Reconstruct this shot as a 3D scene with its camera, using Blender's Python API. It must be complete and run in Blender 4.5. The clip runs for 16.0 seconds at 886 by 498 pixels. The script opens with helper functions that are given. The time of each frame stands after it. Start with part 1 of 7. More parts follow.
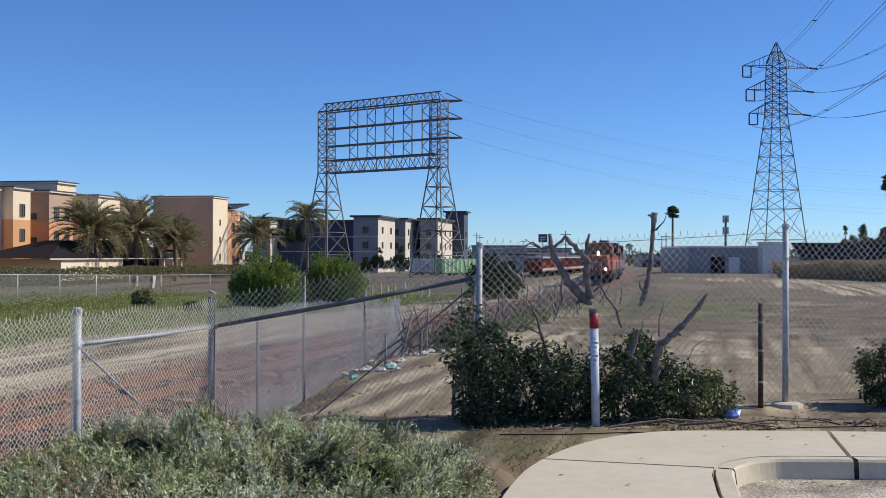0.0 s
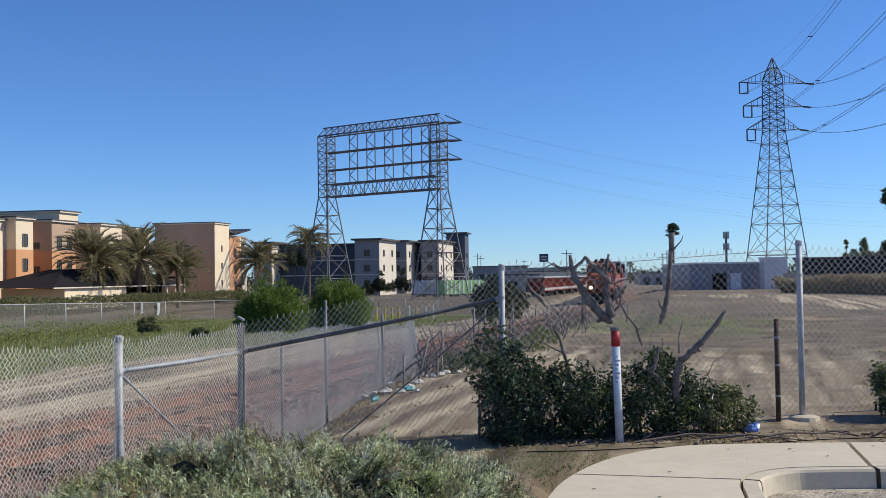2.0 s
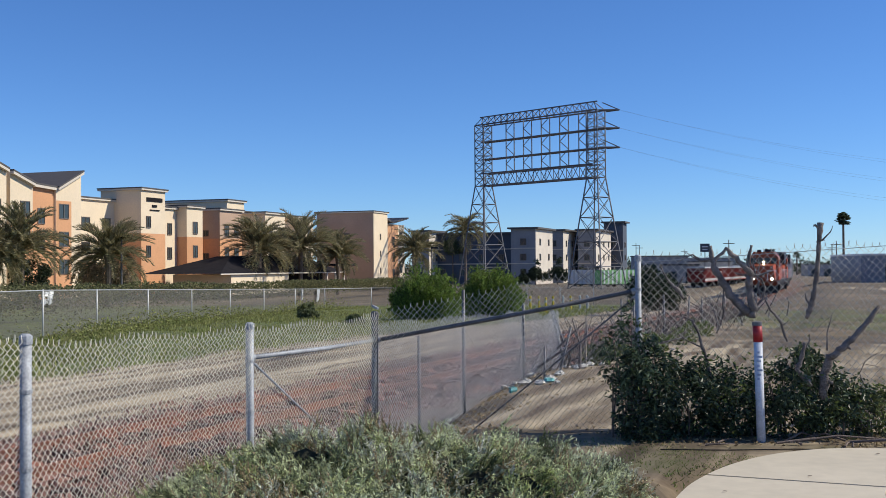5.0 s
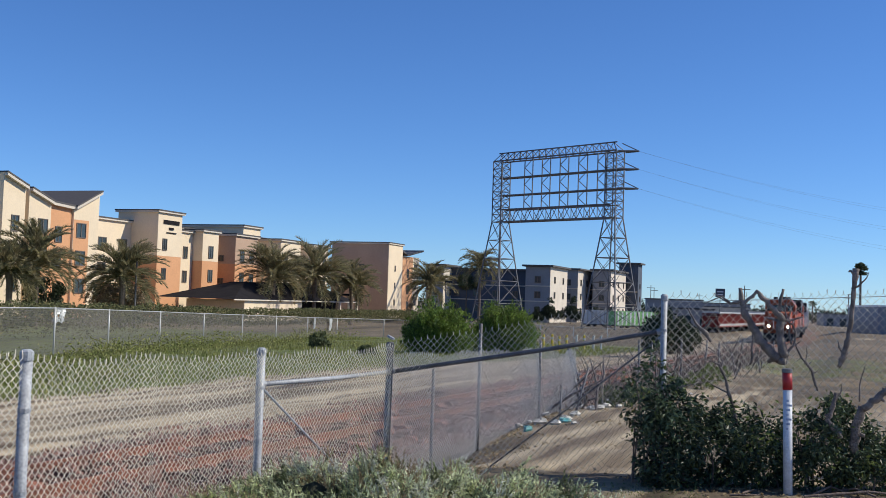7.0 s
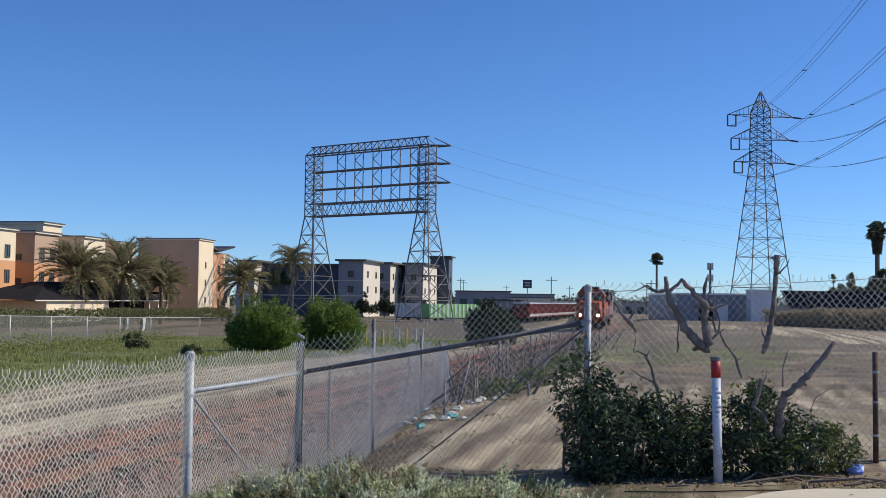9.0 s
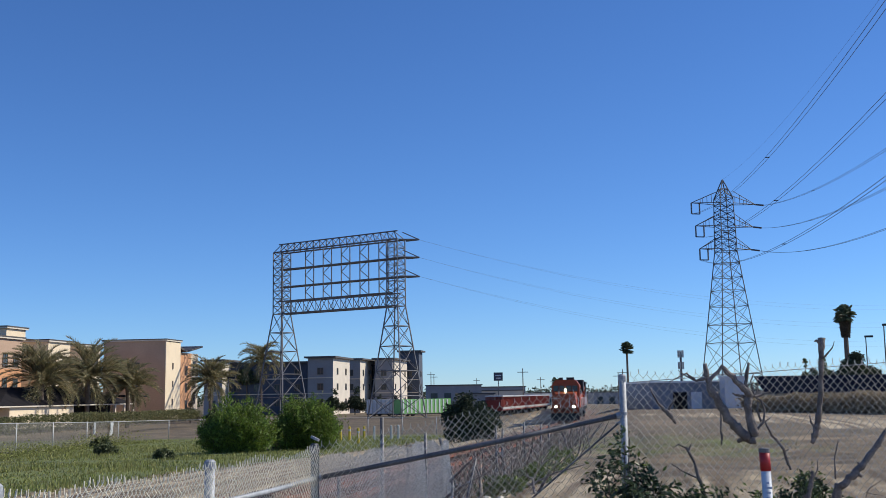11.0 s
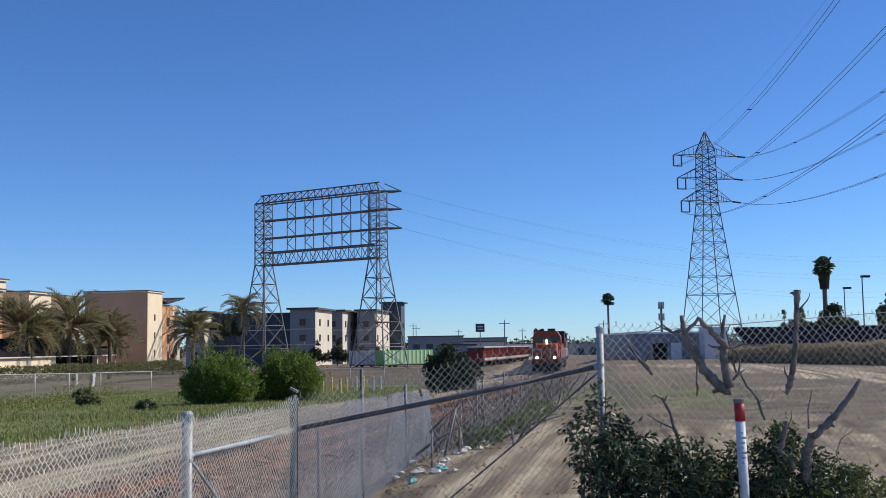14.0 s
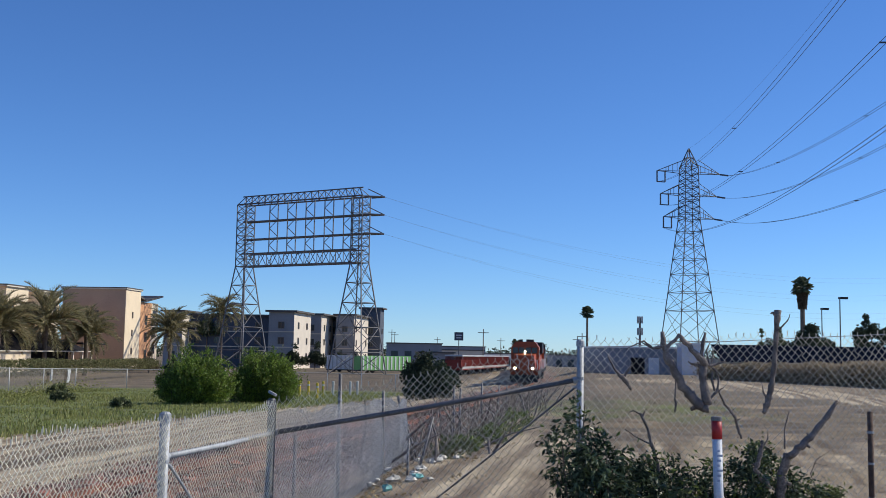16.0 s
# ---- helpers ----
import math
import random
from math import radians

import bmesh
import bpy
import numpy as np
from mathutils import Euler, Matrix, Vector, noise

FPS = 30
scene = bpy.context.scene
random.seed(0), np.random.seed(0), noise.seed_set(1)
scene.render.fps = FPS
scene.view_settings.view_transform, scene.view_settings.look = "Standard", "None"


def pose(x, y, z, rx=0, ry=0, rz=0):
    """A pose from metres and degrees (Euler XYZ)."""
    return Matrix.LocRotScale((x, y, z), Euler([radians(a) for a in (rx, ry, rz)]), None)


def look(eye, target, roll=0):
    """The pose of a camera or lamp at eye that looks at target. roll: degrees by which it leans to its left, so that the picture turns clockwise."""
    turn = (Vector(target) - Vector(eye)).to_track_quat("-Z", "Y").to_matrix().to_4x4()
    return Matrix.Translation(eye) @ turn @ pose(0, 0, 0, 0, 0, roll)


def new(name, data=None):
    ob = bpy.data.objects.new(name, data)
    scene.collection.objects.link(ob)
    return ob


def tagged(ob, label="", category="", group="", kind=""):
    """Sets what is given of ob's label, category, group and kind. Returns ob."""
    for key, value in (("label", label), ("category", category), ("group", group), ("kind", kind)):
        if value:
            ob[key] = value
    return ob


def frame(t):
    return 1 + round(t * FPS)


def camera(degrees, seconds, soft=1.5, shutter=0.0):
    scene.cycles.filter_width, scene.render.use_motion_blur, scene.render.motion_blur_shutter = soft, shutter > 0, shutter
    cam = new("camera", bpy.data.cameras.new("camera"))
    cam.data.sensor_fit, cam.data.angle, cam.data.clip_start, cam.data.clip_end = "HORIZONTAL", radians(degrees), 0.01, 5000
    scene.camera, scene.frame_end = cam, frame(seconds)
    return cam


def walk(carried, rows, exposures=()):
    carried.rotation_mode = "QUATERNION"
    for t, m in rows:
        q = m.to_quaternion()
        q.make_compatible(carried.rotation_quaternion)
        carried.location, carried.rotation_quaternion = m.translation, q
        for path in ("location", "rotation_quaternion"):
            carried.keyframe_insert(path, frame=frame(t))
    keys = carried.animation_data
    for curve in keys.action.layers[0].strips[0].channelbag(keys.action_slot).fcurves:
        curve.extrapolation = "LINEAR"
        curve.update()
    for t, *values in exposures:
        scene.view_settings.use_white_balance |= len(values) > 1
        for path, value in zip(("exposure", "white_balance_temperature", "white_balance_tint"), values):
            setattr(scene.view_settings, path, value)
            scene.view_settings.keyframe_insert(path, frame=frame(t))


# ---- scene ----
cam = camera(44.8, 16.0, 0.55)
PATH = [
    (0, (-0.012, -0.014, 1.746), (-0.011, 1.986, 1.756), 0.2),
    (0.5, (-0.141, -0.208, 1.739), (-0.124, 1.792, 1.758), -0.2),
    (1, (-0.188, -0.328, 1.759), (-0.151, 1.672, 1.791), -0.7),
    (1.5, (-0.196, -0.395, 1.742), (-0.154, 1.604, 1.784), -0.9),
    (2, (-0.263, -0.312, 1.762), (-0.262, 1.688, 1.812), -0.9),
    (2.5, (-0.188, -0.25, 1.766), (-0.284, 1.747, 1.819), -0.6),
    (3, (-0.14, -0.237, 1.768), (-0.351, 1.752, 1.818), -0.2),
    (3.5, (-0.065, -0.187, 1.784), (-0.361, 1.791, 1.827), 0.1),
    (4, (-0.016, -0.244, 1.783), (-0.332, 1.731, 1.817), -0.2),
    (4.2, (-0.001, -0.253, 1.775), (-0.308, 1.723, 1.805), -0.5),
    (6.3, (-0.008, 0.207, 1.77), (-0.272, 2.188, 1.841), 0.3),
    (6.5, (-0.002, 0.224, 1.751), (-0.284, 2.202, 1.834), 0.9),
    (7, (-0.121, 0.192, 1.741), (-0.439, 2.164, 1.837), 1.9),
    (7.5, (-0.509, 0.065, 1.699), (-0.821, 2.039, 1.785), 2.3),
    (8, (-0.796, 0.093, 1.713), (-1.038, 2.077, 1.786), 2.0),
    (8.5, (-1.028, 0.293, 1.73), (-1.135, 2.289, 1.802), 1.4),
    (9, (-1.313, 0.672, 1.711), (-1.275, 2.669, 1.805), 0.7),
    (9.5, (-1.433, 0.987, 1.689), (-1.296, 2.977, 1.833), 0.1),
    (10, (-1.699, 1.258, 1.699), (-1.534, 3.242, 1.898), -0.3),
    (10.2, (-1.758, 1.32, 1.705), (-1.601, 3.302, 1.923), -0.3),
    (12.3, (-1.867, 1.355, 1.746), (-1.827, 3.334, 2.035), -2.0),
    (12.5, (-1.861, 1.362, 1.752), (-1.812, 3.342, 2.034), -2.1),
    (13, (-1.832, 1.36, 1.749), (-1.754, 3.342, 2.001), -1.9),
    (13.5, (-1.831, 1.359, 1.743), (-1.722, 3.345, 1.955), -1.3),
    (14, (-1.804, 1.345, 1.725), (-1.672, 3.333, 1.903), -0.9),
    (14.5, (-1.823, 1.317, 1.706), (-1.678, 3.305, 1.87), -0.5),
    (15, (-1.82, 1.314, 1.71), (-1.667, 3.302, 1.875), -0.0),
    (15.5, (-1.829, 1.325, 1.725), (-1.67, 3.311, 1.907), 0.5),
    (16, (-1.828, 1.344, 1.734), (-1.662, 3.328, 1.926), 1.0),
]
walk(cam, [(t, look(*p)) for t, *p in PATH])

# ---- world, sun, exposure ----
SUN = Vector((0.95, 0.16, 0.80)).normalized()
world = bpy.data.worlds.new("world")
scene.world = world
world.use_nodes = True
wn = world.node_tree
sky = wn.nodes.new("ShaderNodeTexSky")
sky.sky_type, sky.sun_disc = "NISHITA", False
sky.sun_elevation, sky.sun_rotation = math.asin(SUN.z), math.atan2(SUN.x, SUN.y)
sky.air_density, sky.dust_density, sky.ozone_density = 0.8, 0.0, 5.5
tone = wn.nodes.new("ShaderNodeHueSaturation")
tone.inputs["Saturation"].default_value = 1.05
wn.links.new(sky.outputs[0], tone.inputs["Color"])
tint = wn.nodes.new("ShaderNodeMix")
tint.data_type, tint.blend_type = "RGBA", "MULTIPLY"
tint.inputs["Factor"].default_value, tint.inputs["B"].default_value = 1.0, (0.74, 0.955, 1.24, 1)
wn.links.new(tone.outputs[0], tint.inputs["A"])
wn.links.new(tint.outputs["Result"], wn.nodes["Background"].inputs[0])
wn.nodes["Background"].inputs[1].default_value = 0.108
sun = new("sun", bpy.data.lights.new("sun", "SUN"))
sun.data.energy, sun.data.angle, sun.data.color = 4.4, radians(0.5), (1.0, 0.945, 0.81)
sun.matrix_world = look(SUN * 100, (0, 0, 0))
scene.view_settings.exposure = 0.0


# ---- materials ----
def material(name, colour, rough=0.7, metal=0.0, spread=0.25, scale=3.0, bump=0.0, fine=40.0, second=None, islands=0.0, spec=0.4):
    """A node material: colour varied by noise at two scales, some bump, and per object or island."""
    m = bpy.data.materials.new(name)
    m.use_nodes = True
    nt = m.node_tree
    bsdf = nt.nodes["Principled BSDF"]
    geo = nt.nodes.new("ShaderNodeNewGeometry")
    n1, n2 = nt.nodes.new("ShaderNodeTexNoise"), nt.nodes.new("ShaderNodeTexNoise")
    for n, s, d in ((n1, scale, 5), (n2, fine, 3)):
        n.inputs["Scale"].default_value, n.inputs["Detail"].default_value = s, d
        nt.links.new(geo.outputs["Position"], n.inputs["Vector"])
    mix = nt.nodes.new("ShaderNodeMix")
    mix.data_type = "RGBA"
    c = Vector(colour)
    other = Vector(second) if second else c * (1 - spread)
    mix.inputs["A"].default_value = (*(c * (1 + (0 if second else spread * 0.6))), 1)
    mix.inputs["B"].default_value = (*other, 1)
    ramp = nt.nodes.new("ShaderNodeMapRange")
    ramp.inputs["From Min"].default_value, ramp.inputs["From Max"].default_value = 0.35, 0.65
    nt.links.new(n1.outputs["Fac"], ramp.inputs["Value"])
    nt.links.new(ramp.outputs[0], mix.inputs["Factor"])
    hsv = nt.nodes.new("ShaderNodeHueSaturation")
    nt.links.new(mix.outputs["Result"], hsv.inputs["Color"])
    val = nt.nodes.new("ShaderNodeMapRange")
    val.inputs["To Min"].default_value, val.inputs["To Max"].default_value = 1 - spread, 1 + spread
    val.inputs["From Min"].default_value, val.inputs["From Max"].default_value = 0.3, 0.7
    nt.links.new(n2.outputs["Fac"], val.inputs["Value"])
    last = val.outputs[0]
    if islands:
        var = nt.nodes.new("ShaderNodeMapRange")
        var.inputs["To Min"].default_value, var.inputs["To Max"].default_value = 1 - islands, 1 + islands
        nt.links.new(geo.outputs["Random Per Island"], var.inputs["Value"])
        mul = nt.nodes.new("ShaderNodeMath")
        mul.operation = "MULTIPLY"
        nt.links.new(last, mul.inputs[0])
        nt.links.new(var.outputs[0], mul.inputs[1])
        last = mul.outputs[0]
    nt.links.new(last, hsv.inputs["Value"])
    nt.links.new(hsv.outputs[0], bsdf.inputs["Base Color"])
    bsdf.inputs["Roughness"].default_value, bsdf.inputs["Metallic"].default_value = rough, metal
    bsdf.inputs["Specular IOR Level"].default_value = spec
    if bump:
        b = nt.nodes.new("ShaderNodeBump")
        b.inputs["Strength"].default_value, b.inputs["Distance"].default_value = bump, 0.02
        nt.links.new(n2.outputs["Fac"], b.inputs["Height"])
        nt.links.new(b.outputs[0], bsdf.inputs["Normal"])
    return m


def leafy(name, colour, spread=0.5, through_light=0.35, rough=0.45, second=None):
    m = material(name, colour, rough, 0, 0.15, 1.2, 0, 9, second, spread)
    bsdf = m.node_tree.nodes["Principled BSDF"]
    tr, add = m.node_tree.nodes.new("ShaderNodeBsdfTranslucent"), m.node_tree.nodes.new("ShaderNodeMixShader")
    hsv = m.node_tree.nodes["Hue/Saturation/Value"]
    m.node_tree.links.new(hsv.outputs[0], tr.inputs["Color"])
    add.inputs[0].default_value = through_light
    m.node_tree.links.new(bsdf.outputs[0], add.inputs[1])
    m.node_tree.links.new(tr.outputs[0], add.inputs[2])
    m.node_tree.links.new(add.outputs[0], m.node_tree.nodes["Material Output"].inputs[0])
    return m


def lamp_glow(name, colour, strength):
    m = bpy.data.materials.new(name)
    m.use_nodes = True
    b = m.node_tree.nodes["Principled BSDF"]
    b.inputs["Emission Color"].default_value, b.inputs["Emission Strength"].default_value = (*colour, 1), strength
    return m


GALV = material("galvanised_steel", (0.38, 0.39, 0.41), 0.6, 0.15, 0.22, 6, 0.1, 60)
OLDWIRE = material("weathered_wire", (0.66, 0.62, 0.56), 0.5, 0.1, 0.2, 3, 0, 30)
WIRE = material("fence_wire", (0.78, 0.72, 0.58), 0.5, 0.0, 0.2, 3, 0, 30)
DARKPIPE = material("weathered_pipe", (0.16, 0.155, 0.16), 0.6, 0.4, 0.25, 5, 0.1, 50)
LATTICE = material("tower_steel", (0.16, 0.16, 0.17), 0.6, 0.3, 0.2, 0.5, 0, 4)
PYLON = material("pylon_steel", (0.12, 0.13, 0.15), 0.6, 0.3, 0.2, 0.5, 0, 4)
CABLE = material("cable", (0.10, 0.11, 0.13), 0.6, 0.2, 0.1)
CONCRETE = material("concrete", (0.60, 0.52, 0.39), 0.85, 0, 0.05, 0.9, 0.05, 7)
KERB = material("kerb_concrete", (0.58, 0.50, 0.37), 0.85, 0, 0.08, 2.0, 0.05, 12)
ASPHALT = material("gravelly_asphalt", (0.42, 0.36, 0.28), 0.9, 0, 0.45, 2.5, 0.8, 38)
RUST = material("rusty_rail", (0.28, 0.105, 0.062), 0.85, 0, 0.35, 1.6, 0.3, 18, (0.15, 0.065, 0.045))
TIE = material("old_tie", (0.10, 0.065, 0.05), 0.9, 0, 0.35, 3, 0.4, 25)
BALLAST = material("ballast_stone", (0.27, 0.135, 0.10), 0.9, 0, 0.3, 0.8, 0, 30, (0.13, 0.09, 0.085), 0.85)
CREAM = material("cream_stucco", (0.80, 0.65, 0.46), 0.9, 0, 0.05, 0.4, 0, 6)
ORANGE = material("orange_stucco", (0.68, 0.35, 0.18), 0.9, 0, 0.06, 0.4, 0, 6)
TAN = material("tan_stucco", (0.50, 0.34, 0.24), 0.9, 0, 0.06, 0.4, 0, 6)
GREYST = material("grey_stucco", (0.30, 0.30, 0.31), 0.9, 0, 0.08, 0.4, 0, 6)
SLATE = material("slate_stucco", (0.085, 0.10, 0.13), 0.85, 0, 0.1, 0.4, 0, 6)
PALE = material("pale_stucco", (0.66, 0.58, 0.48), 0.9, 0, 0.06, 0.4, 0, 6)
ROOFDARK = material("dark_roof", (0.022, 0.02, 0.022), 0.95, 0, 0.2, 1, 0, 10, None, 0.0, 0.08)
TRIM = material("roof_trim", (0.10, 0.09, 0.085), 0.7, 0, 0.1)
GLASS = material("window_glass", (0.05, 0.065, 0.07), 0.15, 0, 0.1, 0.3, 0, 2, None, 0.0, 0.5)
FRAME = material("window_frame", (0.16, 0.13, 0.11), 0.6, 0, 0.1)
WHITE = material("white_metal", (0.72, 0.73, 0.74), 0.5, 0, 0.06, 0.5, 0, 5)
BARK = material("bark", (0.20, 0.15, 0.12), 0.9, 0, 0.3, 8, 0.6, 60)
DEADWOOD = material("dead_wood", (0.21, 0.175, 0.155), 0.9, 0, 0.4, 9, 0.6, 70)
TRUNK = material("palm_trunk", (0.17, 0.13, 0.10), 0.9, 0, 0.3, 3, 0.6, 20)


# ---- mesh tools ----
class Geo:
    """Gathers vertices and faces for one mesh."""

    def __init__(self):
        self.v, self.f = [], []

    def add(self, verts, faces):
        k = len(self.v)
        self.v.extend([tuple(p) for p in verts])
        self.f.extend([tuple(i + k for i in f) for f in faces])
        return self

    def box(self, lo, hi, m=None):
        (a, b, c), (d, e, f) = lo, hi
        vs = [Vector(p) for p in ((a, b, c), (d, b, c), (d, e, c), (a, e, c), (a, b, f), (d, b, f), (d, e, f), (a, e, f))]
        if m is not None:
            vs = [m @ p for p in vs]
        return self.add(vs, [(0, 3, 2, 1), (4, 5, 6, 7), (0, 1, 5, 4), (1, 2, 6, 5), (2, 3, 7, 6), (3, 0, 4, 7)])

    def tube(self, points, radii, n=8, caps=True):
        """A round bar along points."""
        pts = [Vector(p) for p in points]
        if not isinstance(radii, (list, tuple)):
            radii = [radii] * len(pts)
        vs, fs, side = [], [], None
        for i, p in enumerate(pts):
            d = (pts[min(i + 1, len(pts) - 1)] - pts[max(i - 1, 0)]).normalized()
            if side is None:
                side = d.cross(Vector((0, 0, 1)) if abs(d.z) < 0.9 else Vector((1, 0, 0))).normalized()
            side = (side - d * side.dot(d)).normalized()
            up = d.cross(side)
            for k in range(n):
                a = 2 * math.pi * k / n
                vs.append(p + (side * math.cos(a) + up * math.sin(a)) * radii[i])
        for i in range(len(pts) - 1):
            for k in range(n):
                fs.append((i * n + k, i * n + (k + 1) % n, (i + 1) * n + (k + 1) % n, (i + 1) * n + k))
        if caps:
            fs += [tuple(range(n))[::-1], tuple((len(pts) - 1) * n + k for k in range(n))]
        return self.add(vs, fs)

    def bar(self, p, q, w):
        return self.tube([p, q], w * 0.6, 4)


def mesh_of(name, geo, mat, smooth=False):
    me = bpy.data.meshes.new(name)
    me.from_pydata(geo.v, [], geo.f)
    me.materials.append(mat)
    if smooth:
        me.polygons.foreach_set("use_smooth", [True] * len(me.polygons))
    me.update()
    return me


def part(name, geo, mat, parent, label="", smooth=False):
    ob = new(name, mesh_of(name, geo, mat, smooth))
    ob.parent = parent
    if label:
        ob["label"] = label
    return ob


def thing(name, at, label, category, group="", kind=""):
    ob = new(name)
    ob.location = at
    return tagged(ob, label, category, group, kind)


def one(name, geo, mat, label, category, group="", kind="", smooth=False):
    return tagged(new(name, mesh_of(name, geo, mat, smooth)), label, category, group, kind)


def mix(a, b, t):
    return a + (b - a) * t


def step(a, b, x):
    t = min(max((x - a) / (b - a), 0), 1)
    return t * t * (3 - 2 * t)


def interp(x, rows):
    return float(np.interp(x, [r[0] for r in rows], [r[1] for r in rows]))


# ---- the lie of the land ----
def track_x(y):
    yy = min(y, 300)
    return -6.7 + 0.2520 * (y - 20) - 0.000321 * (yy - 20) * (yy - 89)


def fence_x(y):
    return -3.53 + 0.185 * (y - 6.08) if y < 18 else track_x(y) + 5.9 - 0.9 * step(18, 70, y)


def wobble(x, y, s):
    return noise.noise(Vector((x * s, y * s, 3.3)))


def land(x, y):
    left = interp(y, [(0, -1.05), (41, -1.05), (57, -1.35), (75, -1.75), (96, -2.0), (200, -2.3), (400, -2.6)])
    bed = interp(y, [(0, -1.15), (41, -1.15), (90, -1.5), (200, -2.0)])
    right = interp(y, [(0, -0.02), (13, -0.02), (40, -0.3), (100, -0.5), (230, -1.5), (400, -2.6)])
    u = x - fence_x(y)
    t = x - track_x(y)
    base = mix(left, bed, step(-7, -3, t))
    z = mix(base, right, step(-2.2, 1.5 - 1.1 * step(13, 17, y), u))
    near = 1 - step(60, 120, math.hypot(x, y))
    rough = (0.10 * wobble(x, y, 0.35) + 0.05 * wobble(x, y, 1.3)) * near * (1 - 0.9 * step(-0.2, 0.4, x) * (1 - step(10.5, 12.5, y)))
    inside = 1.7 - math.hypot(max(2.0 - x, 0), max(y - 8.65, 0))
    z -= 0.3 * step(0.12, 0.45, inside) * step(40, 30, x)
    if x > fence_x(y) + 2 and y > 12.5:
        rough += (0.13 * noise.noise(Vector((x * 0.22, y * 1.1, 9.1))) + 0.06 * noise.noise(Vector((x * 0.9, y * 2.3, 4.1)))) * near
    return z + rough * step(-3, -4, -abs(t)) if abs(t) < 3 else z + rough


def spread_axis(lo, hi, fine, far, grow=1.16):
    mid = list(np.arange(lo, hi, fine))
    out, s, a = [], fine, hi
    while a < far:
        out.append(a)
        s *= grow
        a += s
    inn, s, a = [], fine, lo
    while a > -far:
        s *= grow
        a -= s
        inn.append(a)
    return inn[::-1] + mid + out


def ground_material():
    m = material("ground_soil", (0.20, 0.148, 0.098), 0.95, 0, 0.35, 0.6, 0.9, 7, (0.105, 0.078, 0.052))
    nt = m.node_tree
    base = nt.nodes["Hue/Saturation/Value"].outputs[0]
    bsdf = nt.nodes["Principled BSDF"]
    zones = nt.nodes.new("ShaderNodeVertexColor")
    zones.layer_name = "zones"
    sep = nt.nodes.new("ShaderNodeSeparateColor")
    nt.links.new(zones.outputs[0], sep.inputs[0])
    geo = nt.nodes.new("ShaderNodeNewGeometry")

    def layer(base, channel, c1, c2, scale, rag, stretch=None):
        n = nt.nodes.new("ShaderNodeTexNoise")
        n.inputs["Scale"].default_value, n.inputs["Detail"].default_value = scale, 8
        nt.links.new(geo.outputs["Position"], n.inputs["Vector"])
        if stretch:
            turn = nt.nodes.new("ShaderNodeMapping")
            turn.inputs["Rotation"].default_value = (0, 0, radians(14.5))
            nt.links.new(geo.outputs["Position"], turn.inputs["Vector"])
            pull = nt.nodes.new("ShaderNodeMapping")
            pull.inputs["Scale"].default_value = stretch
            nt.links.new(turn.outputs[0], pull.inputs["Vector"])
            nt.links.new(pull.outputs[0], n.inputs["Vector"])
        col = nt.nodes.new("ShaderNodeMix")
        col.data_type = "RGBA"
        col.inputs["A"].default_value, col.inputs["B"].default_value = (*c1, 1), (*c2, 1)
        r = nt.nodes.new("ShaderNodeMapRange")
        r.inputs["From Min"].default_value, r.inputs["From Max"].default_value = 0.40, 0.60
        nt.links.new(n.outputs["Fac"], r.inputs["Value"])
        nt.links.new(r.outputs[0], col.inputs["Factor"])
        n2 = nt.nodes.new("ShaderNodeTexNoise")
        n2.inputs["Scale"].default_value, n2.inputs["Detail"].default_value = rag, 6
        nt.links.new(geo.outputs["Position"], n2.inputs["Vector"])
        a = nt.nodes.new("ShaderNodeMath")
        a.operation = "ADD"
        nt.links.new(channel, a.inputs[0])
        nt.links.new(n2.outputs["Fac"], a.inputs[1])
        k = nt.nodes.new("ShaderNodeMapRange")
        k.inputs["From Min"].default_value, k.inputs["From Max"].default_value = 0.85, 1.15
        nt.links.new(a.outputs[0], k.inputs["Value"])
        out = nt.nodes.new("ShaderNodeMix")
        out.data_type = "RGBA"
        nt.links.new(k.outputs[0], out.inputs["Factor"])
        nt.links.new(base, out.inputs["A"])
        nt.links.new(col.outputs["Result"], out.inputs["B"])
        return out.outputs["Result"]

    # Dark bands between these pale streaks paint rut shadows into the soil.
    mp = nt.nodes.new("ShaderNodeMapping")
    mp.inputs["Scale"].default_value = (0.30, 1.7, 1.0)
    nt.links.new(geo.outputs["Position"], mp.inputs["Vector"])
    ns = nt.nodes.new("ShaderNodeTexNoise")
    ns.inputs["Scale"].default_value, ns.inputs["Detail"].default_value = 0.8, 7
    nt.links.new(mp.outputs[0], ns.inputs["Vector"])
    rr = nt.nodes.new("ShaderNodeMapRange")
    rr.inputs["From Min"].default_value, rr.inputs["From Max"].default_value = 0.50, 0.57
    nt.links.new(ns.outputs["Fac"], rr.inputs["Value"])
    streak = nt.nodes.new("ShaderNodeMix")
    streak.data_type = "RGBA"
    nt.links.new(rr.outputs[0], streak.inputs["Factor"])
    nt.links.new(base, streak.inputs["A"])
    streak.inputs["B"].default_value = (0.33, 0.245, 0.155, 1)
    base = streak.outputs["Result"]
    wide = nt.nodes.new("ShaderNodeMapping")
    wide.inputs["Scale"].default_value = (0.035, 0.16, 1.0)
    nt.links.new(geo.outputs["Position"], wide.inputs["Vector"])
    nw = nt.nodes.new("ShaderNodeTexNoise")
    nw.inputs["Scale"].default_value, nw.inputs["Detail"].default_value = 1.0, 6
    nt.links.new(wide.outputs[0], nw.inputs["Vector"])
    rw = nt.nodes.new("ShaderNodeMapRange")
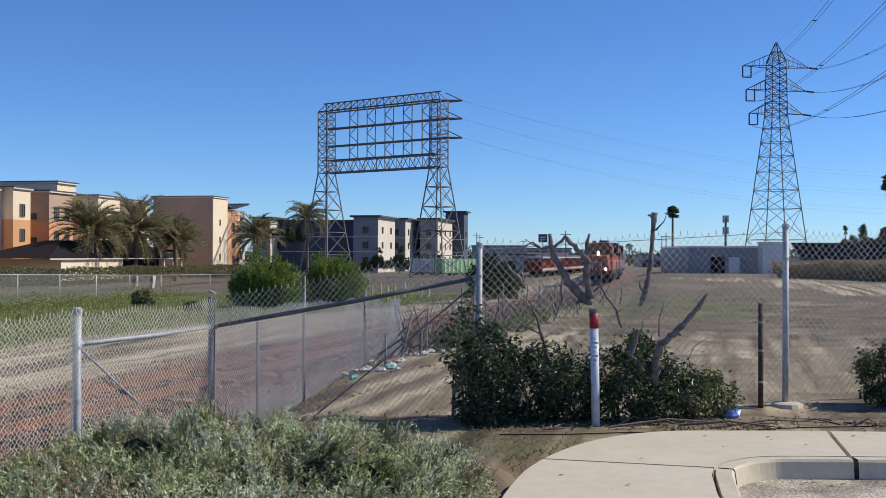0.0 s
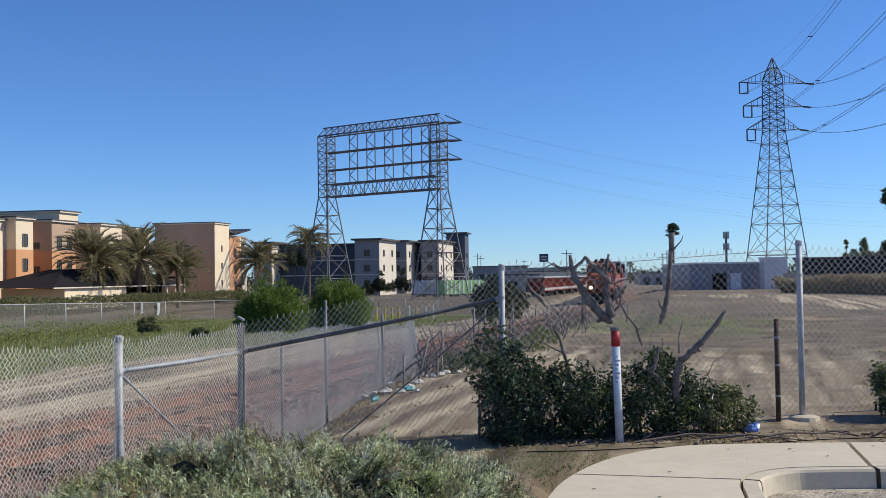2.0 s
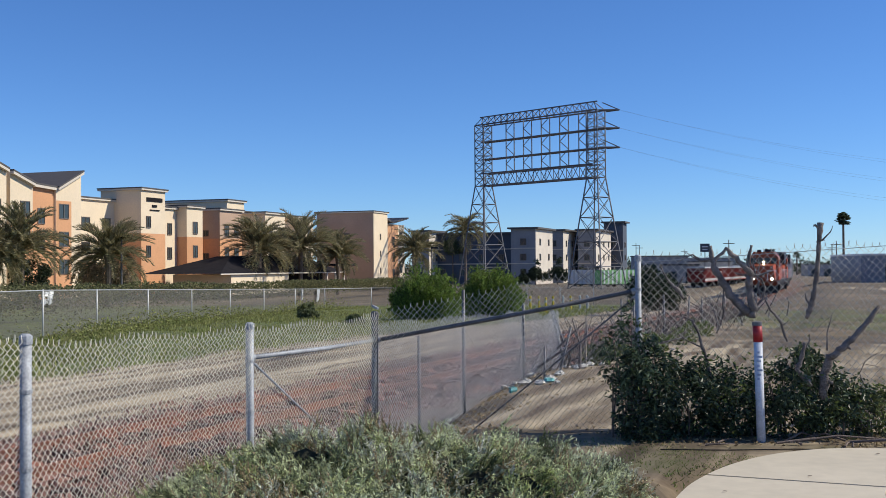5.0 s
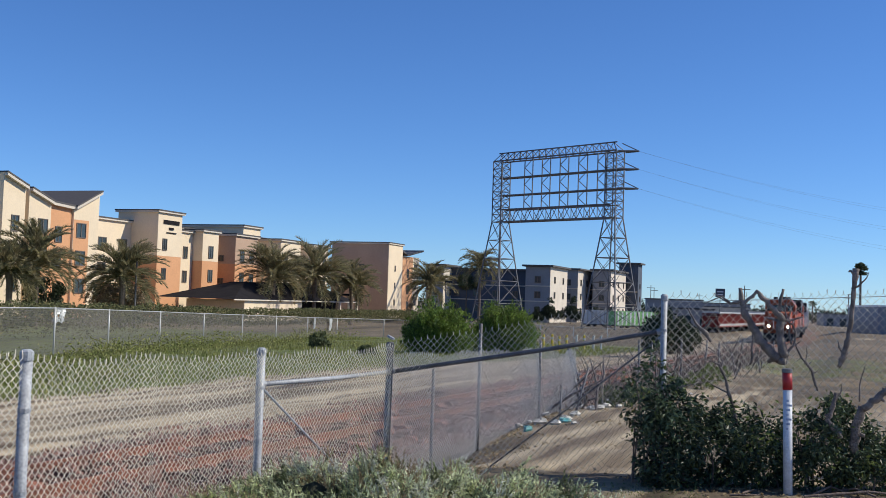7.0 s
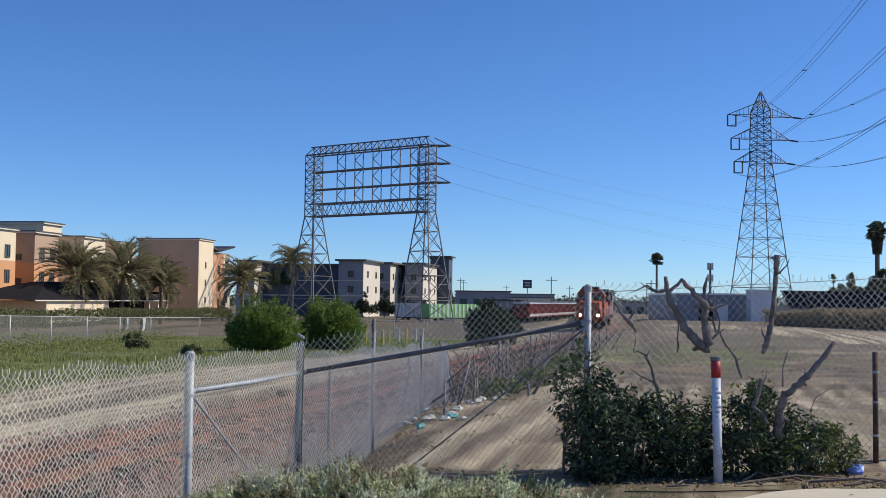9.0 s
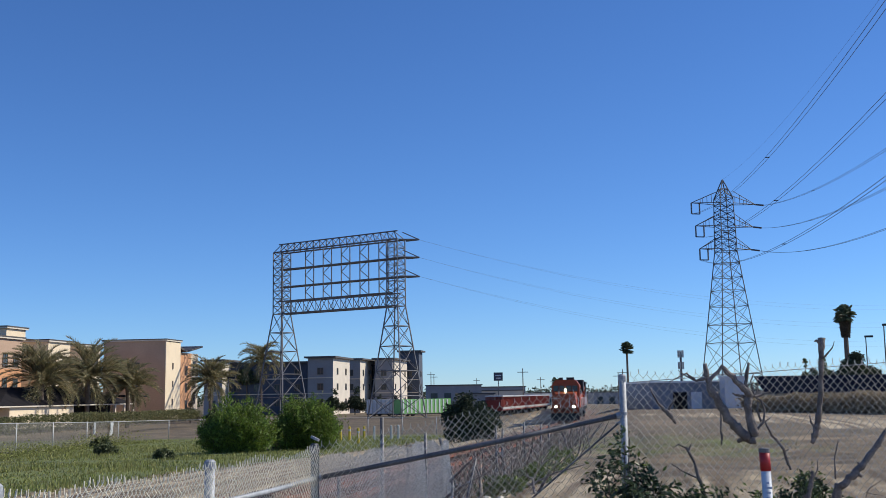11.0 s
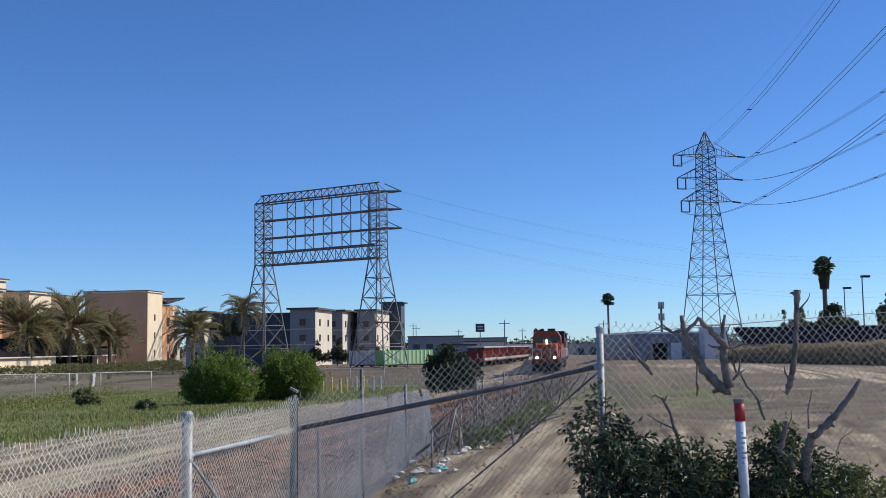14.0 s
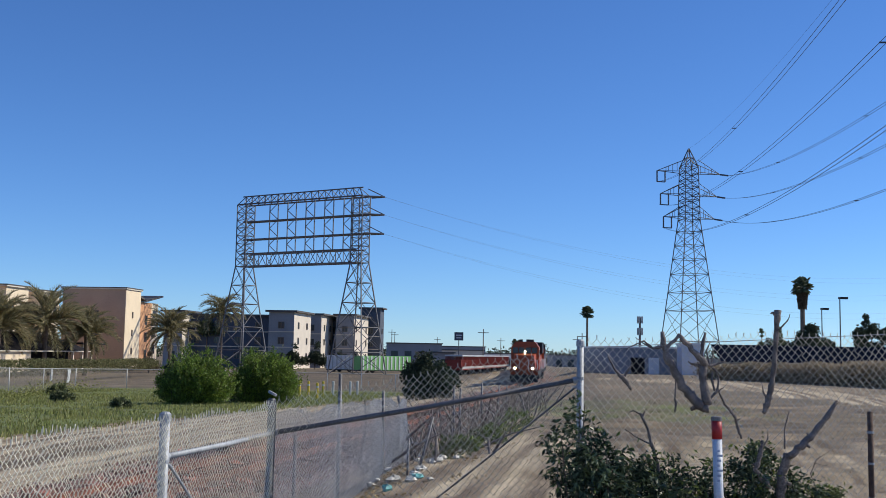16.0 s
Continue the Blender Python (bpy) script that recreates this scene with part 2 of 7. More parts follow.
    rw.inputs["From Min"].default_value, rw.inputs["From Max"].default_value = 0.44, 0.60
    rw.inputs["To Max"].default_value = 0.8
    nt.links.new(nw.outputs["Fac"], rw.inputs["Value"])
    patch = nt.nodes.new("ShaderNodeMix")
    patch.data_type = "RGBA"
    nt.links.new(rw.outputs[0], patch.inputs["Factor"])
    nt.links.new(base, patch.inputs["A"])
    patch.inputs["B"].default_value = (0.135, 0.105, 0.06, 1)
    base = patch.outputs["Result"]
    # Dark mottle: small shadows of lumps painted into the soil colour.
    mott = nt.nodes.new("ShaderNodeMapping")
    mott.inputs["Scale"].default_value = (0.45, 1.5, 1.0)
    nt.links.new(geo.outputs["Position"], mott.inputs["Vector"])
    nm = nt.nodes.new("ShaderNodeTexNoise")
    nm.inputs["Scale"].default_value, nm.inputs["Detail"].default_value, nm.inputs["Roughness"].default_value = 1.0, 9, 0.68
    nt.links.new(mott.outputs[0], nm.inputs["Vector"])
    rm = nt.nodes.new("ShaderNodeMapRange")
    rm.inputs["From Min"].default_value, rm.inputs["From Max"].default_value, rm.inputs["To Max"].default_value = 0.48, 0.60, 0.75

    def shadow_mottle(col):
        nt.links.new(nm.outputs["Fac"], rm.inputs["Value"])
        sp = nt.nodes.new("ShaderNodeMix")
        sp.data_type = "RGBA"
        nt.links.new(rm.outputs[0], sp.inputs["Factor"])
        nt.links.new(col, sp.inputs["A"])
        sp.inputs["B"].default_value = (0.095, 0.072, 0.05, 1)
        return sp.outputs["Result"]

    base = shadow_mottle(base)
    base = layer(base, sep.outputs[2], (0.50, 0.40, 0.265), (0.13, 0.09, 0.055), 1.0, 1.0, (2.6, 0.06, 1.0))
    base = layer(base, sep.outputs[1], (0.27, 0.175, 0.135), (0.12, 0.082, 0.07), 6.0, 2.0)
    base = layer(base, sep.outputs[0], (0.155, 0.18, 0.055), (0.10, 0.115, 0.042), 0.5, 0.8)
    nt.links.new(base, bsdf.inputs["Base Color"])
    return m


def zones_at(x, y):
    t, u = x - track_x(y), x - fence_x(y)
    grass = step(-9.0, -10.5, t) * step(112, 98, y)
    ballast = step(-3.0, -2.2, t) * step(3.4, 2.4, t) * 1.0
    ballast = max(ballast, 0.5 * step(2.4, 3.4, t) * step(-0.2, -0.8, u))
    road = step(-9.8, -8.8, t) * step(-2.2, -3.2, t)
    # thin grass by the pavement, and a green patch past the fence
    if 9.2 < y < 11.4 and -0.5 < x < 3:
        grass = max(grass, 0.30)
    d = math.hypot((x - 8) / 9, (y - 42) / 16)
    grass = max(grass, 0.48 * step(1.0, 0.4, d))
    # a pale vehicle track across the lot
    lane = x - interp(y, [(36, 33), (44, 27.5), (50, 26.0), (63, 26.6), (82, 28.6), (95, 28.4), (110, 24)]) if 36 < y < 108 else 99
    road = max(road, 0.95 * step(5.0, 3.4, abs(lane)))
    # drier, paler soil on the near part of the lot
    if y > 11.8 and u > 0.5:
        road = max(road, 0.52 * step(36, 20, y))
    if 9.0 < y < 11.3 and -1.0 < x < 7:
        road = max(road, 0.50)
    # pale trodden earth along the inner side of the fence
    if 11.6 < y < 34:
        road = max(road, 0.66 * step(0.3, 0.8, u) * step(4.4, 3.0, u) * step(34, 24, y))
    return grass, ballast, road


def build_ground():
    xs = np.array(spread_axis(-13, 12, 0.2, 4200))
    ys = np.array(spread_axis(4, 42, 0.22, 4600))
    ys = ys[ys > -300]
    nx, ny = len(xs), len(ys)
    verts, cols = [], []
    for y in ys:
        for x in xs:
            verts.append((x, y, land(float(x), float(y))))
            cols.append(zones_at(float(x), float(y)))
    faces = [(j * nx + i, j * nx + i + 1, (j + 1) * nx + i + 1, (j + 1) * nx + i) for j in range(ny - 1) for i in range(nx - 1)]
    me = bpy.data.meshes.new("ground")
    me.from_pydata(verts, [], faces)
    me.materials.append(ground_material())
    attr = me.color_attributes.new("zones", "FLOAT_COLOR", "POINT")
    attr.data.foreach_set("color", np.array([(*c, 1.0) for c in cols], dtype=np.float32).ravel())
    me.polygons.foreach_set("use_smooth", [True] * len(me.polygons))
    tagged(new("ground", me), "bare brown earth with grass, ballast and a dirt road", "ground", kind="structure")


build_ground()


# ---- pavement, kerb and parking bay ----
OUTER = [(6.5, 10.25), (4.3, 10.36), (2.6, 10.4), (2.0, 10.30), (1.5, 9.95), (1.07, 9.39), (0.71, 8.63), (0.5, 7.9), (0.36, 7.2), (0.24, 6.2), (0.16, 5.0), (0.1, 3.0), (0.1, -6.0)]
INNER = [(6.5, 8.95), (4.3, 9.05), (3.0, 9.10), (2.6, 9.04), (2.31, 8.82), (2.13, 8.5), (2.02, 8.0), (1.92, 7.4), (1.86, 6.4), (1.82, 5.0), (1.8, 3.0), (1.8, -6.0)]


def smooth_line(pts, n):
    """A Catmull-Rom line through pts, evenly resampled to n points."""
    p = [Vector((*q, 0)) for q in pts]
    p = [2 * p[0] - p[1]] + p + [2 * p[-1] - p[-2]]
    out = []
    for i in range(1, len(p) - 2):
        for k in range(12):
            t = k / 12
            a, b, c, d = p[i - 1], p[i], p[i + 1], p[i + 2]
            out.append(0.5 * (2 * b + (c - a) * t + (2 * a - 5 * b + 4 * c - d) * t * t + (3 * b - a - 3 * c + d) * t ** 3))
    out.append(p[-2])
    s = [0.0]
    for a, b in zip(out, out[1:]):
        s.append(s[-1] + (b - a).length)
    want = np.linspace(0, s[-1], n)
    return [Vector((np.interp(w, s, [q.x for q in out]), np.interp(w, s, [q.y for q in out]), 0)) for w in want]


def strip(geo, a, b, za, zb):
    n = len(a)
    vs = [(p.x, p.y, za) for p in a] + [(p.x, p.y, zb) for p in b]
    return geo.add(vs, [(i, i + 1, n + i + 1, n + i) for i in range(n - 1)])


def offset(line, d):
    out = []
    for i, p in enumerate(line):
        t = (line[min(i + 1, len(line) - 1)] - line[max(i - 1, 0)]).normalized()
        out.append(p + Vector((-t.y, t.x, 0)) * d)
    return out


def build_pavement():
    top = 0.05
    n = 270
    a, b = smooth_line(OUTER, n), smooth_line(INNER, n)
    joints = [((3.72, 10.55), (3.45, 9.27)), ((1.14, 8.80), (2.12, 8.58)), ((0.16, 5.0), (1.82, 5.0)), ((0.1, 2.0), (1.8, 2.0)), ((0.1, -1.0), (1.8, -1.0)), ((0.1, -6.0), (1.8, -6.0))]
    near = lambda line, p: min(range(1, n), key=lambda i: (line[i] - Vector((*p, 0))).length)
    cuts = [(near(a, p), near(b, q)) for p, q in joints]

    def even(line, m=60):
        """The same line with m points at equal steps."""
        d = [0.0]
        for p, q in zip(line, line[1:]):
            d.append(d[-1] + (q - p).length)
        return [Vector((np.interp(w, d, [p.x for p in line]), np.interp(w, d, [p.y for p in line]), 0)) for w in np.linspace(0, d[-1], m)]

    pavement = thing("pavement", (0, 0, 0), "pale concrete pavement with scored joints", "pavement", kind="structure")
    start = (0, 0)
    for c in cuts:
        g = Geo()
        aa, bb = even(a[start[0]:c[0] + 1]), even(b[start[1]:c[1] + 1])
        gap = 0.02
        for line in (aa, bb):
            d = (line[1] - line[0]).normalized()
            line[0] = line[0] + d * gap
            d = (line[-2] - line[-1]).normalized()
            line[-1] = line[-1] + d * gap
        strip(g, bb, aa, top, top)
        strip(g, aa, aa, top, top - 0.25)
        strip(g, bb, bb, top - 0.25, top)
        for k in (0, -1):
            p, q = aa[k], bb[k]
            g.add([(p.x, p.y, top), (q.x, q.y, top), (q.x, q.y, top - 0.1), (p.x, p.y, top - 0.1)], [(0, 1, 2, 3) if k == 0 else (3, 2, 1, 0)])
        part("slab", g, CONCRETE, pavement)
        start = c
    kerb = thing("kerb", (0, 0, 0), "pale concrete kerb round the parking bay", "kerb", kind="structure")
    start = (0, 0)
    k0, k1, k2 = offset(b, 0.03), offset(b, 0.15), offset(b, 0.19)
    for c in cuts:
        g = Geo()
        k15 = offset(b, 0.165)
        cut = []
        for line in (k0, k1, k15, k2):
            piece = list(line[start[1]:c[1] + 1])
            piece[0] = piece[0] + (piece[1] - piece[0]).normalized() * 0.02
            piece[-1] = piece[-1] + (piece[-2] - piece[-1]).normalized() * 0.02
            cut.append(piece)
        strip(g, cut[1], cut[0], top, top)
        strip(g, cut[2], cut[1], top - 0.02, top)
        strip(g, cut[3], cut[2], top - 0.2, top - 0.02)
        strip(g, cut[0], cut[0], top, top - 0.2)
        part("kerb_stone", g, KERB, kerb)
        start = c
    g = Geo()
    inner = offset(b, 0.10)
    z = -0.11
    n2 = len(inner)
    vs = [(p.x, p.y, z) for p in inner] + [(12.0, p.y, z) for p in inner]
    g.add(vs, [(i, i + 1, n2 + i + 1, n2 + i) for i in range(n2 - 1)])
    one("parking_bay", g, ASPHALT, "worn grey gravelly asphalt parking bay", "parking bay", kind="structure")


build_pavement()


# ---- lattice towers ----
def lattice(geo, base, top, panels, w_leg, w_brace, cross=True, legs=True):
    """Four legs from the base square to the top square (lists of four points), with rings and crossed bracing at the heights in panels (0 to 1)."""
    base, top = [Vector(p) for p in base], [Vector(p) for p in top]
    if legs:
        for a, b in zip(base, top):
            geo.bar(a, b, w_leg)
    rows = [[a + (b - a) * t for a, b in zip(base, top)] for t in panels]
    for i, row in enumerate(rows):
        for k in range(4):
            if i:
                geo.bar(row[k], row[(k + 1) % 4], w_brace)
                a, b = rows[i - 1][k], rows[i - 1][(k + 1) % 4]
                if cross:
                    geo.bar(a, row[(k + 1) % 4], w_brace)
                    geo.bar(b, row[k], w_brace)
                elif (i + k) % 2:
                    geo.bar(a, row[(k + 1) % 4], w_brace)
                else:
                    geo.bar(b, row[k], w_brace)
    return geo


def square(c, ax, ay, hx, hy, z):
    return [Vector((c[0], c[1], z)) + ax * sx * hx + ay * sy * hy for sx, sy in ((-1, -1), (1, -1), (1, 1), (-1, 1))]


def gantry():
    """A steel transmission gantry: two lattice legs and a grid of trusses between them."""
    left, right = Vector((-22.0, 203.5, 0)), Vector((-0.7, 187.6, 0))
    ax = (right - left).normalized()
    ay = Vector((-ax.y, ax.x, 0))
    t = thing("steel_gantry", (left + right) / 2 + Vector((0, 0, -2.3)), "tall grey steel lattice transmission gantry with an open grid", "gantry")
    o = t.location.copy()
    span = (right - left).length

    def sh(g):
        g.v = [(x - o.x, y - o.y, z - o.z) for x, y, z in g.v]
        return g
    z0, z1, z2, z3 = -2.3, 17.0, 28.6, 30.2
    for c in (left, right):
        feet, heads = square(c, ax, ay, 3.6, 3.6, z0), square(c, ax, ay, 1.15, 1.15, z1)
        rows = [[a.lerp(b, f) for a, b in zip(feet, heads)] for f in (0, 0.2, 0.42, 0.64, 0.82, 1)]
        g = Geo()
        g.tube(rows[-1] + rows[-1][:1], 0.07, 4)
        tower = part("leg_tower", sh(g), LATTICE, t)
        for row in rows[1:-1]:
            for k in range(4):
                part("strut", sh(Geo().bar(row[k], row[(k + 1) % 4], 0.12)), LATTICE, tower)
        for a, b in zip(feet, heads):
            part("leg", sh(Geo().bar(a, b, 0.2)), LATTICE, tower)
        for low, high in zip(rows, rows[1:]):
            for k in range(4):
                part("brace", sh(Geo().bar(low[k], high[(k + 1) % 4], 0.11)), LATTICE, tower)
                part("brace", sh(Geo().bar(low[(k + 1) % 4], high[k], 0.11)), LATTICE, tower)
        g = lattice(Geo(), heads, square(c, ax, ay, 1.15, 1.15, z2), [k / 8 for k in range(9)], 0.18, 0.09)
        part("mast", sh(g), LATTICE, t)
    # bottom truss, deep and crossed
    n = 18
    for name, za, zb, depth in (("bottom_truss", z1, z1 + 2.3, 1), ):
        g = Geo()
        for s in (-1.1, 1.1):
            a, b = left + ay * s, right + ay * s
            for z in (za, zb):
                g.bar(a + Vector((0, 0, z)), b + Vector((0, 0, z)), 0.22)
            for k in range(n):
                p, q = a.lerp(b, k / n), a.lerp(b, (k + 1) / n)
                lo, hi = (za, zb) if k % 2 else (zb, za)
                g.bar(p + Vector((0, 0, lo)), q + Vector((0, 0, hi)), 0.13)
                if k % 2:
                    g.bar(p + Vector((0, 0, za)), p + Vector((0, 0, zb)), 0.12)
        part(name, sh(g), LATTICE, t)
    # top truss: two chords and a ridge
    g = Geo()
    for s in (-1.1, 1.1):
        a, b = left + ay * s - ax * 1.15, right + ay * s + ax * 1.15
        g.bar(a + Vector((0, 0, z2)), b + Vector((0, 0, z2)), 0.24)
        for k in range(n):
            p, q, r = a.lerp(b, k / n), a.lerp(b, (k + 1) / n), (left - ax * 0.8).lerp(right + ax * 0.4, (k + 0.5) / n)
            g.bar(p + Vector((0, 0, z2)), r + Vector((0, 0, z3)), 0.12)
            g.bar(q + Vector((0, 0, z2)), r + Vector((0, 0, z3)), 0.12)
    g.bar(left - ax * 0.8 + Vector((0, 0, z3)), right + ax * 0.4 + Vector((0, 0, z3)), 0.2)
    part("top_truss", sh(g), LATTICE, t)
    # cross beams and hangers
    for z in (22.0, 25.3):
        g = Geo()
        for s in (-0.5, 0.5):
            g.bar(left + ay * s + Vector((0, 0, z)), right + ay * s + ax * 1.5 + Vector((0, 0, z)), 0.26)
        for k in range(13):
            p = left.lerp(right, k / 12)
            g.bar(p - ay * 0.5 + Vector((0, 0, z)), p + ay * 0.5 + Vector((0, 0, z)), 0.13)
        part("cross_beam", sh(g), LATTICE, t)
    for k in range(1, 6):
        g = Geo()
        f = 0.09 + 0.835 * (k - 0.2) / 5.2
        for s in (0,):
            p, q = left.lerp(right, f) + ay * s, left.lerp(right, f + 0.075) + ay * s
            for m in (p, q):
                g.bar(m + Vector((0, 0, z1 + 2.3)), m + Vector((0, 0, z2)), 0.17)
            for j in range(6):
                za, zb = mix(z1 + 2.3, z2, j / 6), mix(z1 + 2.3, z2, (j + 1) / 6)
                a, b = (p, q) if j % 2 else (q, p)
                g.bar(a + Vector((0, 0, za)), b + Vector((0, 0, zb)), 0.13)
        part("hanger", sh(g), LATTICE, t)
    for z in (28.4, 25.3, 22.0):
        g = Geo()
        tip = right + ax * 5.0 + Vector((0, 0, z - 0.2))
        for s in (-1.1, 1.1):
            g.bar(right + ax * 1.5 + ay * s + Vector((0, 0, z)), tip, 0.26)
        g.bar(right + ax * 1.5 + Vector((0, 0, z + 1.4)), tip, 0.14)
        part("arm", sh(g), LATTICE, t)
    return [right + ax * 5.0 + Vector((0, 0, z - 0.2)) for z in (28.4, 25.3, 22.0)]


def pylon():
    c = Vector((70.9, 228.6, 0))
    d = Vector((0.985, 0.17, 0))
    e = Vector((-0.17, 0.985, 0))
    t = thing("transmission_pylon", c + Vector((0, 0, -1.5)), "tall grey steel lattice transmission pylon with six arms", "pylon")
    o = t.location.copy()

    def sh(g):
        g.v = [(x - o.x, y - o.y, z - o.z) for x, y, z in g.v]
        return g
    z0, z1, z2, z3 = -1.5, 31.4, 43.0, 47.2
    part("body", sh(lattice(Geo(), square(c, d, e, 5.2, 5.2, z0), square(c, d, e, 1.75, 1.75, z1), [0, 0.2, 0.4, 0.52, 0.64, 0.74, 0.83, 0.92, 1], 0.19, 0.10)), PYLON, t)
    part("neck", sh(lattice(Geo(), square(c, d, e, 1.75, 1.75, z1), square(c, d, e, 1.5, 1.5, z2), [k / 8 for k in range(9)], 0.18, 0.09)), PYLON, t)
    part("peak", sh(lattice(Geo(), square(c, d, e, 1.5, 1.5, z2), square(c, d, e, 0.05, 0.05, z3), [0, 0.5, 1], 0.2, 0.13)), PYLON, t)
    tips = []
    for z, reach in ((41.9, 7.6), (36.9, 6.8), (31.9, 6.1)):
        for s in (-1, 1):
            g = Geo()
            tip = c + d * s * reach + Vector((0, 0, z))
            for f in (-1.5, 1.5):
                for h in (0, 2.6):
                    g.bar(c + d * s * 1.5 + e * f + Vector((0, 0, z + h)), tip, 0.13)
                for k in (0.3, 0.6):
                    lo = (c + d * s * 1.5 + e * f + Vector((0, 0, z))).lerp(tip, k)
                    hi = (c + d * s * 1.5 + e * f + Vector((0, 0, z + 2.6))).lerp(tip, k)
                    g.bar(lo, hi, 0.1)
            arm = part("arm", sh(g), PYLON, t)
            if s < 0:
                for f in (0.0, 1.9):
                    gg = Geo()
                    top = tip - d * s * f
                    gg.tube([top, top - Vector((0, 0, 2.4))], 0.16, 6)
                    part("insulator", sh(gg), PYLON, arm)
                gg = Geo()
                gg.bar(tip - Vector((0, 0, 2.4)), tip - d * s * 1.9 - Vector((0, 0, 2.4)), 0.2)
                part("yoke", sh(gg), PYLON, arm)
            else:
                gg = Geo()
                gg.tube([tip, tip + Vector((1.4, -1.2, -0.4))], 0.2, 6)
                part("insulator", sh(gg), PYLON, arm)
            tips.append(tip + (Vector((1.4, -1.2, -0.4)) if s > 0 else Vector((0, 0, -2.4))))
    return tips, c + Vector((0, 0, z3))


def cable(a, b, sag, r, label, n=40, twin=0.0):
    g = Geo()
    side = (b - a).cross(Vector((0, 0, 1))).normalized()
    for s in ((-twin, twin) if twin else (0,)):
        g.tube([a.lerp(b, k / n) + side * s - Vector((0, 0, sag * 4 * (k / n) * (1 - k / n))) for k in range(n + 1)], r, 4)
    ob = one("power_line", g, CABLE, label, "power line", "power lines")
    return ob


GANTRY_TIPS = gantry()
PYLON_TIPS, PYLON_TOP = pylon()


# ---- hotel and other buildings ----
HU, HV = Vector((math.sin(radians(11)), math.cos(radians(11)), 0)), Vector((math.cos(radians(11)), -math.sin(radians(11)), 0))
HO = Vector((-61, 104, 0))


def hframe(origin=HO, du=HU, dv=HV):
    return Matrix(((du.x, dv.x, 0, origin.x), (du.y, dv.y, 0, origin.y), (0, 0, 1, 0), (0, 0, 0, 1)))


def window(parent, m, u, v, z, w, h, along="u"):
    """A framed window on the face v = const (along u) or u = const (along v); it stands a little proud with recessed glass."""
    g, f = Geo(), Geo()
    t = 0.09
    w, h = w * 0.86, h * 0.88
    if along == "u":
        g.box((u - w / 2, v + 0.01, z), (u + w / 2, v + 0.03, z + h), m)
        for a, b, c, d in ((-w / 2, -w / 2 + t, 0, h), (w / 2 - t, w / 2, 0, h), (-0.04, 0.04, 0, h), (-w / 2 + t, w / 2 - t, 0, t), (-w / 2 + t, w / 2 - t, h - t, h)):
            f.box((u + a, v + 0.01, z + c), (u + b, v + 0.09, z + d), m)
    else:
        g.box((u - 0.03, v - w / 2, z), (u - 0.01, v + w / 2, z + h), m)
        for a, b, c, d in ((-w / 2, -w / 2 + t, 0, h), (w / 2 - t, w / 2, 0, h), (-0.04, 0.04, 0, h), (-w / 2 + t, w / 2 - t, 0, t), (-w / 2 + t, w / 2 - t, h - t, h)):
            f.box((u - 0.09, v + a, z + c), (u - 0.01, v + b, z + d), m)
    win = part("window", f, FRAME, parent)
    part("pane", g, GLASS, win)
    return win


def block(parent, m, u0, u1, v0, v1, z0, z1, mat, roof=True, name="wall", lip=0.35):
    part(name, Geo().box((u0, v0, z0), (u1, v1, z1), m), mat, parent)
    if roof:
        roof_slab = part("roof", Geo().box((u0 - lip, v0 - lip, z1 + 0.22), (u1 + lip, v1 + lip, z1 + 0.36), m), TRIM, parent)
        part("fascia", Geo().box((u0 - lip + 0.06, v0 - lip + 0.06, z1 + 0.004), (u1 + lip - 0.06, v1 + lip - 0.06, z1 + 0.216), m), PALE, roof_slab, "pale fascia under the roof edge")


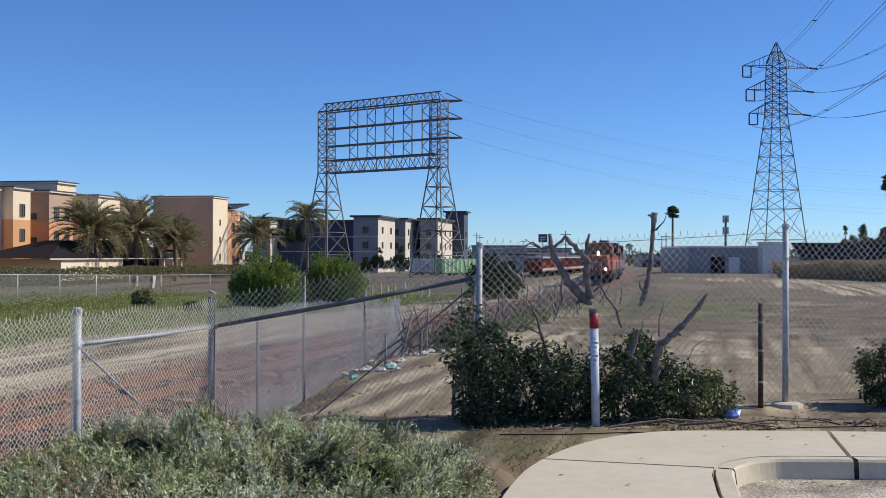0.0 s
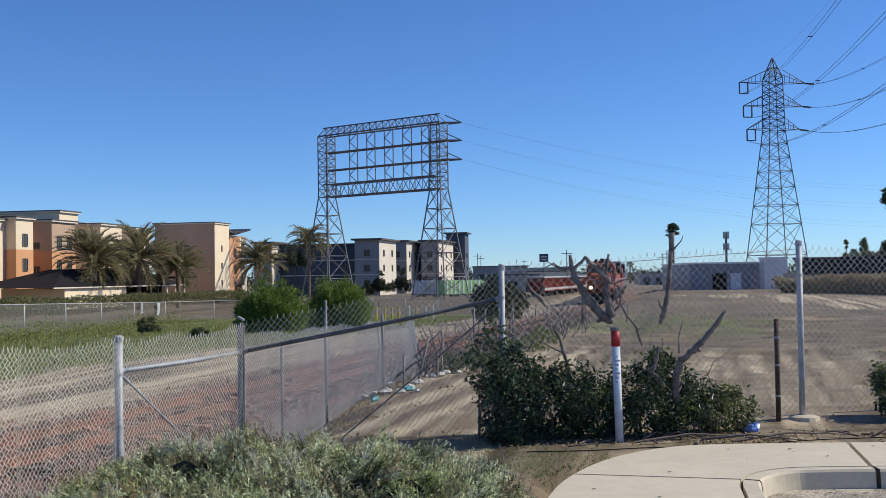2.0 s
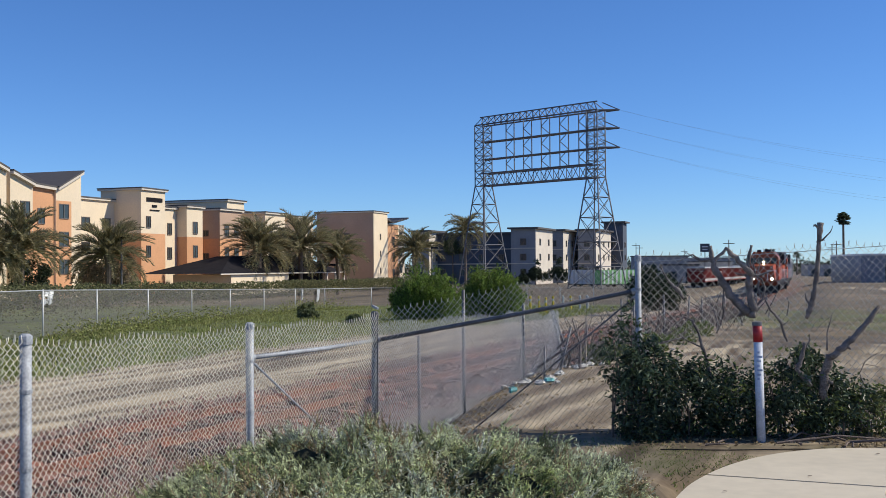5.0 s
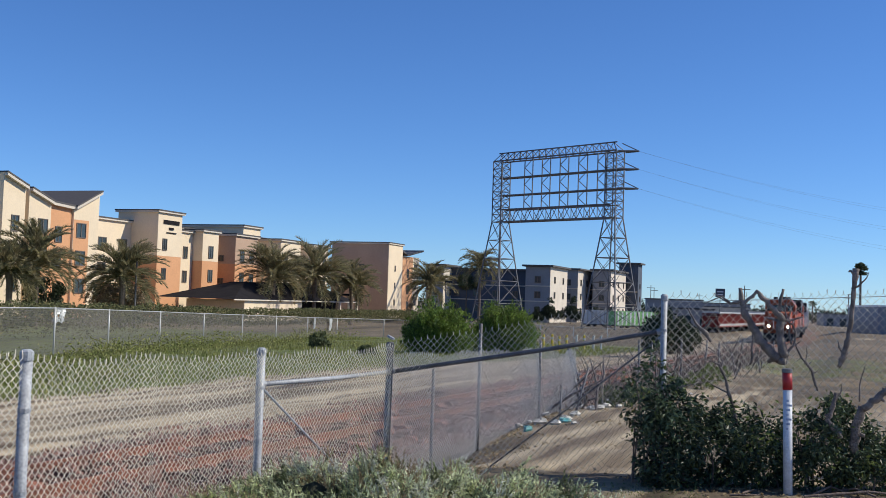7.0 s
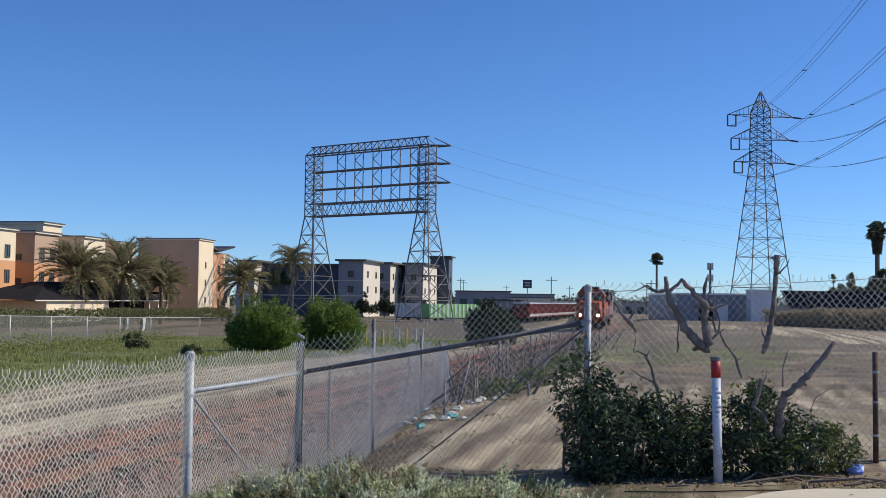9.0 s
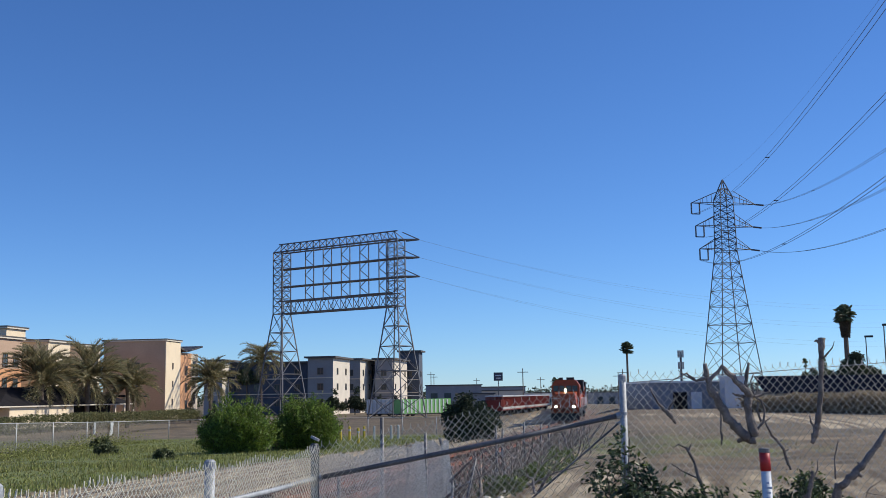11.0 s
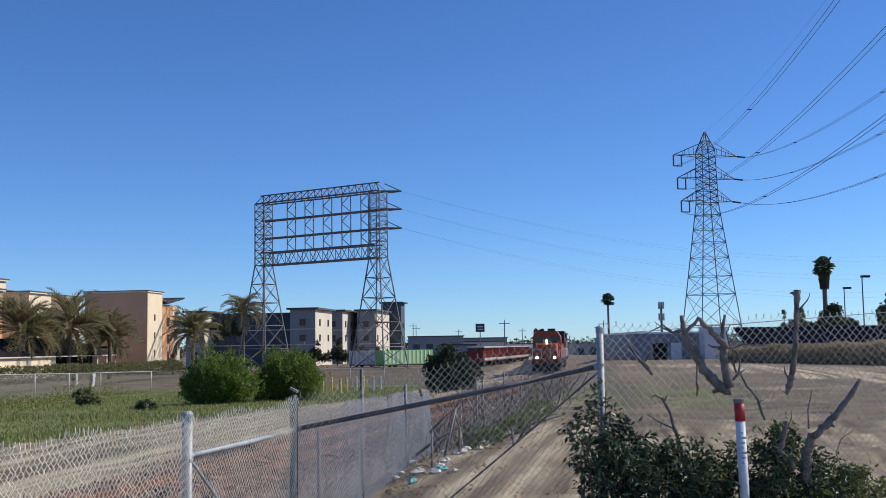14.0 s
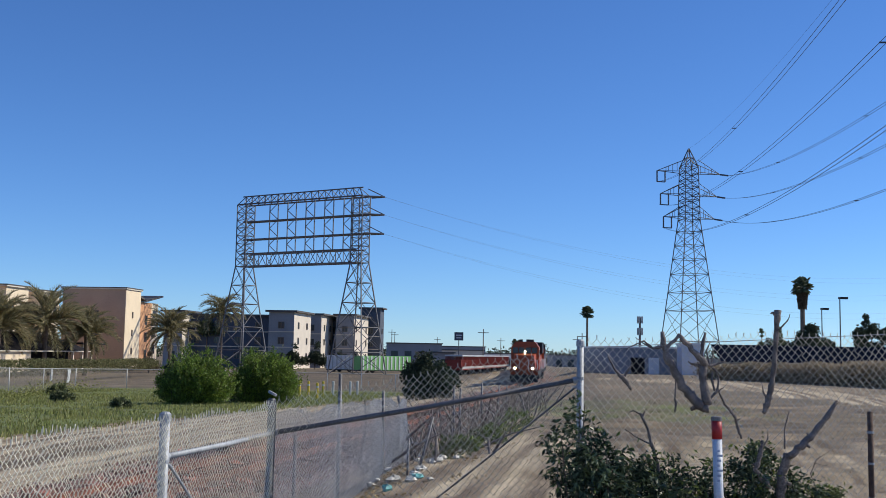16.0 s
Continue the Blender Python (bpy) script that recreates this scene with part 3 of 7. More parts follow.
def hotel():
    m = hframe()
    h = thing("hotel", (0, 0, 0), "four-storey cream and orange stucco hotel with stepped roofs", "hotel")
    g0 = -1.5
    # long body behind the bays
    block(h, m, -30, -6.2, -16, -3, g0, 10.2, CREAM)
    block(h, m, 11.7, 78, -16, -4, g0, 10.2, CREAM)
    # first bay with a butterfly roof
    for k, (a, b, mat) in enumerate(((0.2, 3.6, CREAM), (3.6, 7.3, ORANGE), (7.3, 11.6, CREAM), (-4.0, -0.8, CREAM))):
        v = (0, -0.25, 0, 0.4)[k]
        za, zb, zc = ((12.1, 11.0, 0), (11.0, 10.8, 0), (10.8, 12.9, 0), (13.25, 12.15, 0))[k]
        g = Geo()
        g.add([m @ Vector(p) for p in ((a, -12, g0), (b, -12, g0), (b, v, g0), (a, v, g0), (a, -12, za), (b, -12, zb), (b, v, zb), (a, v, za))],
              [(0, 3, 2, 1), (4, 5, 6, 7), (0, 1, 5, 4), (1, 2, 6, 5), (2, 3, 7, 6), (3, 0, 4, 7)])
        part("wall", g, mat, h)
        g = Geo()
        g.add([m @ Vector(p) for p in ((a, -12, za + .01), (b, -12, zb + .01), (b, v + 0.5, zb + .01), (a, v + 0.5, za + .01), (a, -12, za + 0.17), (b, -12, zb + 0.17), (b, v + 0.5, zb + 0.17), (a, v + 0.5, za + 0.17))],
              [(0, 3, 2, 1), (4, 5, 6, 7), (0, 1, 5, 4), (1, 2, 6, 5), (2, 3, 7, 6), (3, 0, 4, 7)])
        slab = part("roof", g, TRIM, h)
        g = Geo()
        g.add([m @ Vector(p) for p in ((a, v + 0.02, za - 0.3), (b, v + 0.02, zb - 0.3), (b, v + 0.46, zb - 0.3), (a, v + 0.46, za - 0.3), (a, v + 0.02, za), (b, v + 0.02, zb), (b, v + 0.46, zb), (a, v + 0.46, za))],
              [(0, 3, 2, 1), (4, 5, 6, 7), (0, 1, 5, 4), (1, 2, 6, 5), (2, 3, 7, 6), (3, 0, 4, 7)])
        part("fascia", g, PALE, slab, "pale fascia under the roof edge")
    for z in (1.2, 4.3, 7.4):
        window(h, m, 2.4, 0, z, 1.7, 1.9)
        window(h, m, 8.6, 0, z, 1.9, 1.9)
        window(h, m, 5.2, -0.25, z - 0.7, 1.3, 2.0)
    for z in (1.2, 4.3, 7.4):
        window(h, m, -2.2, 0.4, z, 1.3, 1.9)
    for z in (1.6, 4.6):
        for u in (17.5, 21.5, 25.5):
            window(h, m, u, -4, z + 2.0, 1.9, 1.7)
    # orange paint fields on the lower walls
    for a, b, v, z in ((0.25, 3.55, 0.0, 7.9), (7.35, 9.9, 0.0, 9.4), (11.8, 23.0, -4.0, 2.6)):
        part("paint_field", Geo().box((a, v + 0.004, g0), (b, v + 0.01, z), m), ORANGE, h, "orange painted stucco")
    # tower with the sign
    block(h, m, 23.1, 28.3, -6, 0, 6.2, 11.6, CREAM)
    block(h, m, 23.1, 28.3, -6, 0.02, g0, 6.19, ORANGE, False)
    for z in (6.9, 3.2):
        window(h, m, 24.6, 0.02, z, 1.1, 1.7)
    sign = Geo()
    for z, a, b in ((10.25, 24.2, 27.6), (9.55, 25.4, 26.4), (9.1, 24.9, 27.0)):
        sign.box((a, 0.02, z), (b, 0.1, z + (0.5 if z > 10 else 0.3 if z > 9.2 else 0.14)), m)
    part("sign", sign, ROOFDARK, h, "dark raised lettering, drawn as plain bars")
    block(h, m, 28.3, 33.2, -6, -1.5, g0, 9.6, CREAM)
    for z in (6.2, 3.0):
        window(h, m, 31.5, -1.5, z, 1.2, 1.8)
        window(h, m, 29.5, -1.5, z, 0.5, 1.6)
    block(h, m, 33.3, 37.2, -5, 0, 6.0, 9.9, CREAM)
    block(h, m, 33.3, 37.2, -5, 0.02, g0, 5.99, ORANGE, False)
    for z in (6.4, 3.2):
        window(h, m, 35.3, 0.02, z, 1.3, 1.9)
    block(h, m, 40.0, 46.0, -9, 1, 5.9, 9.8, TAN)
    block(h, m, 40.0, 46.0, -9, 1.02, g0, 5.89, ORANGE, False)
    block(h, m, 42.6, 47.4, -12, 0.6, 9.81, 11.2, CREAM)
    for z in (6.2, 3.0):
        window(h, m, 41.8, 1.02, z, 1.3, 1.9)
        window(h, m, 44.4, 1.02, z, 1.3, 1.9)
    window(h, m, 40.0, -1.2, 6.2, 1.0, 1.0, "v")
    window(h, m, 40.0, -1.2, 3.0, 1.0, 1.0, "v")
    block(h, m, 52.9, 59.3, -8, 1, g0, 9.9, CREAM)
    block(h, m, 63.7, 69.0, -8, 1, g0, 9.7, CREAM)
    for z in (6.4, 3.2, 0.2):
        for u in (54.6, 57.4, 65.4, 67.6):
            window(h, m, u, 1, z, 1.2, 1.8)
    # end wing: darker tan paints its shaded end, a cream sheet its sunlit side
    block(h, m, 82.5, 88.9, -4.9, 6, g0, 11.3, TAN)
    block(h, m, 89.0, 100.5, -4.9, 4.8, g0, 9.7, CREAM, False)
    part("wall", Geo().box((82.5, 6.004, g0), (88.9, 6.1, 11.25), m), CREAM, h)
    part("wall", Geo().box((89.2, 4.804, g0), (97, 4.9, 9.6), m), ORANGE, h)
    g = Geo()
    prof = [(88.9, 10.6), (93.5, 9.75), (101.0, 10.9)]
    for (a, za), (b, zb) in zip(prof, prof[1:]):
        g.add([m @ Vector(p) for p in ((a, -5, za), (b, -5, zb), (b, 5.5, zb), (a, 5.5, za), (a, -5, za + 0.3), (b, -5, zb + 0.3), (b, 5.5, zb + 0.3), (a, 5.5, za + 0.3))],
              [(0, 3, 2, 1), (4, 5, 6, 7), (0, 1, 5, 4), (1, 2, 6, 5), (2, 3, 7, 6), (3, 0, 4, 7)])
    part("roof", g, TRIM, h, "butterfly roof edge")
    for z in (0.6, 3.6, 6.6):
        window(h, m, 90.8, 4.9, z, 1.5, 1.9)
        window(h, m, 98.5, 4.8, z, 1.5, 1.9)
        window(h, m, 94.6, 4.9, z - 0.9, 1.1, 1.9)
        window(h, m, 85.5, 6.1, z, 0.5, 1.2)
    for z in (3.6, 6.6):
        window(h, m, 82.5, 1.0, z, 1.2, 1.3, "v")
    # low porte-cochere roof in front
    low = thing("low_pavilion", (0, 0, 0), "low pavilion with a dark hipped roof and pale wall", "pavilion")
    part("wall", Geo().box((24, 4, g0), (39, 12.2, 1.0), m), CREAM, low)
    g = Geo()
    g.add([m @ Vector(p) for p in ((21, 1.5, 1.1), (56, 1.5, 1.1), (56, 12.5, 1.1), (21, 12.5, 1.1), (31, 6, 3.3), (50, 6, 3.6), (50, 8, 3.6), (31, 8, 3.3))],
          [(0, 3, 2, 1), (4, 5, 6, 7), (0, 1, 5, 4), (1, 2, 6, 5), (2, 3, 7, 6), (3, 0, 4, 7)])
    part("roof", g, ROOFDARK, low)
    part("gutter", Geo().box((21, 12.5, 0.98), (56, 12.6, 1.12), m), PALE, low)
    # Near-black box fills the recess; its colour paints the shade there.
    part("back_wall", Geo().box((39.2, 5, g0), (55, 9.5, 0.95), m), ROOFDARK, low, "dark box painting the deep shade under the roof")
    for u in (57.0, 60.0, 63.0):
        part("post", Geo().box((u, 9.0, g0), (u + 0.3, 9.3, 2.0), m), PALE, low)
    part("canopy", Geo().box((56.3, 3, 2.004), (64, 11, 2.3), m), ROOFDARK, low, "flat dark entrance canopy")


hotel()


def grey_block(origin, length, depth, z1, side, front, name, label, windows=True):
    """A block whose front faces the camera (along HV) with shade put into its stucco colour, and whose side runs back
    along HU with light put into a paler one.
    """
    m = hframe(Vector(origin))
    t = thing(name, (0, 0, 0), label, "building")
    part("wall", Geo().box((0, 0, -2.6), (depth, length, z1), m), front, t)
    part("painted_lit_wall", Geo().box((0.02, length + 0.004, -2.6), (depth, length + 0.06, z1), m), side, t)
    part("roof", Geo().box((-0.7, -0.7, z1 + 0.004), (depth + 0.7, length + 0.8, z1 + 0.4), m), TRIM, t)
    if windows:
        n = max(int(length / 4.5), 1)
        for k in range(n):
            for z in (-0.4, 3.0, 6.4):
                if z + 2 < z1:
                    window(t, m, 0, (k + 0.5) * length / n, z, 1.6, 1.7, "v")
        for k in range(max(int(depth / 6), 1)):
            for z in (-0.4, 3.0, 6.4):
                if z + 2 < z1:
                    window(t, m, (k + 0.5) * depth / max(int(depth / 6), 1), length + 0.06, z, 1.5, 1.7)
        for z in (2.2, 5.6):
            part("band", Geo().box((-0.12, 0, z), (-0.004, length, z + 0.22), m), PALE, t)
    return t


# Paler side stucco paints in sunlight, darker fronts shade; the last block is even.
grey_block((-43.5, 246, 0), 4.2, 10, 9.8, PALE, GREYST, "apartment_block", "grey apartment block with light painted into its pale side wall")
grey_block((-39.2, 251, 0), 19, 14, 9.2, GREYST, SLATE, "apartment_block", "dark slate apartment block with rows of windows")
grey_block((-19.9, 240, 0), 5.6, 16, 10.0, PALE, GREYST, "apartment_block", "grey stair tower with sunlight painted into its pale side")
grey_block((-13.6, 262, 0), 4.6, 20, 10.2, PALE, GREYST, "apartment_block", "grey apartment block with light painted into its pale side wall")
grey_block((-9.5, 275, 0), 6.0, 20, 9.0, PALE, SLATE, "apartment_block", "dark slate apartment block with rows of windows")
grey_block((-5.6, 268, 0), 4.4, 20, 10.4, PALE, GREYST, "apartment_block", "grey stair tower with sunlight painted into its pale side")
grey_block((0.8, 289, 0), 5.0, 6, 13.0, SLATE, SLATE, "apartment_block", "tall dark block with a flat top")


# ---- boundary fence along the track ----
def post(parent_name, x, y, z0, z1, r, label, cap=True, mat=None, lean=(0, 0), group="fence posts"):
    t = thing(parent_name, (x, y, z0), label, "fence post", group)
    h = z1 - z0
    top = Vector((lean[0], lean[1], h))
    part("pipe", Geo().tube([(0, 0, -0.3), top], r, 10), mat or GALV, t, smooth=True)
    if cap:
        g = Geo()
        g.tube([top + Vector((0, 0, -0.03)), top + Vector((0, 0, 0.02)), top + Vector((0, 0, 0.035))], [r * 1.18, r * 1.15, r * 0.7], 10)
        part("cap", g, mat or GALV, t)
    for f in (0.25, 0.55, 0.82):
        g = Geo()
        c = top * f
        g.tube([c + Vector((0, 0, -0.012)), c + Vector((0, 0, 0.012))], r * 1.12, 10)
        part("tie_band", g, GALV, t)
    return t


P0, P1, PH, PB, PC = (-3.53, 6.08, 1.34), (-3.12, 9.14, 1.25), (-2.58, 11.97, 1.23), (-1.95, 15.07, 1.44), (-1.31, 18.05, 1.13)
PG, PR = (0.39, 11.67, 1.85), (4.01, 12.58, 2.09)
PM = (-3.95, 3.0, 1.40)
PX = (7.6, 13.5, 2.05)
for p, r in ((PM, 0.036), (P0, 0.036), (P1, 0.036), (PG, 0.034)):
    post("fence_post", p[0], p[1], land(p[0], p[1]), p[2], r, "galvanised round steel fence post with a cap")
hinge = post("fence_post", PH[0], PH[1], land(PH[0], PH[1]), PH[2], 0.038, "dark weathered hinge post wrapped with wire ties", True, DARKPIPE)
for k in range(13):
    part("wire_tie", Geo().tube([(0, 0, 0.3 + k * 0.12), (0.01, 0, 0.32 + k * 0.12)], 0.046, 8), GALV, hinge)
for p in (PB, PC):
    post("fence_post", p[0], p[1], land(p[0], p[1]), p[2], 0.024, "thin weathered steel line post", False, DARKPIPE)
post("fence_post", PR[0], PR[1], -0.02, PR[2], 0.036, "galvanised round steel fence post in a concrete footing")
post("fence_post", PX[0], PX[1], -0.02, PX[2], 0.03, "galvanised round steel fence post with a cap")
post("fence_post", 3.68, 12.44, -0.02, 1.19, 0.03, "short dark rusty steel post", False, TIE)


def fabric(name, p, q, rows, label, width=0.091, radius=0.0031, seed=1, parent=None, ragged=0.03, mat=None):
    """Chain-link fabric from p to q (x, y); rows: fractions along it with bottom and top heights. Zigzag wires with pointed ends."""
    rng = np.random.default_rng(seed)
    p, q = np.array(p, float), np.array(q, float)
    length = np.linalg.norm(q - p)
    along = (q - p) / length
    out = np.array([along[1], -along[0]])
    f = [r[0] for r in rows]
    half = width / 2
    n = int(length / half)
    ring = np.array([(math.cos(a), math.sin(a)) for a in (0.5, 2.6, 4.7)])
    verts, faces = [], []
    for i in range(n):
        s0 = i * half / length
        lo, hi = np.interp(s0, f, [r[1] for r in rows]), np.interp(s0, f, [r[2] for r in rows])
        hi += 0.02 * math.sin(i * 0.13 + seed) + rng.normal(0, ragged * 0.3)
        m = max(int((hi - lo) / (half * 1.05)), 2)
        k = np.arange(m + 1)
        z = hi - k * half * 1.05
        s = i * half + half * ((k + i) % 2)
        bow = 0.02 * np.sin(s * 1.7 + seed) + 0.03 * np.sin(z * 2.1 + s * 0.9 + seed)
        w = radius * np.where((k + i) % 2, 1.2, -1.2) + bow
        # pointed end
        z = np.concatenate(([hi + 0.028 + rng.normal(0, 0.008)], z))
        s = np.concatenate(([s[0] + rng.normal(0, 0.006)], s))
        w = np.concatenate(([w[0]], w))
        c = np.stack([p[0] + along[0] * s + out[0] * w, p[1] + along[1] * s + out[1] * w, z], 1)
        base = len(verts) * 3
        vv = np.repeat(c, 3, 0)
        vv[:, 0] += np.tile(ring[:, 0], len(c)) * radius * along[0] + np.tile(ring[:, 1], len(c)) * radius * out[0]
        vv[:, 1] += np.tile(ring[:, 0], len(c)) * radius * along[1] + np.tile(ring[:, 1], len(c)) * radius * out[1]
        start = sum(len(v) for v in verts[-1:]) + (fabric.count if verts else 0)
        if not verts:
            start = 0
        fabric.count = start
        verts.append(vv)
        for j in range(len(c) - 1):
            for t in range(3):
                a, b = start + j * 3 + t, start + j * 3 + (t + 1) % 3
                faces.append((a, b, b + 3, a + 3))
    g = Geo()
    g.v, g.f = [tuple(v) for v in np.concatenate(verts)], faces
    if parent is not None:
        return part(name, g, WIRE, parent, label)
    t = thing(name, (0, 0, 0), label, "chain-link", "chain-link fabric")
    part("wire_mesh", g, mat or WIRE, t)["kind"] = "stuff"
    line = [(p[0] + (q[0] - p[0]) * r[0], p[1] + (q[1] - p[1]) * r[0], r[1] + 0.06) for r in rows]
    part("tension_wire", Geo().tube(line, 0.003, 4), GALV, t)
    return t


fabric.count = 0


def span(a, b, lo_a, lo_b, hi_a, hi_b, seed, label="bent galvanised chain-link fabric between fence posts", dip=0.0, width=0.06, mat=None):
    return fabric("chain_link_fabric", a[:2], b[:2], [(0, lo_a, hi_a), (0.5, (lo_a + lo_b) / 2, (hi_a + hi_b) / 2 - dip), (1, lo_b, hi_b)], label, width, 0.0033 if mat else 0.0031, seed=seed, mat=mat)


def rail(a, b, r, label, mat, name="fence_rail"):
    g = Geo().tube([a, Vector(a).lerp(Vector(b), 0.5) - Vector((0, 0, 0.01)), b], r, 8)
    t = thing(name, a, label, "fence rail", "fence rails")
    g.v = [(x - a[0], y - a[1], z - a[2]) for x, y, z in g.v]
    part("pipe", g, mat, t, smooth=True)
    for e, f in ((Vector(a), Vector(b)), (Vector(b), Vector(a))):
        d = (f - e).normalized()
        part("end_cup", Geo().tube([e - Vector(a) + d * 0.02, e - Vector(a) + d * 0.07], r * 1.35, 8), GALV, t)
    return t


LOW = -0.35
span(PM, P0, LOW, LOW, 1.36, 1.31, 1, dip=0.03)
span(P0, P1, LOW, LOW, 1.30, 1.22, 2, dip=0.02)
span(P1, PH, LOW, -0.5, 1.22, 1.20, 3, dip=0.03)
span(PH, PB, -0.5, -0.35, 1.12, 1.05, 4, dip=0.05, mat=OLDWIRE)
span(PB, PC, -0.35, -0.5, 1.05, 1.0, 5, dip=0.05, mat=OLDWIRE)
PD, PE_, PF = (-0.78, 20.6), (0.45, 25.5), (1.7, 30.2)
span(PC, (*PD, 0), -0.5, -0.5, 1.0, 0.9, 6, dip=0.1, mat=OLDWIRE)
span(PH, PG, -0.45, -0.2, 1.22, 1.80, 7, "sagging chain-link fabric of the gate panel", dip=-0.03, width=0.072)
span(PG, PR, -0.1, -0.02, 1.86, 2.03, 8, "tall chain-link fabric with pointed top ends", dip=0.0, width=0.088)
span(PR, PX, -0.02, -0.02, 2.03, 2.0, 9, "tall chain-link fabric with pointed top ends", dip=0.02, width=0.088)
rail((P1[0], P1[1], 0.97), (PH[0], PH[1], 0.93), 0.022, "galvanised top rail pipe", GALV)
rail((PH[0], PH[1], 0.93), (PG[0], PG[1], 1.50), 0.024, "dark weathered sloping top rail pipe", DARKPIPE)
rail((P1[0] + 0.04, P1[1], 0.92), (-2.82, 11.4, -0.2), 0.010, "thin steel truss rod across the fence", GALV, "truss_rod")
rail((PG[0], PG[1], 1.46), (-1.6, 12.05, -0.2), 0.009, "thin dark steel truss rod across the gate panel", DARKPIPE, "truss_rod")
g = Geo().tube([(-2.54, 11.93, -0.9), (-2.54, 11.93, 1.22)], 0.008, 6)
one("tension_bar", g, DARKPIPE, "thin dark tension bar wired beside the hinge post", "tension bar")
one("guy_wire", Geo().tube([Vector(PR) - Vector((0, 0, 0.07)), Vector(PG) + Vector((1.8, 0.45, 0.06)), Vector(PG) - Vector((0, 0, 0.05))], 0.004, 5), GALV, "thin tension wire along the fence top", "wire")
# leaning and short posts along the old fence
for x, y, z1, lx, ly, r in ((-2.45, 14.2, 0.85, 0.0, 0.0, 0.022), (-0.95, 17.6, 0.45, 0.02, 0.0, 0.016), (-0.80, 18.2, 0.72, 0.28, 0.1, 0.02), (-0.62, 20.4, 0.95, -0.35, 0.3, 0.028), (-0.5, 20.9, 0.9, -0.45, 0.2, 0.022),
                           (0.45, 25.0, 1.0, 0, 0, 0.024), (0.75, 27.0, 0.9, 0.05, 0, 0.024), (1.7, 30.2, 0.95, 0, 0, 0.024), (2.6, 34.0, 0.8, 0.1, 0, 0.026), (3.3, 36.6, 0.7, 0, 0, 0.026), (4.6, 41.5, 0.6, 0, 0, 0.026),
                           (5.9, 46.5, 0.5, 0.05, 0, 0.03), (7.2, 52.0, 0.4, 0, 0, 0.03), (8.4, 57.0, 0.3, 0, 0, 0.03)):
    post("fence_post", x, y, land(x, y), z1, r, "weathered old steel post leaning along the track", False, DARKPIPE, (lx, ly), "old trackside posts")
foot = Geo().tube([(4.02, 12.55, -0.06), (4.02, 12.55, 0.02), (4.02, 12.55, 0.035)], [0.2, 0.17, 0.12], 14)
one("post_footing", foot, KERB, "rough round concrete footing at the tall post", "footing")


# ---- marker post ----
def marker():
    t = thing("marker_post", (1.59, 11.15, 0.0), "white utility marker post with a red band and dark cap", "marker post")
    white = material("marker_white", (0.66, 0.68, 0.72), 0.5, 0, 0.1, 12, 0, 60)
    red = material("marker_red", (0.42, 0.03, 0.035), 0.5, 0, 0.1, 12, 0, 60)
    lean = -0.03
    part("tube", Geo().tube([(0, 0, -0.2), (lean * 0.8, 0, 0.985)], 0.044, 16), white, t, smooth=True)
    part("red_band", Geo().tube([(lean * 0.8, 0, 0.985), (lean, 0, 1.15)], 0.047, 16), red, t, "red band", True)
    part("cap", Geo().tube([(lean, 0, 1.15), (lean, 0, 1.185), (lean, 0, 1.19)], [0.05, 0.05, 0.04], 16), DARKPIPE, t, "dark cap")
    ink = material("marker_ink", (0.36, 0.42, 0.56), 0.5)
    for k in range(7):
        z = 0.60 + k * 0.045
        x = lean * 0.7
        w = 0.004 + 0.014 * (k % 3)
        part("print_bar", Geo().box((x - 0.02, -0.0468, z), (x + w, -0.0455, z + 0.02)), ink, t, "faded blue printing, drawn as a bar")


marker()


# ---- foliage ----
def leaves(points, size, rng, aspect=0.45, droop=0.3, outward=None, fold=0.15):
    """One folded leaf at each point, turned at random (or away from a centre)."""
    n = len(points)
    a = rng.uniform(0, 2 * math.pi, n)
    el = rng.normal(-droop, 0.6, n)
    d = np.stack([np.cos(a) * np.cos(el), np.sin(a) * np.cos(el), np.sin(el)], 1)
    if outward is not None:
        d = d * 0.7 + outward
        d /= np.linalg.norm(d, axis=1)[:, None] + 1e-9
    r = rng.normal(0, 1, (n, 3))
    side = np.cross(d, r)
    side /= np.linalg.norm(side, axis=1)[:, None] + 1e-9
    up = np.cross(side, d)
    s = (size * rng.uniform(0.6, 1.35, n))[:, None]
    base, tip = points - d * s * 0.5, points + d * s * 0.5
    l, r = points + side * s * aspect * 0.5 + up * s * fold, points - side * s * aspect * 0.5 + up * s * fold
    v = np.stack([base, l, tip, r], 1).reshape(-1, 3)
    i = np.arange(n) * 4
    f = np.concatenate([np.stack([i, i + 1, i + 2], 1), np.stack([i, i + 2, i + 3], 1)])
    return v, f


def leaf_object(name, v, f, mat):
    me = bpy.data.meshes.new(name)
    me.from_pydata(v.tolist(), [], f.tolist())
    me.materials.append(mat)
    me.update()
    return me


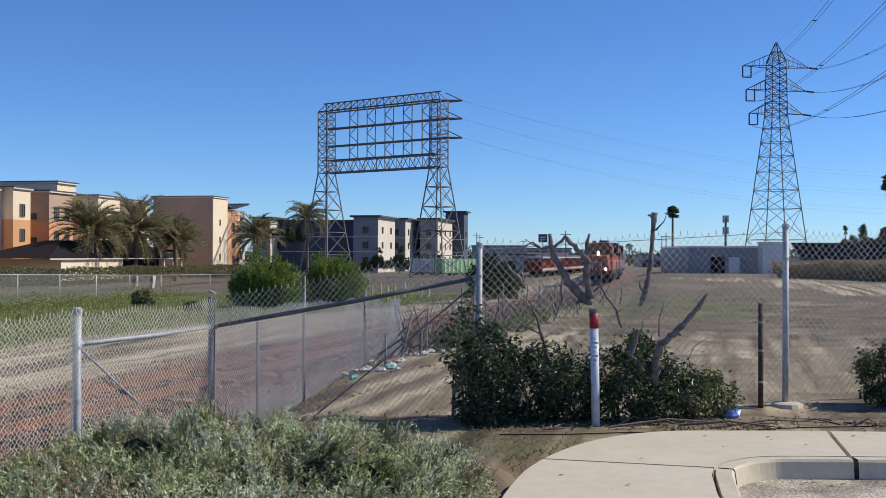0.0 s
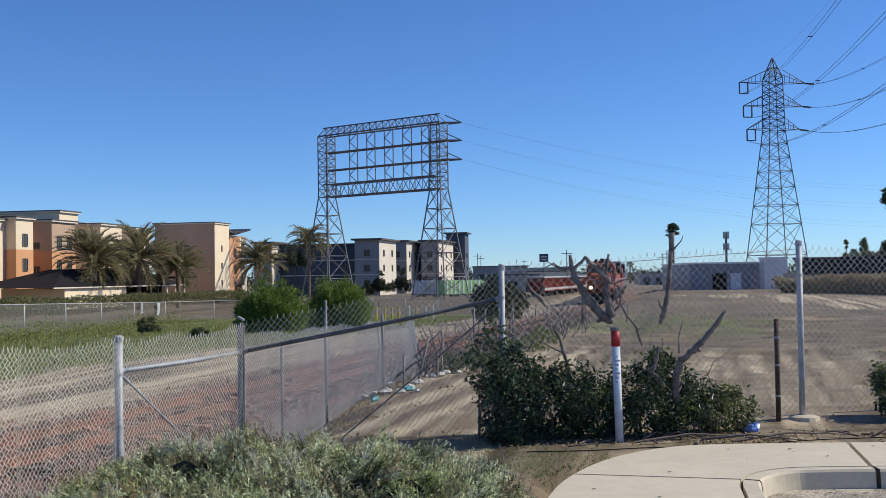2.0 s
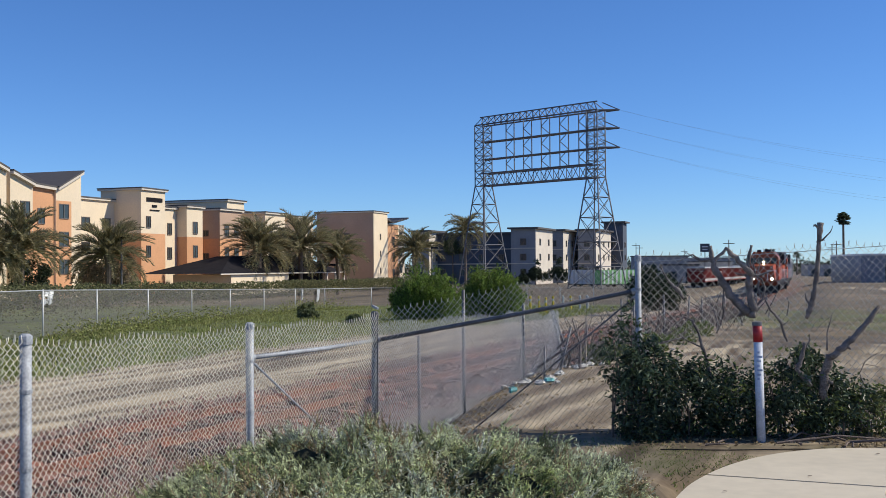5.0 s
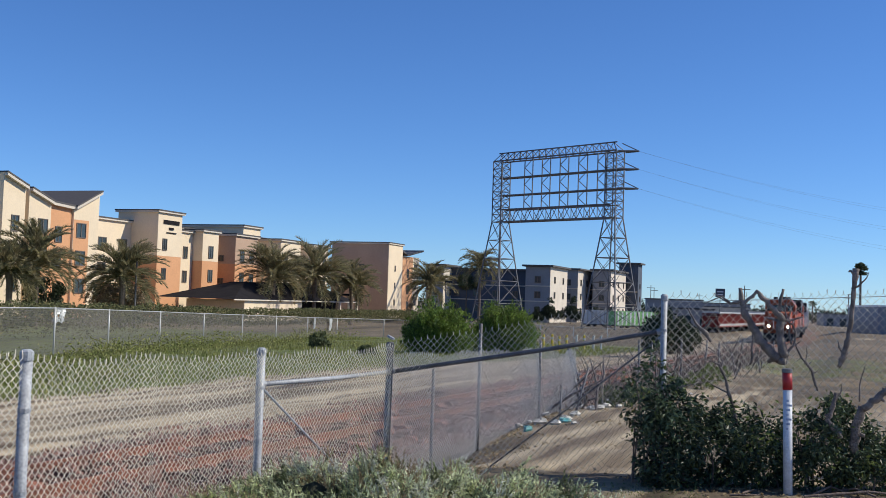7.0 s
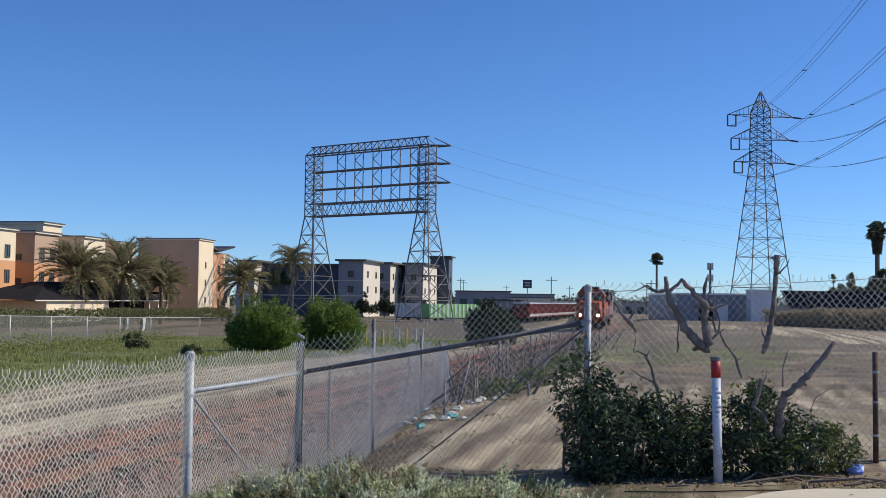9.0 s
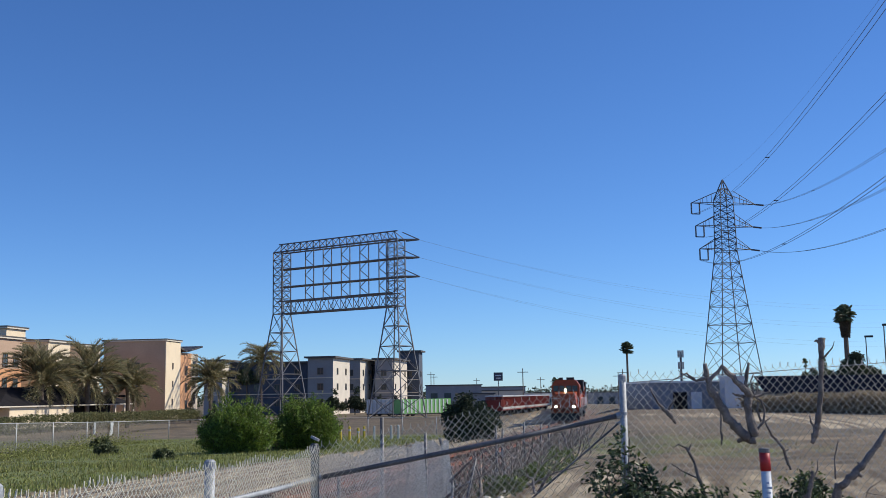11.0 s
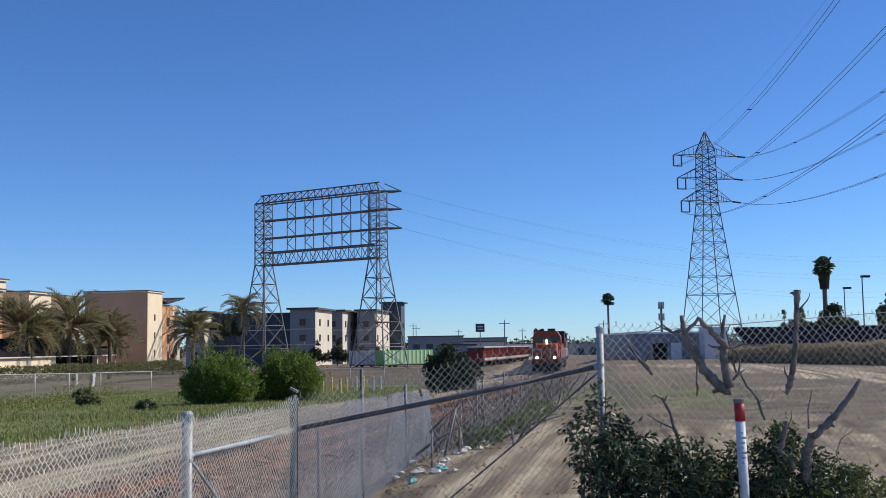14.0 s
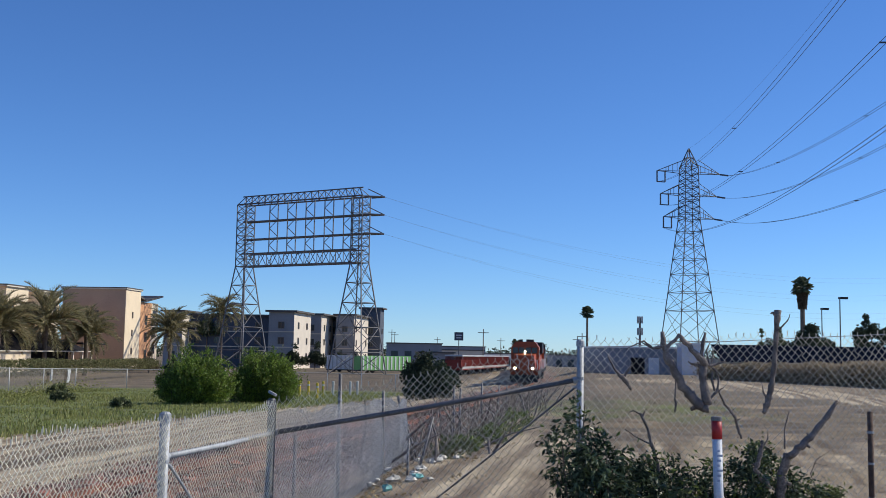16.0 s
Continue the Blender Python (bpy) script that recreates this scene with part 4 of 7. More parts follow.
def in_blobs(blobs, n, rng, shell=0.5, reach=1.06):
    """Points in ellipsoids (x, y, z, rx, ry, rz), denser to the outside, lumpy; with outward directions."""
    vol = np.array([b[3] * b[4] * b[5] for b in blobs])
    count = max(int(44 * len(blobs)), 50)
    pick = rng.choice(len(blobs), count, p=vol / vol.sum())
    b = np.array(blobs)[pick]
    d = rng.normal(0, 1, (count, 3))
    d /= np.linalg.norm(d, axis=1)[:, None]
    far = (shell + (reach - shell) * rng.random(count) ** 0.5)[:, None]
    centre = b[:, :3] + d * b[:, 3:] * far * 0.92
    size = np.min(b[:, 3:], axis=1) * rng.uniform(0.2, 0.46, count)
    w = size ** 2
    k = rng.choice(count, n, p=w / w.sum())
    e = rng.normal(0, 1, (n, 3))
    e /= np.linalg.norm(e, axis=1)[:, None]
    pts = centre[k] + e * (size[k] * rng.random(n) ** 0.45)[:, None]
    out = e + d[k] * 0.8
    return pts, out / np.linalg.norm(out, axis=1)[:, None]


LEAF_DARK = leafy("dark_glossy_leaf", (0.075, 0.105, 0.055), 0.75, 0.3, 0.4)
LEAF_LIGHT = leafy("light_leaf", (0.15, 0.19, 0.05), 0.5, 0.4, 0.5)
LEAF_BRIGHT = leafy("bright_shrub_leaf", (0.125, 0.20, 0.035), 0.6, 0.4, 0.5, (0.20, 0.27, 0.045))
LEAF_OLIVE = leafy("olive_leaf", (0.12, 0.14, 0.06), 0.5, 0.3, 0.6)
LEAF_FAR = leafy("far_tree_leaf", (0.045, 0.06, 0.03), 0.5, 0.25, 0.7)
LEAF_PALE = leafy("pale_needle", (0.62, 0.62, 0.50), 0.5, 0.35, 0.5)
LEAF_GREY = leafy("grey_green_needle", (0.38, 0.42, 0.17), 0.8, 0.45, 0.45, (0.58, 0.60, 0.42))
LEAF_DRY = leafy("dry_stalk", (0.33, 0.25, 0.14), 0.5, 0.3, 0.8)
LEAF_HEDGE = leafy("hedge_leaf", (0.20, 0.18, 0.075), 0.5, 0.35, 0.7, (0.13, 0.14, 0.055))
LEAF_BROWN = leafy("dry_brown_leaf", (0.36, 0.285, 0.185), 0.4, 0.45, 0.8)
LEAF_SKIRT = leafy("dead_frond", (0.13, 0.10, 0.065), 0.5, 0.25, 0.8)
GRASS = leafy("grass_blade", (0.21, 0.24, 0.06), 0.5, 0.4, 0.6, (0.31, 0.29, 0.105))
FROND = leafy("palm_frond", (0.22, 0.215, 0.11), 0.55, 0.4, 0.45, (0.32, 0.26, 0.14))
FANLEAF = leafy("fan_palm_leaf", (0.11, 0.13, 0.07), 0.45, 0.25, 0.6)


def shrub(name, blobs, n, size, mat, seed, label, stems=6, category="shrub", light=0.0, light_mat=None, group="", reach=1.06, up=0.0):
    rng = np.random.default_rng(seed)
    pts, d = in_blobs(blobs, n, rng, 0.5, reach)
    x, y = blobs[0][0], blobs[0][1]
    z = min(land(x, y), min(b[2] - b[5] for b in blobs) + 0.3)
    t = thing(name, (x, y, z), label, category, group)
    o = np.array((x, y, z))
    v, f = leaves(pts - o, size, rng, outward=d * 0.4 + np.array((0, 0, up)))
    ob = new("foliage", leaf_object("foliage", v, f, mat))
    ob.parent = t
    if light:
        pts, d = in_blobs([(b[0], b[1], b[2] + b[5] * 0.15, b[3] * 1.05, b[4] * 1.05, b[5] * 1.02) for b in blobs], int(n * light), rng, 0.8, reach)
        v, f = leaves(pts - o, size * 0.9, rng, outward=d * 0.4 + np.array((0, 0, up)))
        ob = new("young_foliage", leaf_object("young_foliage", v, f, light_mat))
        ob.parent = t
        ob["label"] = "lighter young leaves"
    g = Geo()
    for k in range(stems):
        b = blobs[k % len(blobs)]
        p = Vector((b[0] - x + rng.normal(0, b[3] * 0.2), b[1] - y + rng.normal(0, b[4] * 0.2), land(b[0], b[1]) - z - 0.05))
        q = Vector((b[0] - x + rng.normal(0, b[3] * 0.4), b[1] - y + rng.normal(0, b[4] * 0.4), b[2] - z + b[5] * 0.5))
        mid = p.lerp(q, 0.5) + Vector(rng.normal(0, 0.06, 3)) * b[3]
        w = max(0.008, 0.014 * b[5])
        g.tube([p, mid, q], [w * 1.6, w * 1.1, w * 0.5], 5)
    part("stemwork", g, BARK, t)["kind"] = "stuff"
    return t


shrub("dark_shrub", [(0.42, 11.25, 0.40, 0.30, 0.30, 0.40), (0.26, 11.3, 0.84, 0.26, 0.26, 0.30), (0.58, 11.3, 0.70, 0.22, 0.24, 0.26), (0.28, 11.3, 1.18, 0.13, 0.15, 0.22), (0.08, 11.3, 0.66, 0.12, 0.14, 0.14), (0.45, 11.25, 0.12, 0.28, 0.30, 0.28)],
      5200, 0.060, LEAF_DARK, 11, "dark green glossy-leaved shrub grown into the fence", 14, light=0.05, light_mat=LEAF_LIGHT, reach=1.3)
shrub("dark_shrub", [(0.85, 11.4, 0.32, 0.32, 0.3, 0.36), (1.12, 11.45, 0.32, 0.36, 0.3, 0.40), (1.42, 11.5, 0.28, 0.33, 0.3, 0.34)], 5600, 0.058, LEAF_DARK, 12, "dense dark green hedge shrub at the fence foot", 9, light=0.10, light_mat=LEAF_LIGHT, reach=1.22)
shrub("dark_shrub", [(1.80, 11.5, 0.36, 0.33, 0.3, 0.40), (2.10, 11.5, 0.42, 0.36, 0.3, 0.42), (2.40, 11.55, 0.30, 0.30, 0.3, 0.34)], 6200, 0.058, LEAF_DARK, 13, "dense dark green shrub with light tips at the fence", 10, light=0.12, light_mat=LEAF_LIGHT, reach=1.22)
shrub("low_shrub", [(2.72, 11.7, 0.2, 0.3, 0.28, 0.26), (3.02, 11.8, 0.2, 0.24, 0.22, 0.30)], 1900, 0.05, LEAF_OLIVE, 14, "sparse low shrub with thin twigs", 12, light=0.4, light_mat=LEAF_LIGHT)
shrub("dark_shrub", [(5.25, 12.55, 0.30, 0.42, 0.36, 0.40), (5.6, 12.6, 0.45, 0.4, 0.36, 0.42)], 8000, 0.055, LEAF_DARK, 15, "rounded dark green shrub at the fence foot", 7, light=0.12, light_mat=LEAF_LIGHT)


def rosemary():
    """A low broad mound of fine grey-green needles with dry stalks."""
    rng = np.random.default_rng(5)
    cx, cy, rx, ry = -1.48, 6.9, 1.78, 2.55

    def top(x, y):
        r = ((x - cx) / rx) ** 4 + ((y - cy) / ry) ** 4
        ang = math.sqrt(max(0, 1 - min(r, 1)))
        return -0.25 + (0.62 + 0.20 * noise.noise(Vector((x * 1.6, y * 1.6, 0))) + 0.22 * noise.noise(Vector((x * 4.2, y * 4.2, 2)))) * ang ** 0.7
    t = thing("rosemary_mound", (cx, cy, -0.3), "low spreading mound of grey-green needle-leaved groundcover with dry stalks", "groundcover")
    # A near-black sheet under the sprigs puts the shade between them into colour.
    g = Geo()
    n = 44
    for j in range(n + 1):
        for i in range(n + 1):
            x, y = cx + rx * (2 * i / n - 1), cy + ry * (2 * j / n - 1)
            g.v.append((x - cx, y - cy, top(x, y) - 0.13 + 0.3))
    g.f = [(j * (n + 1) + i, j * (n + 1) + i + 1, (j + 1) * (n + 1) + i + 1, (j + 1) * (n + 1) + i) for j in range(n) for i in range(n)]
    part("core", g, material("mound_core_shade", (0.045, 0.046, 0.03), 0.95, 0, 0.3, 8, 0.6, 40), t, "dark sheet painting the shade between the sprigs")
    for name, mat, clumps, length, seed in (("sprig", LEAF_GREY, 1450, 0.14, 1), ("dark_sprig", LEAF_OLIVE, 300, 0.13, 6), ("pale_sprig", LEAF_PALE, 260, 0.12, 4), ("dry_sprig", LEAF_DRY, 330, 0.20, 2)):
        rng = np.random.default_rng(seed)
        P, D = [], []
        made = 0
        while made < clumps:
            x, y = cx + rx * rng.uniform(-1, 1), cy + ry * rng.uniform(-1, 1)
            if ((x - cx) / rx) ** 4 + ((y - cy) / ry) ** 4 > 1 or (y < 5.2 and rng.random() < 0.7):
                continue
            if name in ("dry_sprig", "pale_sprig") and noise.noise(Vector((x * 1.3 + 7, y * 1.3, 0))) < 0.0:
                continue
            made += 1
            base = Vector((x - cx, y - cy, top(x, y) + 0.3 - 0.09 + rng.normal(0, 0.035)))
            lean = Vector(((x - cx) / rx, (y - cy) / ry, 0.8)) + Vector(rng.normal(0, 0.35, 3))
            for k in range(8):
                P.append(tuple(base + Vector(rng.normal(0, 0.022, 3))))
                D.append((lean.normalized() + Vector(rng.normal(0, 0.38, 3))).normalized())
        P, D = np.array(P), np.array([tuple(d) for d in D])
        L = length * rng.uniform(0.5, 1.3, len(P))
        vs, fs, base = [], [], 0
        k = 13
        for j in range(k):
            s = (j + 0.5) / k
            c = P + D * (L * s)[:, None]
            dirs = rng.normal(0, 1, (len(P), 3))
            dirs += D * 0.9
            dirs /= np.linalg.norm(dirs, axis=1)[:, None]
            side = np.cross(dirs, D) + 1e-6
            side /= np.linalg.norm(side, axis=1)[:, None]
            ln = 0.024 if name == "dry_sprig" else 0.034
            q = np.stack([c + side * 0.0065, c + dirs * ln, c - side * 0.0065], 1).reshape(-1, 3)
            i = np.arange(len(P)) * 3 + base
            vs.append(q)
            fs.append(np.stack([i, i + 1, i + 2], 1))
            base += len(q)
        # stalks
        side = np.cross(D, rng.normal(0, 1, D.shape))
        side /= np.linalg.norm(side, axis=1)[:, None]
        q = np.stack([P - side * 0.003, P + side * 0.003, P + D * L[:, None]], 1).reshape(-1, 3)
        i = np.arange(len(P)) * 3 + base
        vs.append(q)
        fs.append(np.stack([i, i + 1, i + 2], 1))
        ob = new(name, leaf_object(name, np.concatenate(vs), np.concatenate(fs), mat))
        ob.parent = t
        ob["kind"] = "stuff"


rosemary()


# ---- cut wood caught in the fence ----
def branch(geo, pts, radii, rng, knots=3):
    """A gnarled limb through pts (x, y, z)."""
    p = [Vector(q) for q in pts]
    line, rad = [], []
    for i in range(len(p) - 1):
        for k in range(4):
            t = k / 4
            line.append(p[i].lerp(p[i + 1], t) + Vector(rng.normal(0, 1, 3)) * radii[i] * 0.16)
            rad.append(mix(radii[i], radii[i + 1], t) * rng.uniform(0.85, 1.2))
    line.append(p[-1])
    rad.append(radii[-1] * 1.1)
    geo.tube(line, rad, 8)
    for k in range(knots):
        i = rng.integers(1, len(line) - 1)
        d = Vector(rng.normal(0, 1, 3)).normalized()
        geo.tube([line[i], line[i] + d * rad[i] * 1.7], [rad[i] * 0.6, rad[i] * 0.35], 6)
    return geo


def dead_tree(name, at, limbs, label, seed):
    rng = np.random.default_rng(seed)
    t = thing(name, at, label, "dead wood", "cut wood at the fence")
    for k, (pname, pts, radii) in enumerate(limbs):
        g = branch(Geo(), [(x - at[0], y - at[1], z - at[2]) for x, y, z in pts], [0.47 * r for r in radii], rng, 2)
        part(pname, g, DEADWOOD, t, smooth=True)


dead_tree("dead_tree_crown", (1.56, 11.42, 1.25), [
    ("trunk", [(1.56, 11.42, 1.25), (1.46, 11.42, 1.30), (1.36, 11.42, 1.42), (1.26, 11.42, 1.57), (1.18, 11.42, 1.73), (1.14, 11.42, 1.83), (1.13, 11.42, 1.97)], [0.088, 0.100, 0.085, 0.076, 0.067, 0.055, 0.036]),
    ("limb", [(1.15, 11.42, 1.83), (1.04, 11.42, 1.81), (0.95, 11.42, 1.88), (0.86, 11.42, 1.84), (0.78, 11.42, 1.80)], [0.036, 0.024, 0.018, 0.012, 0.006]),
    ("limb", [(1.03, 11.42, 1.81), (0.94, 11.42, 1.86), (0.87, 11.42, 1.91)], [0.018, 0.012, 0.006]),
    ("limb", [(1.16, 11.42, 1.81), (1.25, 11.42, 1.89), (1.30, 11.42, 1.95)], [0.039, 0.033, 0.027]),
    ("trunk", [(1.56, 11.42, 1.28), (1.53, 11.42, 1.46), (1.52, 11.42, 1.60), (1.55, 11.42, 1.67), (1.47, 11.42, 1.75), (1.37, 11.42, 1.86), (1.29, 11.42, 1.94)], [0.091, 0.079, 0.076, 0.070, 0.061, 0.052, 0.036]),
    ("limb", [(1.51, 11.42, 1.73), (1.52, 11.42, 1.85), (1.55, 11.42, 1.97)], [0.039, 0.036, 0.027]),
    ("limb", [(1.55, 11.42, 1.67), (1.61, 11.42, 1.65), (1.68, 11.42, 1.68), (1.75, 11.42, 1.70)], [0.036, 0.027, 0.021, 0.012]),
    ("limb", [(1.59, 11.42, 1.66), (1.56, 11.42, 1.80), (1.60, 11.42, 1.88)], [0.018, 0.014, 0.008]),
    ("limb", [(1.60, 11.42, 1.65), (1.63, 11.42, 1.77), (1.61, 11.42, 1.84)], [0.015, 0.012, 0.006]),
    ("limb", [(1.47, 11.42, 1.66), (1.41, 11.42, 1.67), (1.38, 11.42, 1.69)], [0.024, 0.018, 0.011]),
    ("limb", [(1.57, 11.42, 1.32), (1.66, 11.42, 1.41), (1.68, 11.42, 1.53), (1.65, 11.42, 1.61), (1.60, 11.42, 1.65)], [0.033, 0.024, 0.021, 0.020, 0.015]),
    ("limb", [(1.64, 11.42, 1.42), (1.61, 11.42, 1.52), (1.62, 11.42, 1.60)], [0.024, 0.024, 0.015]),
    ("twig", [(1.66, 11.42, 1.41), (1.71, 11.42, 1.44), (1.73, 11.42, 1.45)], [0.015, 0.011, 0.006]),
], "grey cut tree fork hanging in the fence", 3)
dead_tree("dead_limb", (1.68, 11.42, 1.41), [
    ("limb", [(1.68, 11.42, 1.41), (1.74, 11.42, 1.29), (1.80, 11.42, 1.22), (1.84, 11.42, 1.16), (1.87, 11.42, 1.04), (1.90, 11.42, 0.97)], [0.020, 0.026, 0.027, 0.030, 0.027, 0.021]),
    ("twig", [(1.80, 11.42, 1.22), (1.83, 11.42, 1.25)], [0.018, 0.009]),
    ("twig", [(1.85, 11.42, 1.14), (1.89, 11.42, 1.16)], [0.015, 0.008]),
], "dangling grey dead limb caught in the fence wire", 4)
dead_tree("dead_stick", (1.26, 11.42, 1.63), [
    ("limb", [(1.26, 11.42, 1.63), (1.26, 11.42, 1.49), (1.25, 11.42, 1.34), (1.26, 11.42, 1.29), (1.25, 11.42, 1.21)], [0.012, 0.015, 0.015, 0.023, 0.012]),
], "thin straight dead stick hanging in the wire", 14)
dead_tree("dead_stub", (2.07, 11.30, 1.22), [
    ("trunk", [(2.07, 11.30, 1.22), (2.11, 11.30, 1.31), (2.14, 11.30, 1.43), (2.17, 11.30, 1.60), (2.19, 11.30, 1.86), (2.21, 11.30, 2.03), (2.22, 11.30, 2.19)], [0.045, 0.070, 0.061, 0.047, 0.045, 0.048, 0.070]),
    ("limb", [(2.11, 11.30, 1.35), (2.07, 11.30, 1.41), (2.06, 11.30, 1.47)], [0.027, 0.018, 0.009]),
    ("limb", [(2.23, 11.30, 2.01), (2.28, 11.30, 2.06), (2.32, 11.30, 2.10), (2.34, 11.30, 2.16)], [0.021, 0.015, 0.012, 0.006]),
    ("limb", [(2.20, 11.30, 2.12), (2.17, 11.30, 2.17), (2.15, 11.30, 2.16)], [0.024, 0.021, 0.012]),
], "upright grey sawn stub caught in the fence wire", 5)
dead_tree("leaning_stump", (2.23, 11.30, 0.41), [
    ("trunk", [(2.23, 11.30, 0.41), (2.24, 11.30, 0.64), (2.30, 11.30, 0.84)], [0.100, 0.091, 0.083]),
    ("limb", [(2.29, 11.25, 0.82), (2.41, 11.25, 0.92), (2.52, 11.25, 1.02), (2.63, 11.25, 1.15), (2.77, 11.25, 1.34)], [0.083, 0.076, 0.061, 0.052, 0.039]),
    ("limb", [(2.27, 11.30, 0.89), (2.27, 11.30, 1.06), (2.32, 11.30, 1.25)], [0.018, 0.015, 0.008]),
    ("limb", [(2.09, 11.25, 0.53), (1.97, 11.25, 0.70), (2.02, 11.25, 0.87), (2.04, 11.25, 0.97)], [0.061, 0.055, 0.045, 0.033]),
    ("limb", [(2.04, 11.25, 0.90), (2.09, 11.25, 0.99), (2.09, 11.25, 1.06)], [0.015, 0.012, 0.006]),
    ("limb", [(2.49, 11.25, 1.00), (2.47, 11.25, 1.04)], [0.024, 0.015]),
], "lopped leaning stump among the shrubs", 6)
dead_tree("dead_sapling", (1.10, 11.50, 0.73), [
    ("stem", [(1.10, 11.50, 0.73), (1.05, 11.50, 0.90), (1.01, 11.50, 1.05), (0.94, 11.50, 1.19)], [0.033, 0.036, 0.030, 0.027]),
    ("stem", [(1.10, 11.50, 0.73), (1.14, 11.50, 0.48)], [0.033, 0.036]),
    ("limb", [(1.04, 11.50, 0.90), (0.91, 11.50, 0.96), (0.79, 11.50, 1.04)], [0.018, 0.014, 0.008]),
    ("limb", [(0.95, 11.50, 1.18), (0.87, 11.50, 1.22), (0.83, 11.50, 1.20)], [0.021, 0.015, 0.008]),
    ("limb", [(0.96, 11.50, 1.16), (0.99, 11.50, 1.23)], [0.018, 0.011]),
], "bare grey sapling with broken limbs", 7)
dead_tree("bare_twig", (2.78, 11.60, 0.32), [
    ("stem", [(2.78, 11.60, 0.32), (2.71, 11.60, 0.47), (2.65, 11.60, 0.63), (2.71, 11.60, 0.76), (2.85, 11.60, 0.85)], [0.012, 0.011, 0.009, 0.008, 0.005]),
    ("limb", [(2.68, 11.60, 0.73), (2.77, 11.60, 0.71), (2.85, 11.60, 0.70)], [0.006, 0.005, 0.003]),
], "thin bare curved twig by the fence", 8)
dead_tree("dead_limb", (0.86, 11.55, 1.41), [
    ("limb", [(0.86, 11.55, 1.41), (0.81, 11.55, 1.50), (0.76, 11.55, 1.54), (0.70, 11.55, 1.61), (0.65, 11.55, 1.70), (0.63, 11.55, 1.75)], [0.021, 0.052, 0.042, 0.024, 0.017, 0.009]),
    ("limb", [(0.79, 11.55, 1.53), (0.84, 11.55, 1.61), (0.87, 11.55, 1.65)], [0.027, 0.021, 0.009]),
], "short dead stub hanging in the wire", 9)


# ---- litter and fallen twigs ----
def scatter():
    rng = np.random.default_rng(21)
    for k in range(26):
        x, y = rng.uniform(0.9, 6.0), rng.uniform(10.75, 11.6)
        if 2.2 < x < 3.2 and k % 3:
            y = rng.uniform(10.6, 11.2)
        a, l = rng.uniform(0, math.pi), rng.uniform(0.15, 0.6)
        z = land(x, y) + 0.02
        d = Vector((math.cos(a), math.sin(a) * 0.5, 0)) * l
        g = Geo().tube([(0, 0, 0), d * 0.5 + Vector((0, 0, 0.03)) + Vector(rng.normal(0, 0.03, 3)), d + Vector((0, 0, 0.01))], [0.013, 0.01, 0.005], 5)
        ob = one("fallen_twig", g, BARK, "dead brown twig on the bare earth", "twig", "fallen twigs")
        ob.location = (x, y, z)
    paper = material("paper_litter", (0.58, 0.55, 0.49), 0.8, 0, 0.1)
    teal = material("teal_litter", (0.10, 0.32, 0.32), 0.6, 0, 0.2)
    blue = material("blue_litter", (0.16, 0.26, 0.62), 0.35, 0, 0.3)
    for k in range(40):
        s = rng.random()
        y = 15.5 + 11 * s ** 1.3
        x = fence_x(y) + abs(rng.normal(0, 0.5)) + 0.05
        g = crumple(rng, rng.uniform(0.04, 0.11))
        ob = one("litter", g, teal if k % 9 == 4 else paper, "crumpled scrap of pale litter by the fence" if k % 9 != 4 else "crumpled teal plastic scrap", "litter", "litter")
        ob.location = (x, y, land(x, y) + 0.03)
    ob = one("plastic_bag", crumple(rng, 0.12), blue, "crumpled blue plastic bag on the earth", "bag")
    ob.location = (3.15, 11.7, land(3.15, 11.7) + 0.03)
    wedge = Geo()
    wedge.box((-0.9, -0.08, 0), (0.9, 0.08, 0.03)).add([(-0.9, -0.08, 0.03), (0.9, -0.08, 0.03), (0.9, 0.08, 0.03), (-0.9, 0.08, 0.03), (-0.84, -0.03, 0.12), (0.84, -0.03, 0.12), (0.84, 0.03, 0.12), (-0.84, 0.03, 0.12)],
                                                  [(0, 1, 5, 4), (1, 2, 6, 5), (2, 3, 7, 6), (3, 0, 4, 7), (4, 5, 6, 7)])
    ws = one("wheel_stop", wedge, KERB, "low grey concrete wheel stop in the parking bay", "wheel stop")
    ws.matrix_world = pose(3.1, 6.5, -0.11, 0, 0, 92)
    # dead leaves and chips gathered at the fence foot and along the planted edge
    n = 2600
    y = 11.5 + 15 * rng.random(n) ** 1.4
    x = np.array([fence_x(v) for v in y]) + 0.1 + np.abs(rng.normal(0, 0.9, n)) * (0.55 + 0.45 * np.sin(y * 2.3))
    m = 1500
    x, y = np.append(x, rng.uniform(-0.6, 5.5, m)), np.append(y, rng.normal(11.2, 0.3, m))
    keep = (np.sin(x * 3.1 + 1.3 * np.sin(y * 2.7)) + rng.normal(0, 0.6, n + m)) > -0.2
    x, y = x[keep], y[keep]
    pts = np.stack([x, y, np.array([land(a, b) for a, b in zip(x, y)]) + 0.015], 1)
    v, f = leaves(pts, 0.05, rng, 0.5, 0.0, rng.normal(0, 1, (len(x), 3)) * (0.9, 0.9, 0.12))
    ob = new("dead_leaf_litter", leaf_object("dead_leaf_litter", v, f, LEAF_DRY))
    tagged(ob, "dead brown leaves scattered along the fence foot", "leaf litter", "", "stuff")
